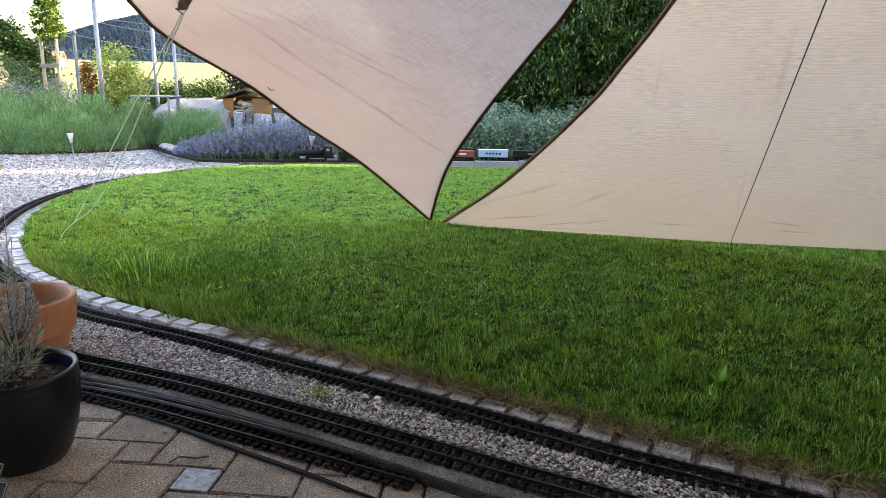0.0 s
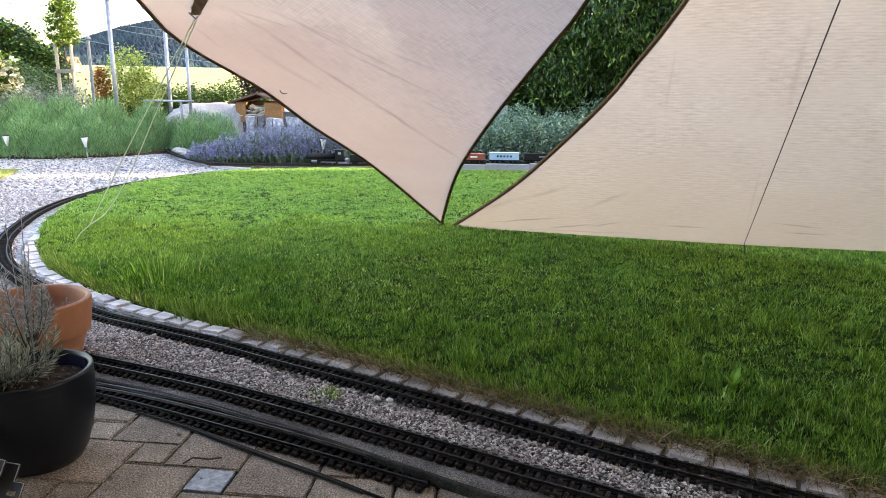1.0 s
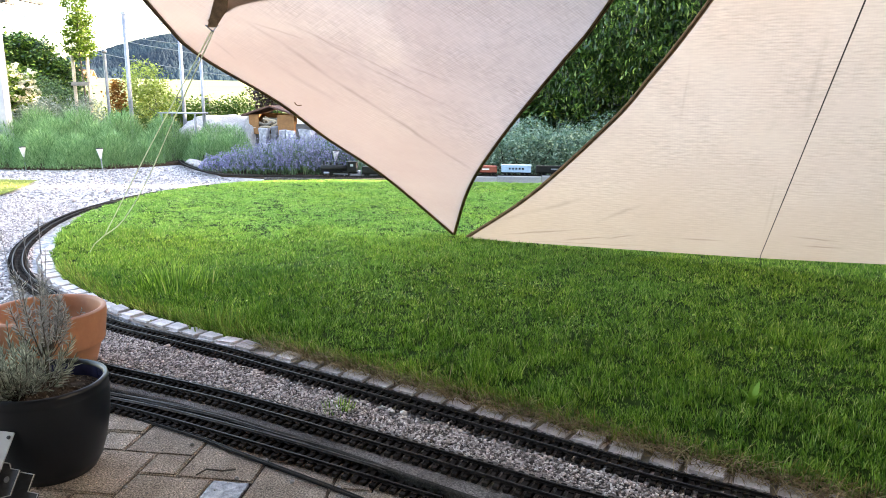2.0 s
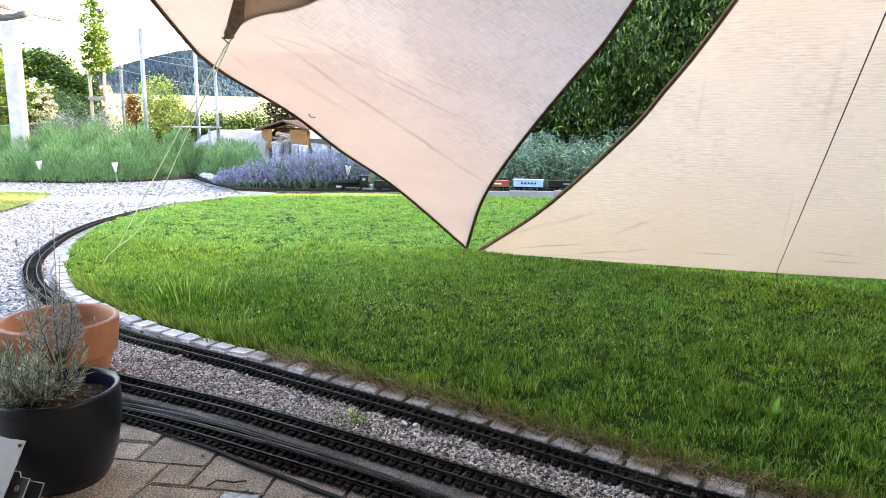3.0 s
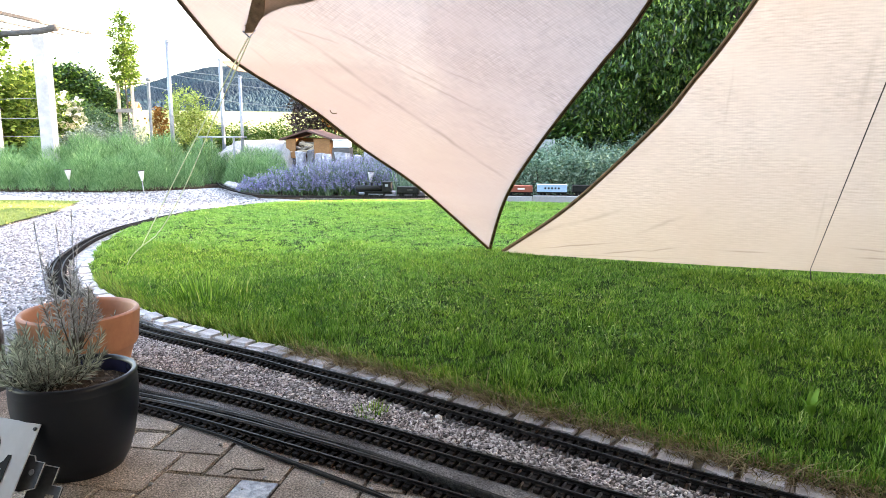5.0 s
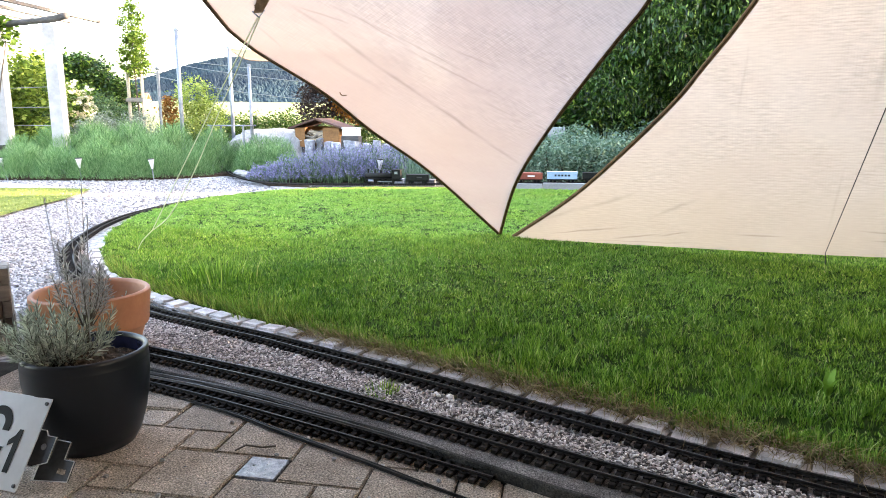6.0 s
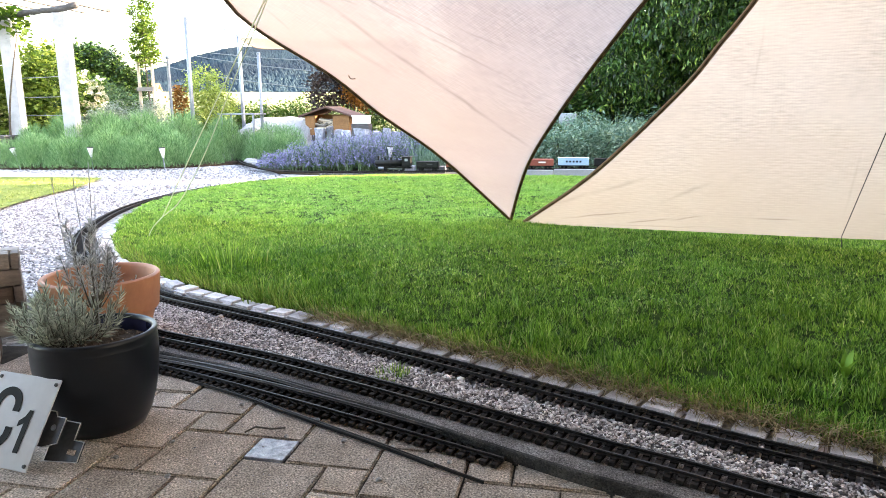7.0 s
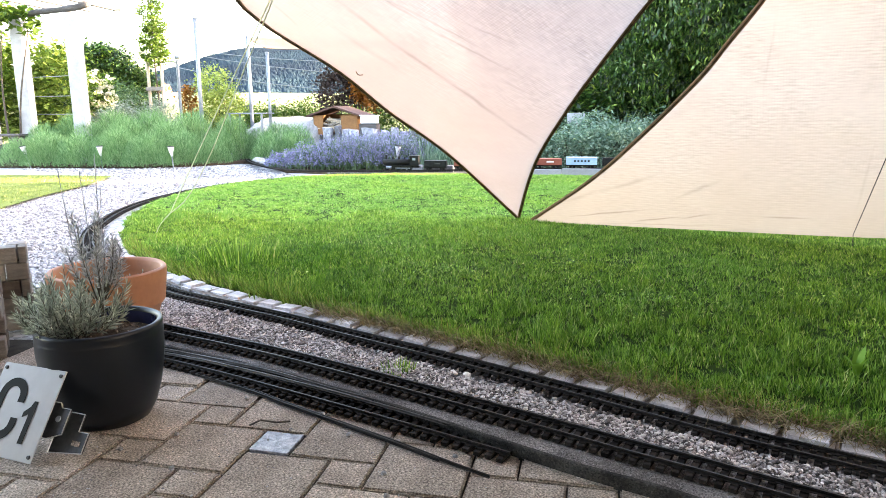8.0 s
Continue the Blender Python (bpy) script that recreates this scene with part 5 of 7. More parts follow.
big_tree("cherry_tree", 2.6, 10.2, [(-1.5, -0.2, 1.35, 0.75, 0.6, 0.55), (-0.9, -0.4, 1.9, 0.9, 0.7, 0.7), (-1.0, 0.0, 2.7, 1.1, 0.8, 0.9), (0.2, -0.4, 1.5, 1.0, 0.6, 0.7), (0.3, -0.2, 2.6, 1.2, 0.8, 1.0),
                                    (1.6, -0.2, 1.8, 1.2, 0.7, 0.9), (1.4, 0, 3.0, 1.4, 0.8, 1.1), (0, 0.1, 3.8, 1.6, 0.8, 0.8), (-1.4, 0, 3.5, 0.9, 0.7, 0.7)],
         2300, 38, 0.09, 0.082, M_LEAF_DARK, "dense dark green tree with long hanging leaves", aspect=2.8, droop=0.85)


def tree_belt():
    """Unseen dense trees behind the garden, added to keep low sun off the lawn."""
    for k, (x, y, h, w) in enumerate([(-1.2, 17.6, 4.2, 1.6), (1.2, 18.0, 5.6, 1.9), (4.2, 18.0, 6.0, 2.2), (7.6, 18.0, 6.2, 2.2), (9.2, 12.3, 5.4, 1.25), (9.2, 14.2, 5.6, 1.25)]):
        big_tree("sun_block_tree", x, y, [(0, 0, h * 0.3, w, w, h * 0.28), (w * 0.3, 0, h * 0.6, w, w, h * 0.28), (-w * 0.3, 0.2, h * 0.75, w * 0.8, w * 0.8, h * 0.25)],
                 1000, 10, 0.24, 0.32, M_LEAF_DARK, "unseen dense leafy tree added behind the garden to block the low sun", 0.16, h * 0.6, 1.8, 0.3)


tree_belt()

bush("hedge_tree", [(-11.6, 14.3, 1.2, 1.0, 0.8, 1.1), (-10.6, 14.2, 1.3, 0.9, 0.8, 0.95), (-9.9, 14.2, 1.1, 0.6, 0.6, 0.75), (-10.8, 14.2, 1.9, 0.7, 0.6, 0.4)], 2600, 13, 0.09, 0.082, M_LEAF_DARK, "rounded dark green garden tree behind the pergola", "tree", 1.6)
bush("rose_bush", [(-8.85, 11.6, 1.1, 0.42, 0.4, 0.42), (-8.7, 11.7, 0.6, 0.4, 0.4, 0.4)], 300, 8, 0.08, 0.07, M_LEAF, "rose bush with white blossoms", "rose bush", 1.5, flowers=(170, 7, 0.085, M_FLOWER_WHITE))
bush("grey_shrub", [(-9.1, 12.6, 0.9, 0.55, 0.5, 0.45), (-8.6, 12.6, 0.75, 0.5, 0.5, 0.45)], 520, 9, 0.08, 0.05, M_CATMINT, "grey-green rounded shrub behind the lavender", "shrub", 2.2)
bush("yellow_shrub", [(-7.25, 13.2, 1.25, 0.42, 0.4, 0.42), (-7.05, 13.2, 0.85, 0.42, 0.4, 0.4)], 420, 10, 0.07, 0.055, M_LEAF_YELLOW, "yellow-green sunlit shrub at the garden's edge", "shrub", 1.7)
bush("orange_shrub", [(-7.72, 13.0, 0.95, 0.17, 0.17, 0.32)], 110, 8, 0.05, 0.06, M_LEAF_ORANGE, "small orange-leaved upright shrub", "shrub", 1.6)
bush("copper_shrub", [(-5.0, 14.2, 1.15, 0.45, 0.4, 0.5), (-4.5, 14.4, 1.35, 0.4, 0.4, 0.45)], 300, 9, 0.08, 0.09, leafy("copper_leaves", [(0, (0.045, 0.03, 0.035)), (1, (0.10, 0.07, 0.075))]), "dark copper-leaved shrub behind the little wooden house", "shrub", 1.7)
bush("beech_shrub", [(-4.1, 14.0, 1.25, 0.42, 0.4, 0.5)], 240, 9, 0.07, 0.09, M_LEAF_ORANGE, "reddish-brown shrub behind the little wooden house", "shrub", 1.7)
bush("beech_shrub", [(-3.4, 14.2, 1.4, 0.7, 0.5, 0.9)], 260, 9, 0.09, 0.1, M_LEAF_DARK, "dark green shrub behind the little wooden house", "shrub", 1.7)
bush("vine", [back(*b) for b in [(-8.6, 8.9, 1.0, 0.6, 0.4, 0.85), (-7.9, 8.9, 1.05, 0.5, 0.35, 0.8), (-7.3, 8.9, 1.0, 0.45, 0.35, 0.75)]], 850, 10, 0.085, 0.088, M_VINE,
     "yellow-green grape vine growing by the pergola", "vine", 1.2)
bush("vine", [back(*b) for b in [(-7.1, 7.75, 1.97, 0.55, 0.3, 0.09), (-6.72, 7.85, 1.84, 0.1, 0.12, 0.15), (-7.8, 7.9, 1.95, 0.5, 0.4, 0.14), (-7.75, 8.25, 1.35, 0.26, 0.2, 0.55)]], 260, 8, 0.06, 0.1, M_LEAF, "green vine hanging from the pergola beam", "vine", 1.2)
for x, y, w, h in [(-9.5, 16.5, 0.9, 0.6), (-8.2, 16.1, 0.9, 0.66), (-7.2, 16.0, 0.8, 0.62), (-6.4, 16.2, 0.8, 0.7), (-5.3, 16.4, 0.8, 0.74), (-4.2, 16.6, 0.8, 0.7)]:
    bush("boundary_hedge", [(x, y, h * 0.55, w, 0.5, h)], 560, 9, 0.09, 0.07, M_LEAF, "low green hedge along the field's edge", "hedge", 1.8, group="boundary hedge")


# ---- built things beyond the lawn ----
def pole(name, x, y, h, r, label, cap=True, lean=0.0):
    root = empty(name, pose(x, y, -0.05), label, "steel pole", "steel poles")
    smooth(part("shaft", tube([(0, 0, 0), (lean * 0.5, 0, h / 2), (lean, 0, h + 0.05)], r, 16), M_STEEL, root))
    c = lathe([(0, 0.012), (r * 0.8, 0.01), (r * 1.15, 0.004), (r * 1.15, -0.03), (r, -0.03)], 16)
    bmesh.ops.translate(c, vec=(lean, 0, h + 0.05), verts=c.verts)
    part("cap", c, M_STEEL, root)
    return root


pole("steel_pole", -5.79, 10.25, 2.22, 0.032, "tall galvanised steel pole in the lavender bed")
pole("steel_pole", -5.765, 11.9, 2.1, 0.033, "galvanised steel pole that carries a tan sail")
pole("steel_pole", -5.2, 11.5, 1.76, 0.027, "shorter galvanised steel pole behind the boulder")
guy_cord("guy_cord", [[(-5.765, 11.9, 2.09), (-5.97, 11.9, 2.19), (-6.18, 11.9, 2.27)]], 0.011, M_STEEL, "thin grey cable from the pole's top")


def lamp_post():
    root = empty("garden_lamp", pose(-7.605, 12.5, -0.05), "slim grey garden lamp post with a side arm", "street lamp")
    part("shaft", tube([(0, 0, 0), (0, 0, 1.8)], 0.03, 12), M_STEEL, root)
    b = lathe([(0, 0.06), (0.03, 0.055), (0.05, 0.03), (0.05, 0.0), (0.03, -0.02), (0, -0.02)], 16)
    bmesh.ops.translate(b, vec=(0, 0, 1.83), verts=b.verts)
    part("head", b, M_STEEL, root)
    part("arm", tube([(0, 0, 1.74), (-0.1, 0, 1.77), (-0.2, 0, 1.79)], 0.016, 8), M_STEEL, root)


lamp_post()


def far_sail():
    sail_surface("shade_sail", [(-6.3, 12.9, 2.18), (-5.9, 12.6, 2.0), (-5.5, 12.3, 1.9), (-4.6, 12.2, 1.86)], [(-6.29, 12.9, 2.18), (-5.4, 13.6, 2.19), (-4.2, 14.3, 2.2), (-3.2, 14.8, 2.2)], M_SAIL_TAN,
                 "tan shade sail stretched high between steel poles", 12, 20, 0.02)


far_sail()


def pergola():
    root = empty("pergola", Matrix.Translation((0.43, 0, 0.73)) @ Matrix.Scale(1.17, 4) @ Matrix.Translation((-0.43, 0, -0.73)), "white-posted pergola with a rough timber beam and slats", "pergola")
    for x, y, rot in ((-5.84, 7.6, 14), (-6.95, 7.95, 14), (-7.9, 8.3, 14)):
        p = part("post", box(0.15, 0.15, 1.97, (0, 0, -0.04), 0.006, pose(x, y, 0, 0, 0, rot)), M_POST, root, "white square post")
    beam = spline([(-5.53, 7.5, 2.0), (-5.9, 7.6, 1.975), (-6.4, 7.77, 1.985), (-6.9, 7.93, 1.975), (-8.4, 8.45, 1.99)], 0.08)
    bm = tube([tuple(p) for p in beam], 0.037, 12)
    for v in bm.verts:
        v.co += Vector((0, 0, 0.012)) * noise.noise(v.co * 9)
    smooth(part("beam", bm, M_WOOD_GREY, root, "rough grey timber beam"))
    for x in (-5.6, -5.98, -6.36, -6.75, -7.2, -7.6):
        part("slat", box(0.05, 2.6, 0.04, (0, 0, 0), 0.003, pose(x - 0.1, 7.1, 2.045, 0, 0, 3)), M_WOOD_GREY, root, "thin grey timber slat")
    for z in (0.72, 0.95, 1.2):
        part("wire", tube([(-5.9, 7.72, z), (-6.9, 8.03, z)], 0.004, 5), M_STEEL, root)
    return root


pergola()


def boulder(name, at, size, seed, label, mat=None, rot=0):
    bm = bmesh.new()
    bmesh.ops.create_icosphere(bm, subdivisions=4, radius=1)
    for v in bm.verts:
        n = noise.fractal(v.co * 1.3 + Vector((seed, 0, 0)), 0.8, 2.0, 5)
        v.co *= 1 + 0.18 * n
        v.co.z = max(v.co.z, -0.45)
        v.co = Vector((math.copysign(abs(v.co.x) ** 0.75, v.co.x) * size[0], v.co.y * size[1], v.co.z * size[2]))
    ob = smooth(part(name, bm, mat or M_ROCK))
    ob.matrix_world = pose(*at, 0, 0, rot)
    return tagged(ob, label, "rock")


boulder("boulder", (-5.13, 12.1, 0.2), (0.84, 0.6, 0.46), 3.0, "large pale rounded boulder in the planting bed")
boulder("rock_slab", (-4.47, 11.75, 0.1), (0.13, 0.2, 0.5), 8.0, "upright cream-coloured rock slab beside the boulder")
boulder("flat_stone", (-4.95, 10.6, 0.3), (0.3, 0.3, 0.2), 5.5, "flat tan stone among the lavender")
for k, (x, y) in enumerate([(-4.25, 9.15), (-4.12, 8.95), (-3.95, 8.8), (-3.75, 8.6), (-3.62, 8.42), (-3.45, 8.28)]):
    boulder("border_stone", (x, y, 0.05), (0.11, 0.09, 0.05), 20 + k, "pale flat border stone beside the track", rot=random.uniform(0, 180))


def stone_posts():
    """Upright rough stone palisades in a row."""
    x = -3.8
    k = 0
    while x < -2.3:
        w = random.choice((0.07, 0.09, 0.12, 0.2))
        h = random.uniform(0.44, 0.57)
        bm = box(w, 0.14, h, (0, 0, -0.02))
        bmesh.ops.subdivide_edges(bm, edges=bm.edges[:], cuts=3, use_grid_fill=True)
        for v in bm.verts:
            v.co += 0.034 * Vector((noise.noise(v.co * 7 + Vector((k, 0, 0))), noise.noise(v.co * 7 + Vector((0, k, 0))), noise.noise(v.co * 5 + Vector((0, 0, k)))))
        ob = part("stone_palisade", bm, M_PALISADE)
        ob.matrix_world = pose(x + w / 2, 10.5 + random.uniform(-0.04, 0.04), 0, random.uniform(-3, 3), random.uniform(-4, 4), random.uniform(-8, 8))
        tagged(ob, "rough grey-white stone palisade standing upright", "stone palisade", "stone palisades")
        x += w + random.uniform(0.02, 0.11)
        k += 1
    b = empty("storage_box", pose(-3.19, 11.0, 0), "white plastic box on a dark stand behind the palisades", "box")
    part("plinth", box(0.3, 0.2, 0.55, (0, 0, 0), 0.01), M_WOOD_GREY, b, "dark wooden stand")
    part("box", box(0.26, 0.2, 0.115, (0, 0, 0.552), 0.012), M_WHITE, b)
    part("lid", box(0.28, 0.22, 0.02, (0, 0, 0.668), 0.006), M_WHITE, b)


M_PALISADE = mottled("palisade_stone", (0.08, 0.085, 0.105), (0.5, 0.52, 0.58), 13, 50, 0.9, 0.9, 0.01, rand=0.7)
stone_posts()


def wood_store():
    """A little stained wooden house, open in front, with split wood inside."""
    root = empty("wood_store", pose(-4.0, 11.85, 0, 0, 0, -6) @ Matrix.Scale(0.93, 4), "small orange-stained wooden house holding split firewood", "wood store")
    w, d = 0.92, 0.5
    part("back_wall", box(w, 0.02, 0.38, (0, d / 2, 0.37)), M_WOOD_ORANGE, root)
    part("plinth", box(w * 0.92, d * 0.9, 0.366, (0, 0, 0), 0.01), M_WOOD_GREY, root, "dark timber plinth")
    for s, ww in ((-1, 0.2), (1, 0.34)):
        part("front_wall", box(ww, 0.02, 0.36, (s * (w / 2 - ww / 2), -d / 2, 0.37), 0.002), M_WOOD_ORANGE, root)
        part("side_wall", box(0.02, d, 0.36, (s * (w / 2 - 0.011), 0, 0.37)), M_WOOD_ORANGE, root)
    part("shelf", box(w - 0.05, d - 0.05, 0.03, (0, 0, 0.45)), M_WOOD, root)
    for s in (-1, 1):
        bm = box(0.62, d + 0.16, 0.03, (0, 0, 0))
        bmesh.ops.transform(bm, matrix=pose(s * 0.28, 0, 0.79, 0, s * 17, 0), verts=bm.verts)
        part("roof", bm, M_ROOF, root, "brown felted roof slope")
    for k in range(26):
        l = random.uniform(0.25, 0.45)
        bm = tube([(-l / 2, 0, 0), (l / 2, 0, 0)], random.uniform(0.012, 0.028), 5)
        bmesh.ops.transform(bm, matrix=pose(-0.06 + random.uniform(-0.12, 0.12), -0.12 + random.uniform(-0.1, 0.1), 0.5 + 0.16 * random.random(), 0, random.uniform(-25, 25), random.uniform(-30, 30)), verts=bm.verts)
        part("firewood", bm, M_WOOD_PALE if k % 2 else M_WOOD, root)


wood_store()


def metal_table():
    root = empty("garden_table", pose(-4.85, 10.1, 0), "pale metal garden table behind the lavender", "table")
    part("tabletop", box(0.62, 0.4, 0.02, (0, 0, 0.71), 0.004), M_STEEL, root)
    for sx in (-0.27, 0.27):
        for sy in (-0.16, 0.16):
            part("leg", box(0.025, 0.025, 0.71, (sx, sy, 0)), M_STEEL, root)


metal_table()


def garden_bench():
    root = empty("garden_bench", pose(-8.35, 8.75, 0, 0, 0, 10), "weathered wooden bench with a dark box under it", "bench")
    for k in range(3):
        part("slat", box(0.9, 0.1, 0.03, (0, -0.12 + 0.12 * k, 0.4), 0.004), M_WOOD_GREY, root)
    for sx in (-0.4, 0.4):
        part("leg", box(0.05, 0.32, 0.4, (sx, 0, 0), 0.004), M_WOOD_GREY, root)
    c = empty("storage_box", pose(-8.2, 8.75, 0, 0, 0, 10), "dark grey box standing under the bench", "box")
    part("body", box(0.4, 0.26, 0.25, (0, 0, 0), 0.01), M_STEEL_DARK, c)
    part("lid", box(0.42, 0.28, 0.03, (0, 0, 0.252), 0.006), M_STEEL_DARK, c)


garden_bench()


def solar_light(x, y, z, lean=0):
    root = empty("solar_light", pose(x, y, z, 0, lean, 0), "small white cone solar light on a stake", "garden light", "solar lights")
    shade = smooth(part("shade", lathe([(0.0, 0.17), (0.012, 0.17), (0.038, 0.29), (0.04, 0.295), (0, 0.297)], 20), M_WHITE, root, "white tapered shade"))
    part("cap", lathe([(0.041, 0.292), (0.041, 0.305), (0, 0.307)], 20), M_STEEL_DARK, shade, "dark solar cap")
    part("stake", tube([(0, 0, -0.06), (0, 0, 0.18)], 0.007, 8), M_STEEL, root)


for x, y, z, lean in ((-6.03, 8.12, 0.0, -3), (-4.97, 8.14, 0.0, -4), (-1.93, 8.2, 0.03, 4), (-7.15, 8.1, 0.0, -18)):
    solar_light(x, y, z, lean)


def kerb():
    """Concrete kerb blocks below the far track."""
    x = -0.9
    k = 0
    while x < 6:
        ob = part("kerb_block", box(0.495, 0.08, 0.14, (0, 0, -0.05), 0.006), M_KERB)
        ob.matrix_world = pose(x + 0.25, 7.70 + 0.045 * (x + 0.9) * 0.7, 0.0 + 0.012 * min(3, k), 0, 0, 2)
        tagged(ob, "grey concrete kerb block beside the far track", "kerb", "kerb blocks")
        x += 0.5
        k += 1
    for x0, w in ((-1.63, 0.2), (-1.32, 0.34)):
        ob = part("stone_block", box(w, 0.12, 0.09, (0, 0, 0), 0.01), M_PALISADE)
        ob.matrix_world = pose(x0, 7.9, 0.03)
        tagged(ob, "low grey stone block behind the far track", "stone block")


kerb()
bush("border_shrub", [(0.2, 10.4, 0.55, 0.6, 0.4, 0.55), (1.1, 10.3, 0.6, 0.6, 0.4, 0.6), (2.0, 10.2, 0.6, 0.6, 0.4, 0.6), (-0.6, 10.6, 0.5, 0.5, 0.4, 0.5), (0.6, 10.5, 0.95, 0.8, 0.3, 0.4)], 1300, 9, 0.09, 0.1, M_LEAF_DARK, "dark green shrub under the tree", "shrub", 2.0)
w = empty("planter_box", pose(0.18, 9.95, 0), "white box on a post behind the border plants", "box")
part("post", box(0.06, 0.06, 0.57, (0, 0, 0)), M_WOOD, w)
part("box", box(0.24, 0.16, 0.14, (0, 0, 0.572), 0.01), M_POST, w)
flat_piece("track_terrace", [(-2.6, 7.58), (-1.0, 7.62), (0.5, 7.75), (6, 8.0), (6, 8.3), (0.5, 8.1), (-1.0, 7.95), (-2.6, 7.85)], 0.045, M_GRAVEL, "gravel bed of the far track", 0.08)


# ---- model train on the far track ----
FAR = spline(FAR_PTS, 0.02)


def on_track(x):
    k = int(np.argmin(abs(FAR[:, 0] - x)))
    d = FAR[min(k + 3, len(FAR) - 1)] - FAR[max(k - 3, 0)]
    return Matrix.Translation((FAR[k][0], FAR[k][1], FAR[k][2] + 0.018)) @ Matrix.Rotation(math.atan2(d[1], d[0]), 4, "Z")


def wheels(root, xs, r):
    for x in xs:
        for s in (-1, 1):
            b = lathe([(0, 0.004), (r * 0.55, 0.004), (r * 0.6, 0.007), (r, 0.006), (r, 0), (r * 1.1, -0.001), (r * 1.1, -0.004), (0, -0.004)], 20)
            bmesh.ops.transform(b, matrix=pose(x, s * 0.026, r, -90 * s, 0, 0), verts=b.verts)
            part("wheel", b, M_BLACK, root)


def locomotive(x):
    """The front faces -x."""
    root = empty("steam_locomotive", on_track(x), "black model steam locomotive with silver running gear", "model locomotive")
    wheels(root, (-0.17, -0.1), 0.016)
    wheels(root, (-0.035, 0.03, 0.095), 0.027)
    part("frame", box(0.42, 0.05, 0.02, (0, 0, 0.03), 0.003), M_BLACK, root)
    part("running_board", box(0.36, 0.095, 0.006, (-0.01, 0, 0.055), 0.001), M_BLACK, root)
    smooth(part("boiler", tube([(-0.21, 0, 0.092), (0.1, 0, 0.092)], 0.034, 20), M_BLACK, root))
    part("smokebox_door", tube([(-0.216, 0, 0.092), (-0.209, 0, 0.092)], 0.027, 16), M_STEEL_DARK, root)
    for bx, r, h in ((-0.18, 0.012, 0.05), (-0.1, 0.014, 0.035), (-0.03, 0.016, 0.035), (0.04, 0.01, 0.03)):
        b = lathe([(r * 0.85, 0), (r * 0.8, h * 0.8), (r, h), (0, h)], 16)
        bmesh.ops.translate(b, vec=(bx, 0, 0.12), verts=b.verts)
        part("chimney" if bx < -0.15 else "dome", b, M_BLACK, root)
    cab = part("cab", box(0.1, 0.1, 0.105, (0.155, 0, 0.055), 0.004), M_BLACK, root)
    part("cab_roof", box(0.125, 0.112, 0.008, (0.155, 0, 0.161), 0.003), M_BLACK, cab)
    for s in (-1, 1):
        part("cylinder", tube([(-0.17, s * 0.045, 0.035), (-0.11, s * 0.045, 0.035)], 0.016, 12), M_STEEL, root, "silver cylinder")
        part("side_rod", box(0.17, 0.004, 0.008, (0.02, s * 0.037, 0.022)), M_STEEL, root, "silver side rod")
        part("cab_window", box(0.035, 0.003, 0.03, (0.155, s * 0.051, 0.115)), M_STEEL, cab)
    return root


def wagon(name, x, length, height, mat, label, windows=0, mark=None, roof=None):
    root = empty(name, on_track(x), label, "model railway wagon", "model railway wagons")
    wheels(root, (-length * 0.36, -length * 0.24, length * 0.24, length * 0.36), 0.013)
    part("frame", box(length, 0.06, 0.012, (0, 0, 0.024), 0.002), M_BLACK, root)
    body = part("body", box(length * 0.98, 0.1, height, (0, 0, 0.037), 0.006), mat, root)
    if roof:
        part("roof", box(length, 0.104, 0.012, (0, 0, 0.037 + height), 0.005), roof, body)
    for k in range(windows):
        wx = (k - (windows - 1) / 2) * length * 0.11
        for s in (-1, 1):
            part("window", box(length * 0.06, 0.004, height * 0.28, (wx, s * 0.05, 0.037 + height * 0.45)), M_BLACK, body)
    if mark:
        for s in (-1, 1):
            part("lettering_bar", box(length * 0.24, 0.003, height * 0.22, (length * 0.1, s * 0.0505, 0.037 + height * 0.42)), mark, body, "pale bar of unreadable lettering")
    return root


M_RED = mottled("red_paint", (0.2, 0.045, 0.03), (0.28, 0.07, 0.045), 8, 60, 0.5, vary=0.3)
M_BLUE = mottled("pale_blue_paint", (0.26, 0.40, 0.56), (0.34, 0.48, 0.64), 8, 60, 0.5, vary=0.2)
locomotive(-1.72)
wagon("tender", -1.32, 0.26, 0.07, M_BLACK, "black model tender behind the locomotive", mark=M_STEEL_DARK)
wagon("box_wagon", -0.95, 0.34, 0.09, M_RED, "brown-red model box wagon", mark=M_WHITE)
wagon("passenger_coach", -0.5, 0.34, 0.072, M_BLUE, "pale blue model coach with dark windows", windows=5, roof=M_WHITE)
wagon("box_wagon", -0.07, 0.33, 0.072, M_RED, "red model box wagon with a pale mark", mark=M_WHITE)
wagon("passenger_coach", 0.31, 0.34, 0.072, M_BLUE, "pale blue model coach with dark windows", windows=5, roof=M_BLUE)
wagon("box_wagon", 0.70, 0.35, 0.072, M_BLACK, "black model wagon with pale lettering", mark=M_STEEL)


# ---- distance ----
def far_house(x, y, w, h, mat, roof, label):
    z = ground_height(x, y)
    root = empty("far_house", pose(x, y, z, 0, 0, 20), label, "house", "far houses")
    wall = part("wall", box(w, 3, h, (0, 0, -0.5)), mat, root)
    for s in (-1, 1):
        bm = box(w + 0.4, 2.1, 0.12)
        bmesh.ops.transform(bm, matrix=pose(0, s * 0.85, h - 0.25, -s * 32, 0, 0), verts=bm.verts)
        part("roof", bm, roof, root)
    for k in (-1, 0, 1):
        part("window", box(0.4, 0.1, 0.5, (k * w * 0.28, -1.5, h * 0.3)), M_STEEL_DARK, wall)


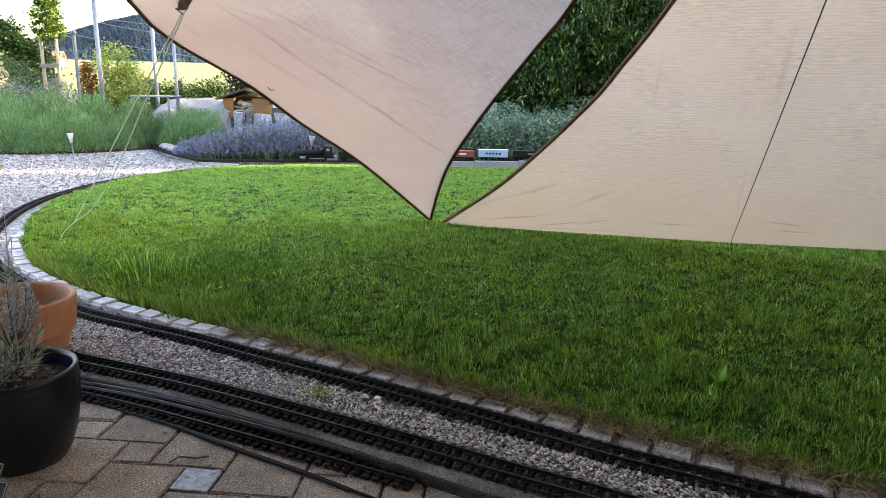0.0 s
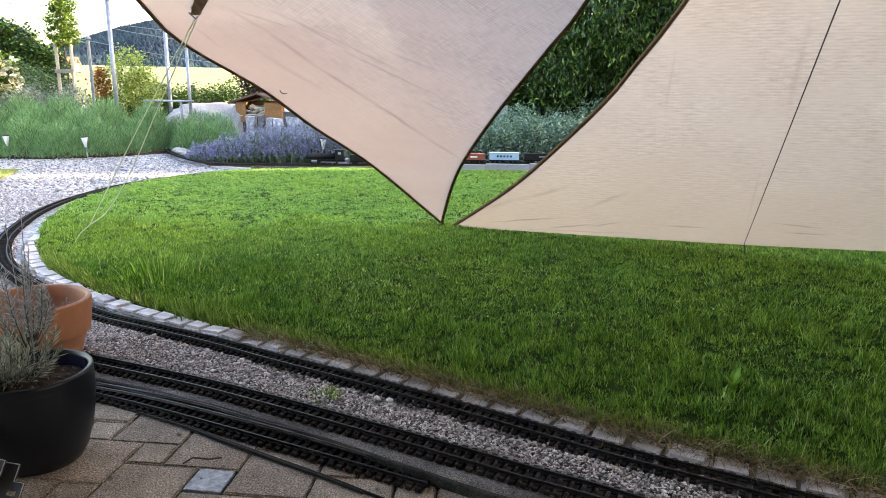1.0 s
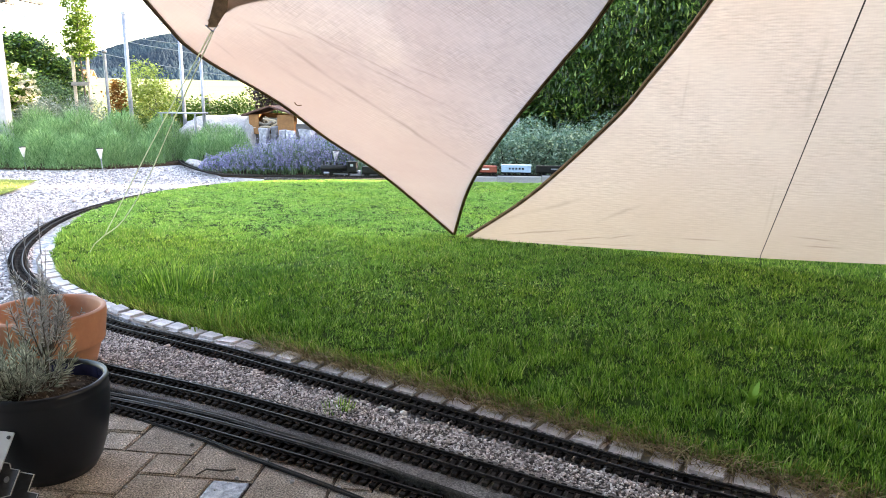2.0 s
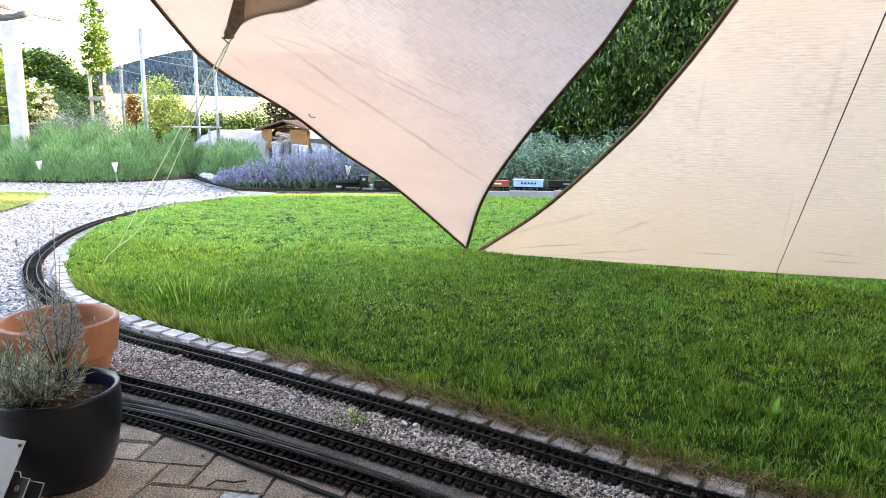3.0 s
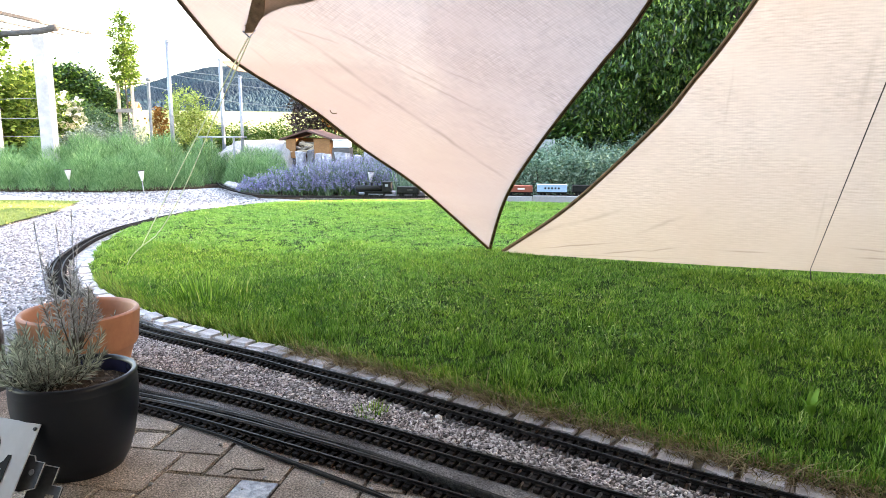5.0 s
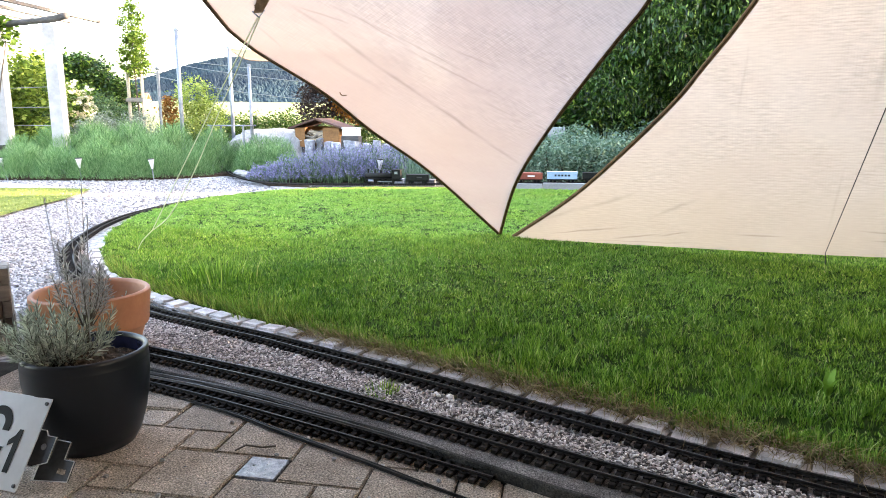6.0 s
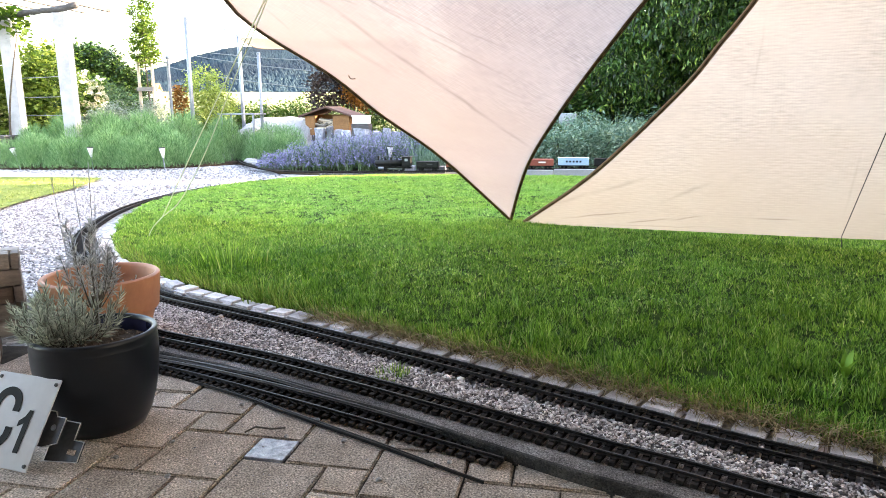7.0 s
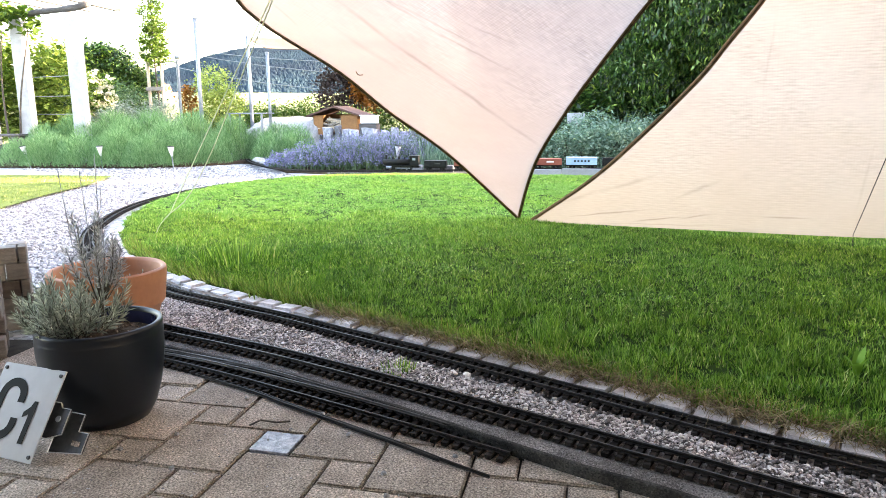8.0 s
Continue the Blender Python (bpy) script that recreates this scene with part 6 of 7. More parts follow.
M_TILE = mottled("clay_tiles", (0.4, 0.16, 0.09), (0.52, 0.24, 0.13), 0.8, 8, 0.85)
far_house(-62.5, 92, 3.2, 1.6, M_PLASTER, M_TILE, "far house with an orange tiled roof")
far_house(-70, 94, 3.5, 1.6, M_WHITE, M_TILE, "far pale farm building with a tiled roof")

for x, y in ((-11.9, 23.5), (-10.9, 23.4)):
    ob = part("grey_post", box(0.28, 0.2, 1.0, (0, 0, 0), 0.02), M_STEEL_DARK)
    ob.matrix_world = pose(x, y, ground_height(x, y))
    tagged(ob, "grey box post at the field's edge", "post", "grey posts")

for z0, z1 in ((5.8, 3.45), (7.3, 5.0), (7.6, 5.9)):
    pts = [(-54 + 5 * k, 60, z0 + (z1 - z0) * (5 * k - 15) / 15 - 0.9 + 0.004 * (5 * k - 22) ** 2) for k in range(11)]
    ob = part("power_line", tube(pts, 0.025, 5), M_STEEL)
    tagged(ob, "thin power cable strung across the field", "power line", "power lines")


def wooded_hill():
    """A ridge with far woods, conifer by conifer, as one mass."""
    def ridge(az):
        deg = math.degrees(az)
        return 12.0 + 23.0 * math.exp(-((deg + 26.5) / (7.5 if deg < -26.5 else 12.0)) ** 2) + 6.0 * math.exp(-((deg - 5) / 16.0) ** 2)
    bm = bmesh.new()
    grid = []
    for k in range(91):
        az = radians(-75 + 150 * k / 90)
        col = []
        for j in range(9):
            u = j / 8
            r = 232 + 190 * u
            z = 6.9 + ridge(az) * math.sin(u * math.pi / 2) ** 1.1 - 8.0 * u + 2.0 * noise.noise(Vector((az * 14, u * 3, 1)))
            col.append(bm.verts.new((r * math.sin(az), r * math.cos(az), z - 0.6)))
        grid.append(col)
    for a, b in zip(grid, grid[1:]):
        for j in range(8):
            bm.faces.new((a[j], a[j + 1], b[j + 1], b[j]))
    bmesh.ops.recalc_face_normals(bm, faces=bm.faces)
    hill = part("hill", bm, M_CONIFER)
    tagged(hill, "dark wooded hill beyond the field", "hill", kind="structure")
    n = 34000
    az = np.radians(RNG.uniform(-52, -8, n))
    u = RNG.uniform(0, 1, n) ** 0.8
    r = 232 + 190 * u
    top = np.array([ridge(a) for a in az])
    z = 6.9 + top * np.sin(u * np.pi / 2) ** 1.1 - 8.0 * u - 0.75
    z += np.array([2.0 * noise.noise(Vector((a * 14, b * 3, 1))) for a, b in zip(az, u)])
    h = RNG.uniform(0.8, 1.8, n)
    w = h * RNG.uniform(0.4, 0.75, n)
    seg = 5
    ang = np.arange(seg) * 2 * np.pi / seg
    base = np.stack([r * np.sin(az), r * np.cos(az), z], 1)
    verts = np.zeros((n, seg * 2 + 1, 3))
    for k in range(seg):
        jag = RNG.uniform(0.7, 1.25, n)
        verts[:, k] = base + np.stack([np.cos(ang[k]) * w * jag, np.sin(ang[k]) * w * jag, h * 0.12], 1)
        verts[:, seg + k] = base + np.stack([np.cos(ang[k]) * w * 0.62 * jag, np.sin(ang[k]) * w * 0.62 * jag, h * 0.55], 1)
    verts[:, -1] = base + np.stack([np.zeros(n), np.zeros(n), h], 1)
    faces = []
    for k in range(seg):
        j = (k + 1) % seg
        faces += [(k, j, 2 * seg)]
    f = (np.arange(n) * (2 * seg + 1))[:, None, None] + np.array(faces)[None]
    ob = array_mesh("far_woods", verts.reshape(-1, 3), f.reshape(-1, 3), M_CONIFER)
    smooth(ob)
    tagged(ob, "dark mixed woods covering the far hill", "woods", kind="stuff")


wooded_hill()


# ---- gravel stones ----
def stones(name, xy, z, size, mat, label, sub=1, long=1.0):
    """Loose stones: squashed, turned low-poly pebbles joined into one mass."""
    bm = bmesh.new()
    bmesh.ops.create_icosphere(bm, subdivisions=sub, radius=1)
    bm.verts.ensure_lookup_table()
    v0 = np.array([v.co for v in bm.verts])
    f0 = np.array([[v.index for v in f.verts] for f in bm.faces])
    bm.free()
    f0 = f0[v0[f0].mean(1)[:, 2] > -0.4]
    n = len(xy)
    s = size * RNG.lognormal(0, 0.3, n)[:, None] * RNG.uniform(0.6, 1.2, (n, 3)) * np.array([long, 1, 0.62])
    a = RNG.uniform(0, 2 * np.pi, n)
    tip = RNG.normal(0, 0.4, n)
    v = v0[None] * (1 + RNG.normal(0, 0.085, (n, len(v0), 1))) * s[:, None]
    x, zz = v[..., 0] * np.cos(tip)[:, None] - v[..., 2] * np.sin(tip)[:, None], v[..., 0] * np.sin(tip)[:, None] + v[..., 2] * np.cos(tip)[:, None]
    y = v[..., 1]
    v = np.stack([x * np.cos(a)[:, None] - y * np.sin(a)[:, None], x * np.sin(a)[:, None] + y * np.cos(a)[:, None], zz], -1)
    v += np.stack([xy[:, 0], xy[:, 1], z + RNG.uniform(-0.2, 0.5, n) * size], 1)[:, None]
    f = (np.arange(n) * len(v0))[:, None, None] + f0[None]
    ob = array_mesh(name, v.reshape(-1, 3), f.reshape(-1, 3), mat)
    return smooth(tagged(ob, label, "gravel", kind="stuff"))


def scatter(poly, n):
    p = np.array(poly)
    out = []
    while sum(map(len, out)) < n:
        q = RNG.uniform(p.min(0), p.max(0), (n, 2))
        out.append(q[inside(poly, q)])
    return np.concatenate(out)[:n]


BALLAST = [(-1.75, 2.72), (-1.3, 2.43), (-0.62, 2.14), (0.04, 1.83), (0.52, 1.62), (0.965, 1.44), (1.7, 1.15), (1.7, 0.98), (1.3, 1.13), (0.81, 1.33), (0.39, 1.50), (0.02, 1.65), (-0.42, 1.81), (-0.88, 1.95), (-1.05, 2.0), (-1.5, 2.3)]
stones("ballast_stones", scatter(BALLAST, 33000), 0.0015, 0.0030, M_PEBBLE, "loose grey and brown ballast stones between the tracks", long=1.6)
SHOULDER = [(-2.9, 4.05), (-2.3, 3.2), (-1.7, 2.69), (-1.25, 2.40), (-0.37, 2.02), (0.5, 1.62), (1.7, 1.15), (1.7, 1.22), (0.52, 1.70), (-0.37, 2.10), (-1.25, 2.49), (-1.7, 2.80), (-2.2, 3.24), (-2.62, 3.8)]
stones("ballast_stones", scatter(SHOULDER, 4500), 0.0, 0.005, M_PEBBLE, "small ballast stones along the loop track")
stones("ballast_stones", scatter([(x, y + 0.10) for x, y in M_PTS[:12]] + [(x, y + 0.05) for x, y in M_PTS[11::-1]], 260), 0.034, 0.004, M_PEBBLE, "scattered small stones on the track bed")
NEAR_PATH = [(-1.4, 2.2), (-1.75, 2.74), (-2.25, 3.2), (-2.7, 3.75), (-3.15, 4.6), (-3.35, 5.5), (-5.0, 6.0), (-4.5, 5.0), (-4.0, 4.3), (-3.2, 2.6), (-1.9, 2.0)]
stones("path_gravel", scatter(NEAR_PATH, 15000), -0.009, 0.0068, M_PATH_PEBBLE, "pale grey path gravel beside the loop track")
FAR_PATH = [(-3.35, 5.5), (-3.38, 6.2), (-3.0, 6.9), (-2.6, 7.3), (-2.9, 7.6), (-3.6, 8.1), (-4.4, 9.2), (-5.0, 8.7), (-5.7, 8.25), (-7.5, 8.0), (-5.0, 7.1), (-4.6, 6.1), (-5.0, 6.0)]
stones("path_gravel", scatter(FAR_PATH, 5500), -0.009, 0.0115, M_PATH_PEBBLE, "pale grey path gravel before the planting beds")


# ---- lawn grass ----
def grass(name, xy, per, length, width, mat, label, lean=0.4, radius=0.013, lift=None, seg=2, uneven=1.0):
    """Grass in small tufts: blades stand in the middle of each and lean out at its edge."""
    mid = np.array([noise.noise(Vector((x * 8, y * 11, 4))) for x, y in xy])
    keep = RNG.uniform(0, 1, len(xy)) < 0.98 + 0.85 * uneven * mid
    xy, mid = xy[keep], mid[keep]
    big = np.array([noise.noise(Vector((x * 2.0, y * 2.0, 0))) for x, y in xy])
    n = len(xy)
    high = length * np.clip(1 + uneven * (0.7 * big + 0.9 * mid), 0.35, 2.0) * RNG.lognormal(0, 0.24 * uneven, n)
    tip = RNG.uniform(0, 2 * np.pi, n)
    high, tip, xy = np.repeat(high, per), np.repeat(tip, per), np.repeat(xy, per, 0)
    n = len(xy)
    az, q = RNG.uniform(0, 2 * np.pi, n), np.sqrt(RNG.uniform(0, 1, n))
    xy = xy + np.stack([np.cos(az), np.sin(az)], 1) * (q * radius)[:, None]
    z = lawn_height(xy[:, 0], xy[:, 1]) - 0.012 if lift is None else np.full(n, lift)
    way = np.arctan2(np.sin(az) + 0.7 * np.sin(tip), np.cos(az) + 0.7 * np.cos(tip)) + RNG.normal(0, 0.5, n)
    v, f = blades(np.stack([xy[:, 0], xy[:, 1], z], 1), high * RNG.uniform(0.5, 1.12, n) * (1.05 - 0.25 * q), width * RNG.uniform(0.7, 1.3, n), lean * (0.35 + q), 0.2, seg, way)
    ob = array_mesh(name, v, f, mat)
    return tagged(ob, label, "grass", kind="stuff")


def lawn_points(y0, y1, density, x1=4.0):
    """Places on the lawn between two lines that wander across it."""
    x0 = -3.2
    n = int(density * (x1 - x0) * (y1 - y0 + 1.7))
    q = np.stack([RNG.uniform(x0, x1, n), RNG.uniform(y0 - 0.4, y1 + 1.3, n)], 1)
    drift = np.array([0.7 * noise.noise(Vector((x * 2.5, y * 2.5, 11))) for x, y in q]) + RNG.normal(0, 0.08, n)
    drift -= 0.5 * np.clip(q[:, 0] + 0.3, 0, 1.8) * np.clip((q[:, 1] - 3.2) / 0.5, 0, 1)
    q = q[(q[:, 1] + drift > y0) & (q[:, 1] + drift < y1)]
    return q[inside(LAWN, q)]


grass("lawn_grass", lawn_points(0.4, 2.5, 3300, 2.5), 11, 0.031, 0.0034, M_GRASS, "dense green lawn grass, a little overgrown", lean=0.42, radius=0.014, uneven=0.9)
grass("lawn_grass", lawn_points(2.5, 4.2, 2500, 3.3), 10, 0.026, 0.0044, M_GRASS, "dense green lawn grass, a little overgrown", lean=0.6, radius=0.02, seg=1, uneven=0.35)
grass("lawn_grass", lawn_points(3.3, 4.4, 600, 1.2), 9, 0.024, 0.006, M_GRASS_SHORT_LIT, "short grass, coloured brighter for skylight, scattered through the lawn", lean=0.7, radius=0.02, seg=1, uneven=0.8)
grass("lawn_grass", lawn_points(4.2, 8.2, 1500, 1.7), 10, 0.02, 0.0092, M_GRASS_SHORT_LIT, "dense short green lawn grass, coloured brighter for the open sky", lean=1.0, radius=0.028, seg=1, uneven=0.25)
LONG = [(-1.86, 3.13), (-1.5, 2.86), (-1.2, 2.68), (-0.84, 2.5), (-0.5, 2.38), (-0.5, 2.75), (-0.62, 3.3), (-0.95, 3.42), (-1.3, 3.3), (-1.6, 3.22)]
grass("long_grass", scatter(LONG, 900), 13, 0.031, 0.0042, M_GRASS_LUSH, "longer lush grass at the lawn's edge", lean=0.75, radius=0.022, uneven=0.6)
p = lawn_points(0.6, 7.6, 500, 6.5)
grass("lawn_grass", p[((p[:, 0] > 2.5) & (p[:, 1] < 2.6)) | (p[:, 0] > 3.1) | ((p[:, 0] > 1.7) & (p[:, 1] > 4.2))], 6, 0.036, 0.011, M_GRASS, "coarser lawn grass beside the terrace", radius=0.03, seg=1)
grass("side_lawn_grass", scatter(PATCH, 3000), 6, 0.024, 0.009, M_GRASS_SIDE, "short grass of the small lawn beyond the path", radius=0.04, lift=0.005, seg=1, uneven=0.5)


def lawn_fringe():
    """Long untrimmed and dry blades that lean out over the cobbles."""
    line = spline([(x, y) for x, y in LAWN[:16]], 0.004)
    d = np.gradient(line, axis=0)
    d /= np.linalg.norm(d, axis=1)[:, None]
    out = np.stack([d[:, 1], -d[:, 0]], 1)
    n = 4200
    k = RNG.integers(0, len(line), n)
    xy = line[k] - out[k] * RNG.uniform(0.004, 0.08, n)[:, None]
    az = np.arctan2(out[k, 1], out[k, 0]) + RNG.normal(0, 0.8, n)
    z = np.full(n, 0.004)
    v, f = blades(np.stack([xy[:, 0], xy[:, 1], z], 1), RNG.uniform(0.03, 0.08, n), RNG.uniform(0.002, 0.0035, n), 0.75, 0.35, 3, az)
    ob = array_mesh("edge_grass", v, f, M_GRASS_DRY)
    tagged(ob, "straggling part-dry grass along the cobble edge", "grass", kind="stuff")
    v, f = blades(np.stack([xy[:, 0], xy[:, 1], z], 1), RNG.uniform(0.04, 0.08, n), RNG.uniform(0.0025, 0.004, n), 0.5, 0.35, 3, az)
    ob = array_mesh("edge_grass", v, f, M_GRASS)
    tagged(ob, "straggling long grass along the cobble edge", "grass", kind="stuff")


lawn_fringe()


def straw():
    """Dead grass lying flat over the soil at the lawn's edge."""
    line = spline([(x, y) for x, y in LAWN[5:16]], 0.004)
    d = np.gradient(line, axis=0)
    d /= np.linalg.norm(d, axis=1)[:, None]
    out = np.stack([d[:, 1], -d[:, 0]], 1)
    n = 5600
    k = RNG.integers(0, len(line), n)
    xy = line[k] - out[k] * RNG.uniform(-0.036, 0.05, n)[:, None]
    az = np.arctan2(out[k, 1], out[k, 0]) + RNG.normal(0, 1.3, n)
    v, f = blades(np.stack([xy[:, 0], xy[:, 1], np.full(n, 0.008)], 1), RNG.uniform(0.04, 0.11, n), RNG.uniform(0.002, 0.0035, n), 1.35, 0.2, 3, az)
    ob = array_mesh("dead_grass", v, f, M_STRAW)
    tagged(ob, "brown dead grass lying along the lawn's edge", "dead grass", kind="stuff")


M_STRAW = leafy("straw", [(0.0, (0.09, 0.062, 0.038)), (0.5, (0.28, 0.205, 0.115)), (1.0, (0.52, 0.43, 0.27))], 0.7, 0.2)
straw()


def tuft(x, y, r, h, n, mat, label, width=0.005):
    a, q = RNG.uniform(0, 2 * np.pi, n), np.sqrt(RNG.uniform(0, 1, n))
    xy = np.stack([x + np.cos(a) * q * r, y + np.sin(a) * q * r], 1)
    z = lawn_height(xy[:, 0], xy[:, 1]) - 0.012
    v, f = blades(np.stack([xy[:, 0], xy[:, 1], z], 1), RNG.uniform(0.6, 1.1, n) * h, np.full(n, width), 0.35, 0.25, 3, a)
    ob = array_mesh("grass_tuft", v, f, mat)
    tagged(ob, label, "grass tuft", "grass tufts")


tuft(-0.82, 2.5, 0.1, 0.095, 80, M_VINE, "taller yellow-green grass tuft at the lawn's edge")
tuft(-0.7, 2.44, 0.08, 0.08, 60, M_VINE, "taller yellow-green grass tuft at the lawn's edge")
tuft(-1.25, 3.0, 0.2, 0.11, 200, M_GRASS, "tall dark green grass tuft")
tuft(-0.10, 1.82, 0.05, 0.03, 60, M_GRASS, "small weed growing in the ballast", 0.004)


M_WEED = leafy("weed_leaf", [(0.0, (0.13, 0.28, 0.04)), (1.0, (0.2, 0.37, 0.07))], 0.5, 0.35)


def broad_weed():
    root = empty("lawn_weed", pose(1.14, 1.96, 0.03), "broad-leaved bright green weed in the lawn", "weed")
    for k, (a, l, tilt) in enumerate(((20, 0.085, 10), (80, 0.07, 22), (165, 0.06, 26), (250, 0.055, 30), (310, 0.065, 20))):
        bm = bmesh.new()
        rows = []
        for j in range(7):
            u = j / 6
            w = 0.0125 * math.sin(math.pi * min(1, u * 0.92 + 0.08)) ** 0.8
            b = radians(tilt) * (0.3 + u)
            c = Vector((l * u * math.sin(b), 0, l * u * math.cos(b)))
            rows.append([bm.verts.new(c + Vector((0, -w, 0.004))), bm.verts.new(c), bm.verts.new(c + Vector((0, w, 0.004)))])
        for r, s in zip(rows, rows[1:]):
            for q in range(2):
                bm.faces.new((r[q], r[q + 1], s[q + 1], s[q]))
        ob = smooth(part("leaf", bm, M_WEED, root))
        ob.matrix_basis = pose(0, 0, 0, 0, 0, a)


broad_weed()


def clover():
    """Patches of small clover leaves low in the lawn."""
    pts = []
    for x, y, r, n in ((-0.2, 2.9, 0.8, 420), (0.35, 3.1, 0.6, 240), (0.7, 2.6, 0.6, 180), (-0.5, 3.4, 0.7, 200), (1.3, 2.7, 0.7, 160)):
        a, q = RNG.uniform(0, 2 * np.pi, n), np.abs(RNG.normal(0, 0.5, n))
        pts.append(np.stack([x + np.cos(a) * q * r, y + np.sin(a) * q * r * 0.7], 1))
    xy = np.concatenate(pts)
    z = lawn_height(xy[:, 0], xy[:, 1]) + RNG.uniform(0.012, 0.034, len(xy))
    v, f = leaf_cards(np.stack([xy[:, 0], xy[:, 1], z], 1), 0.011, 1.1, 0.0, 0.8)
    ob = array_mesh("clover", v, f, M_GRASS)
    tagged(ob, "small clover leaves in the lawn", "clover", kind="stuff")


clover()


# ---- cobble edging ----
M_EDGE_SOIL = mottled("edge_soil", (0.13, 0.105, 0.085), (0.26, 0.22, 0.185), 20, 120, 0.95, 0.9, 0.006)


def cobble_edge():
    root = empty("cobble_edging", Matrix.Identity(4), "row of grey granite cobbles edging the lawn", "edging", kind="structure")
    meshes = []
    for k in range(6):
        bm = box(0.106, 0.082, 0.05, (0, 0, -0.042))
        bmesh.ops.bevel(bm, geom=[e for e in bm.edges if e.verts[0].co.z > 0 or e.verts[1].co.z > 0], offset=0.011, segments=2, affect="EDGES")
        for v in bm.verts:
            v.co += 0.006 * Vector((noise.noise(v.co * 30 + Vector((k * 9, 0, 0))), noise.noise(v.co * 30 + Vector((0, k * 9, 0))), noise.noise(v.co * 30 + Vector((0, 0, k * 9)))))
        me = bpy.data.meshes.new("cobble")
        bm.to_mesh(me)
        bm.free()
        me.materials.append(M_COBBLE)
        meshes.append(me)
    line = spline([(-2.45, 3.82), (-2.31, 3.56)] + LAWN[:15], 0.104)
    strip = bmesh.new()
    fine = spline([(-2.45, 3.82), (-2.31, 3.56)] + LAWN[:15], 0.05)
    fd = np.gradient(fine, axis=0)
    fd /= np.linalg.norm(fd, axis=1)[:, None]
    rows = [[strip.verts.new((p[0] + q[1] * a, p[1] - q[0] * a, 0.0015 + 0.004 * noise.noise(Vector((p[0] * 20, p[1] * 20, a * 50))))) for a in (-0.03, 0.036, 0.085)] for p, q in zip(fine, fd)]
    for r, s in zip(rows, rows[1:]):
        for j in range(2):
            strip.faces.new((r[j], r[j + 1], s[j + 1], s[j]))
    part("joint_soil", strip, M_EDGE_SOIL, root, "sandy brown soil between the cobbles")
    d = np.gradient(line, axis=0)
    d /= np.linalg.norm(d, axis=1)[:, None]
    for k, p in enumerate(line):
        ob = new("cobble", meshes[random.randrange(6)])
        ob.parent = root
        out = np.array([d[k, 1], -d[k, 0]])
        c = p + out * 0.036
        ob.matrix_basis = pose(c[0], c[1], 0.006 + random.uniform(-0.005, 0.005), random.uniform(-3, 3), random.uniform(-3, 3), math.degrees(math.atan2(d[k, 1], d[k, 0])) + random.uniform(-5, 5)) @ Matrix.Diagonal((random.uniform(0.9, 1.02), random.uniform(0.85, 1.08), 1, 1))


cobble_edge()


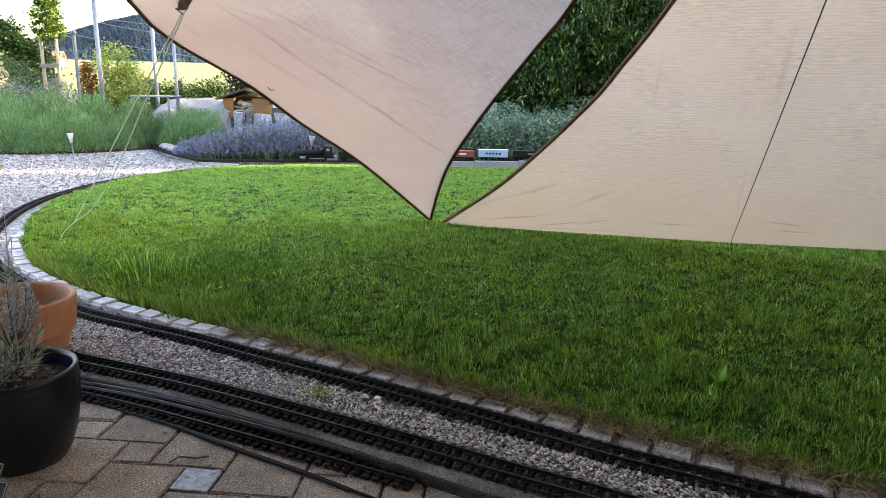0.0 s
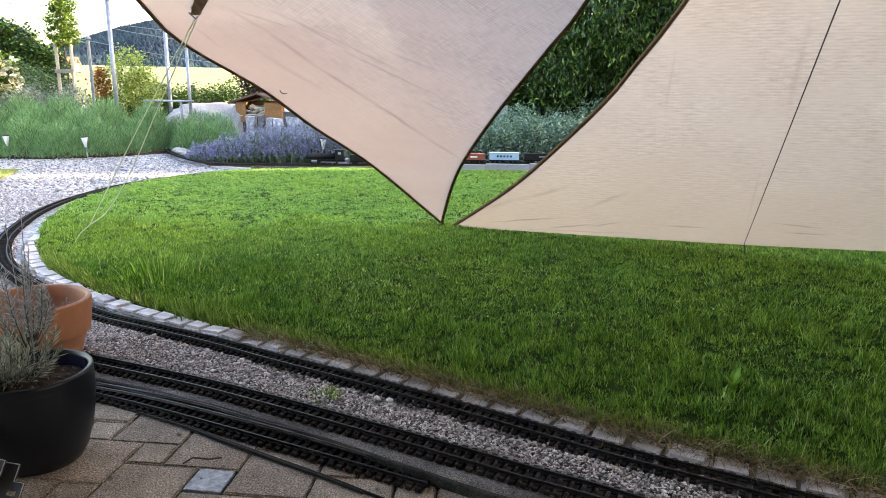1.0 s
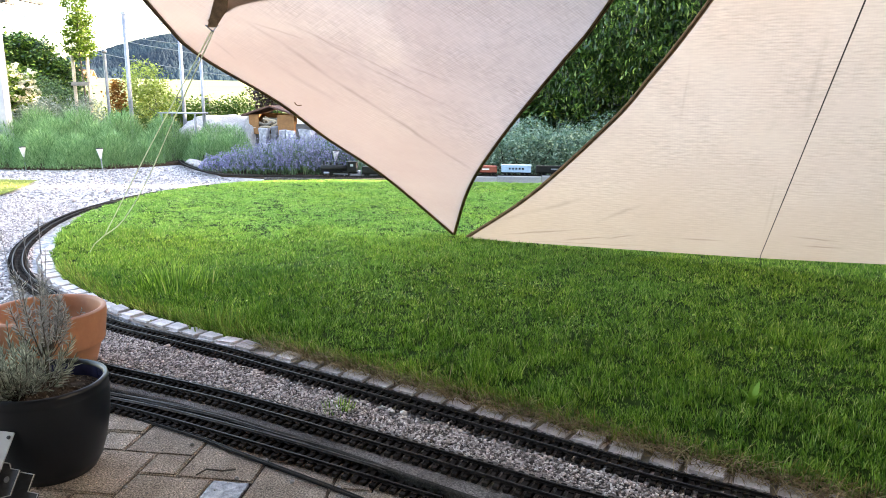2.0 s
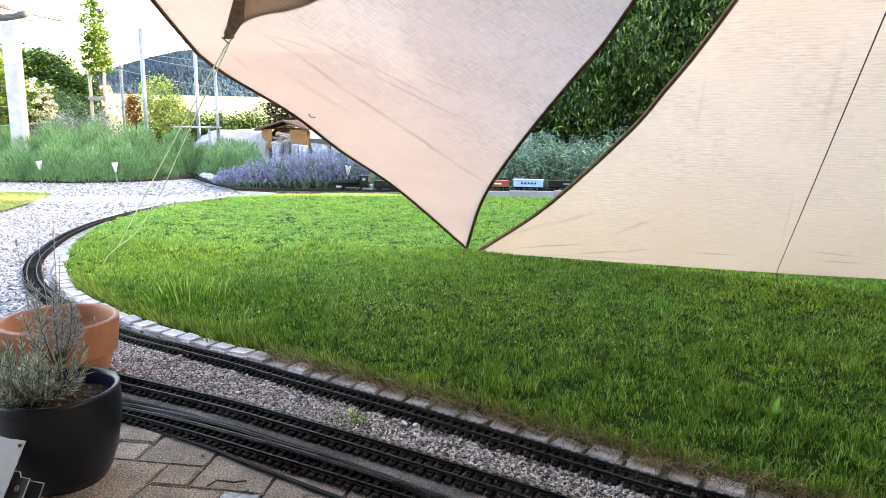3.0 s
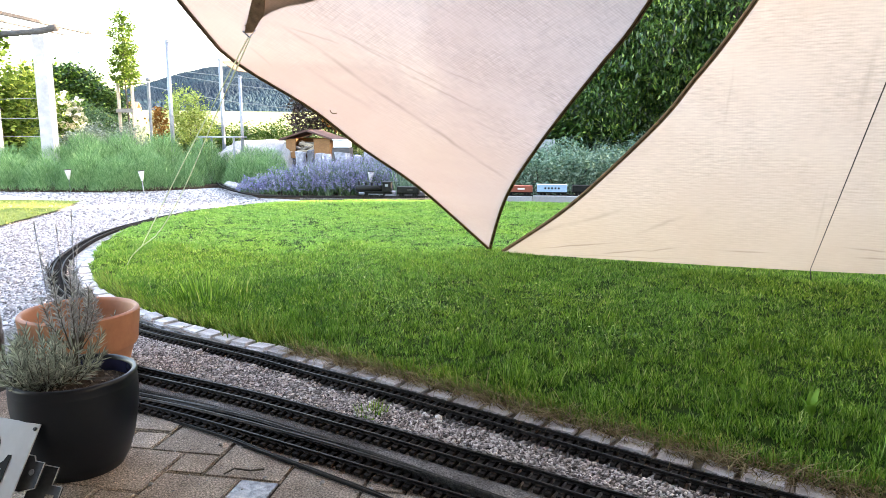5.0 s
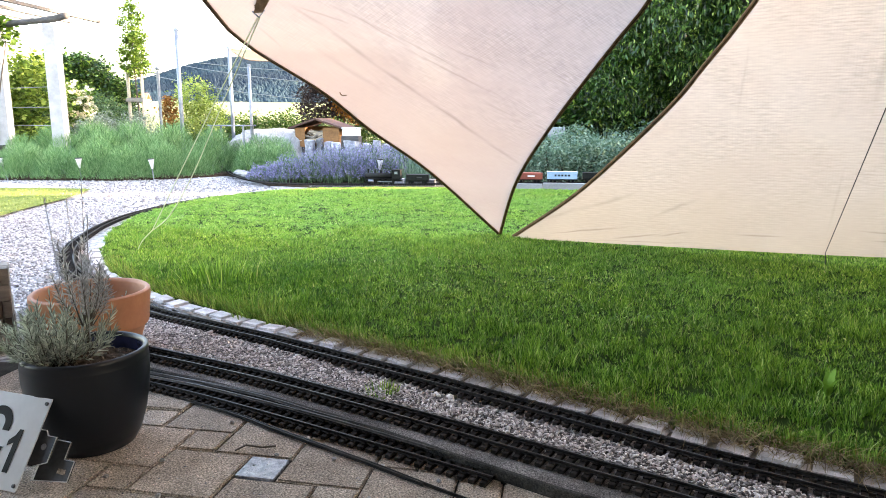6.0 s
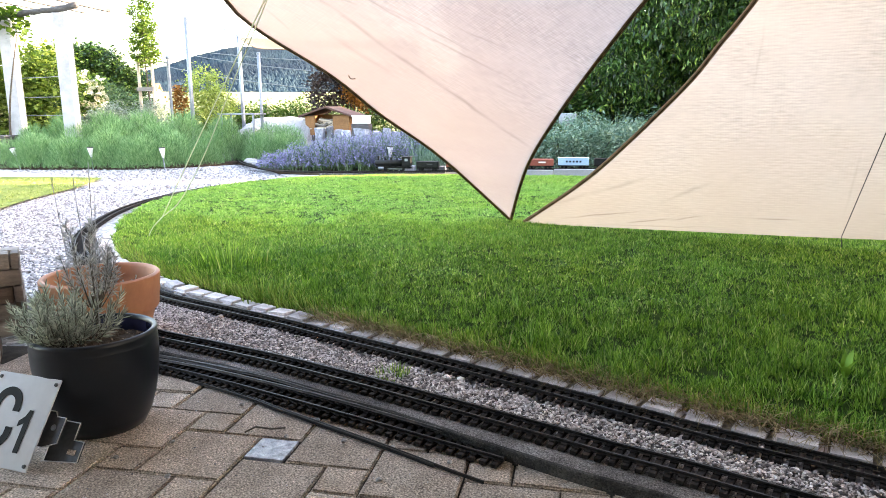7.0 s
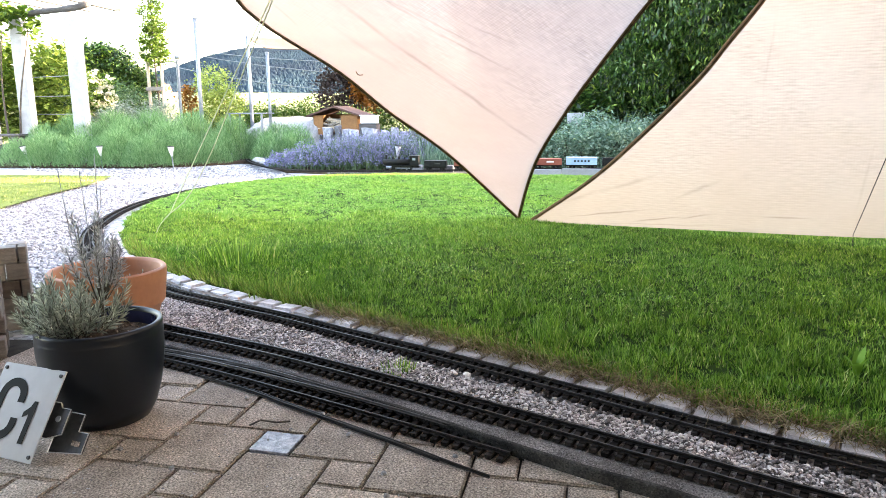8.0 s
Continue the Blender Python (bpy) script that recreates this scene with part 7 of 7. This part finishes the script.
# ---- paving ----
def paving():
    """Large and small square pavers in a pinwheel bond of 10 cm modules."""
    root = empty("pavement", Matrix.Identity(4), "terrace of grey-brown concrete pavers in pinwheel bond", "paving", kind="structure")
    bm = bmesh.new()
    bm.faces.new([bm.verts.new(p) for p in ((-2.2, -1.5, -0.008), (4.6, -1.5, -0.008), (4.6, -0.25, -0.008), (1.2, 1.1, -0.008), (-0.98, 1.93, -0.008), (-1.45, 1.85, -0.008))])
    part("joint_bed", bm, M_JOINT, root, "dark sandy joints")
    kinds = {}
    for n in (1, 2):
        for k in range(4):
            s = 0.1 * n - 0.0045
            b = box(s, s, 0.03, (0, 0, -0.03))
            bmesh.ops.bevel(b, geom=[e for e in b.edges if e.verts[0].co.z > -0.01 and e.verts[1].co.z > -0.01], offset=0.004, segments=2, affect="EDGES")
            for v in b.verts:
                v.co.x += 0.0016 * noise.noise(v.co * 25 + Vector((k * 7, 0, 0)))
                v.co.y += 0.0016 * noise.noise(v.co * 25 + Vector((0, k * 7, 0)))
            me = bpy.data.meshes.new("paver")
            b.to_mesh(me)
            b.free()
            me.materials.append(M_PAVER)
            kinds[n, k] = me

    def lay(i, j, n):
        x, y = 0.1 * (i - 6 + n / 2), 1.1 + 0.1 * (j + n / 2)
        limit = 1.93 - 0.385 * (x + 0.9)
        if y > limit + 0.02 or y < -1.4 or x < -1.75 or x > 3.0 or (x < -1.2 and y > 1.75):
            return
        if (i, j, n) == (3, 2, 1):
            b = box(0.092, 0.092, 0.03, (0, 0, -0.03), 0.003)
            ob = part("pale_stone", b, M_GLASS_PAVER, root, "pale smooth inlaid stone")
        else:
            ob = new("paver", kinds[n, random.randrange(4)])
            ob.parent = root
        ob.matrix_basis = pose(x, y, random.uniform(-0.002, 0.001), random.uniform(-0.5, 0.5), random.uniform(-0.5, 0.5), random.choice((0, 90, 180, 270)) + random.uniform(-0.4, 0.4))

    for a in range(-22, 23):
        for b in range(-22, 23):
            i, j = 1 + 2 * a + b, 1 - a + 2 * b
            lay(i, j, 2)
            lay(i + 2, j + 1, 1)


paving()


def litter():
    """Small pebbles, a twig and crumbs on the paving."""
    spots = [(-0.49, 1.33), (-0.24, 1.405), (-0.43, 1.55), (-0.2, 1.5), (0.02, 1.40), (-0.57, 1.24), (-0.41, 1.19), (0.03, 1.26), (0.16, 1.36), (0.27, 1.41), (0.42, 1.36), (-0.1, 1.41), (0.06, 1.18), (-0.3, 1.04)]
    for k, (x, y) in enumerate(spots):
        boulder("pebble", (x, y, 0.003), (0.006, 0.005, 0.0045), 40 + k, "small pale pebble lying on the paving", M_ROCK, random.uniform(0, 180))
    t = part("twig", tube([(-0.345, 1.405, 0.004), (-0.33, 1.43, 0.007), (-0.29, 1.432, 0.004), (-0.26, 1.445, 0.004)], 0.0022, 6), M_BARK)
    tagged(t, "small dark curved twig on the paving", "twig")
    q = scatter([(-0.75, 1.62), (-0.4, 1.5), (0.3, 1.25), (0.8, 1.1), (0.8, 1.0), (-0.8, 1.0)], 260)
    stones("paving_grit", q, 0.001, 0.0018, M_PATH_PEBBLE, "fine grit scattered on the paving")


litter()
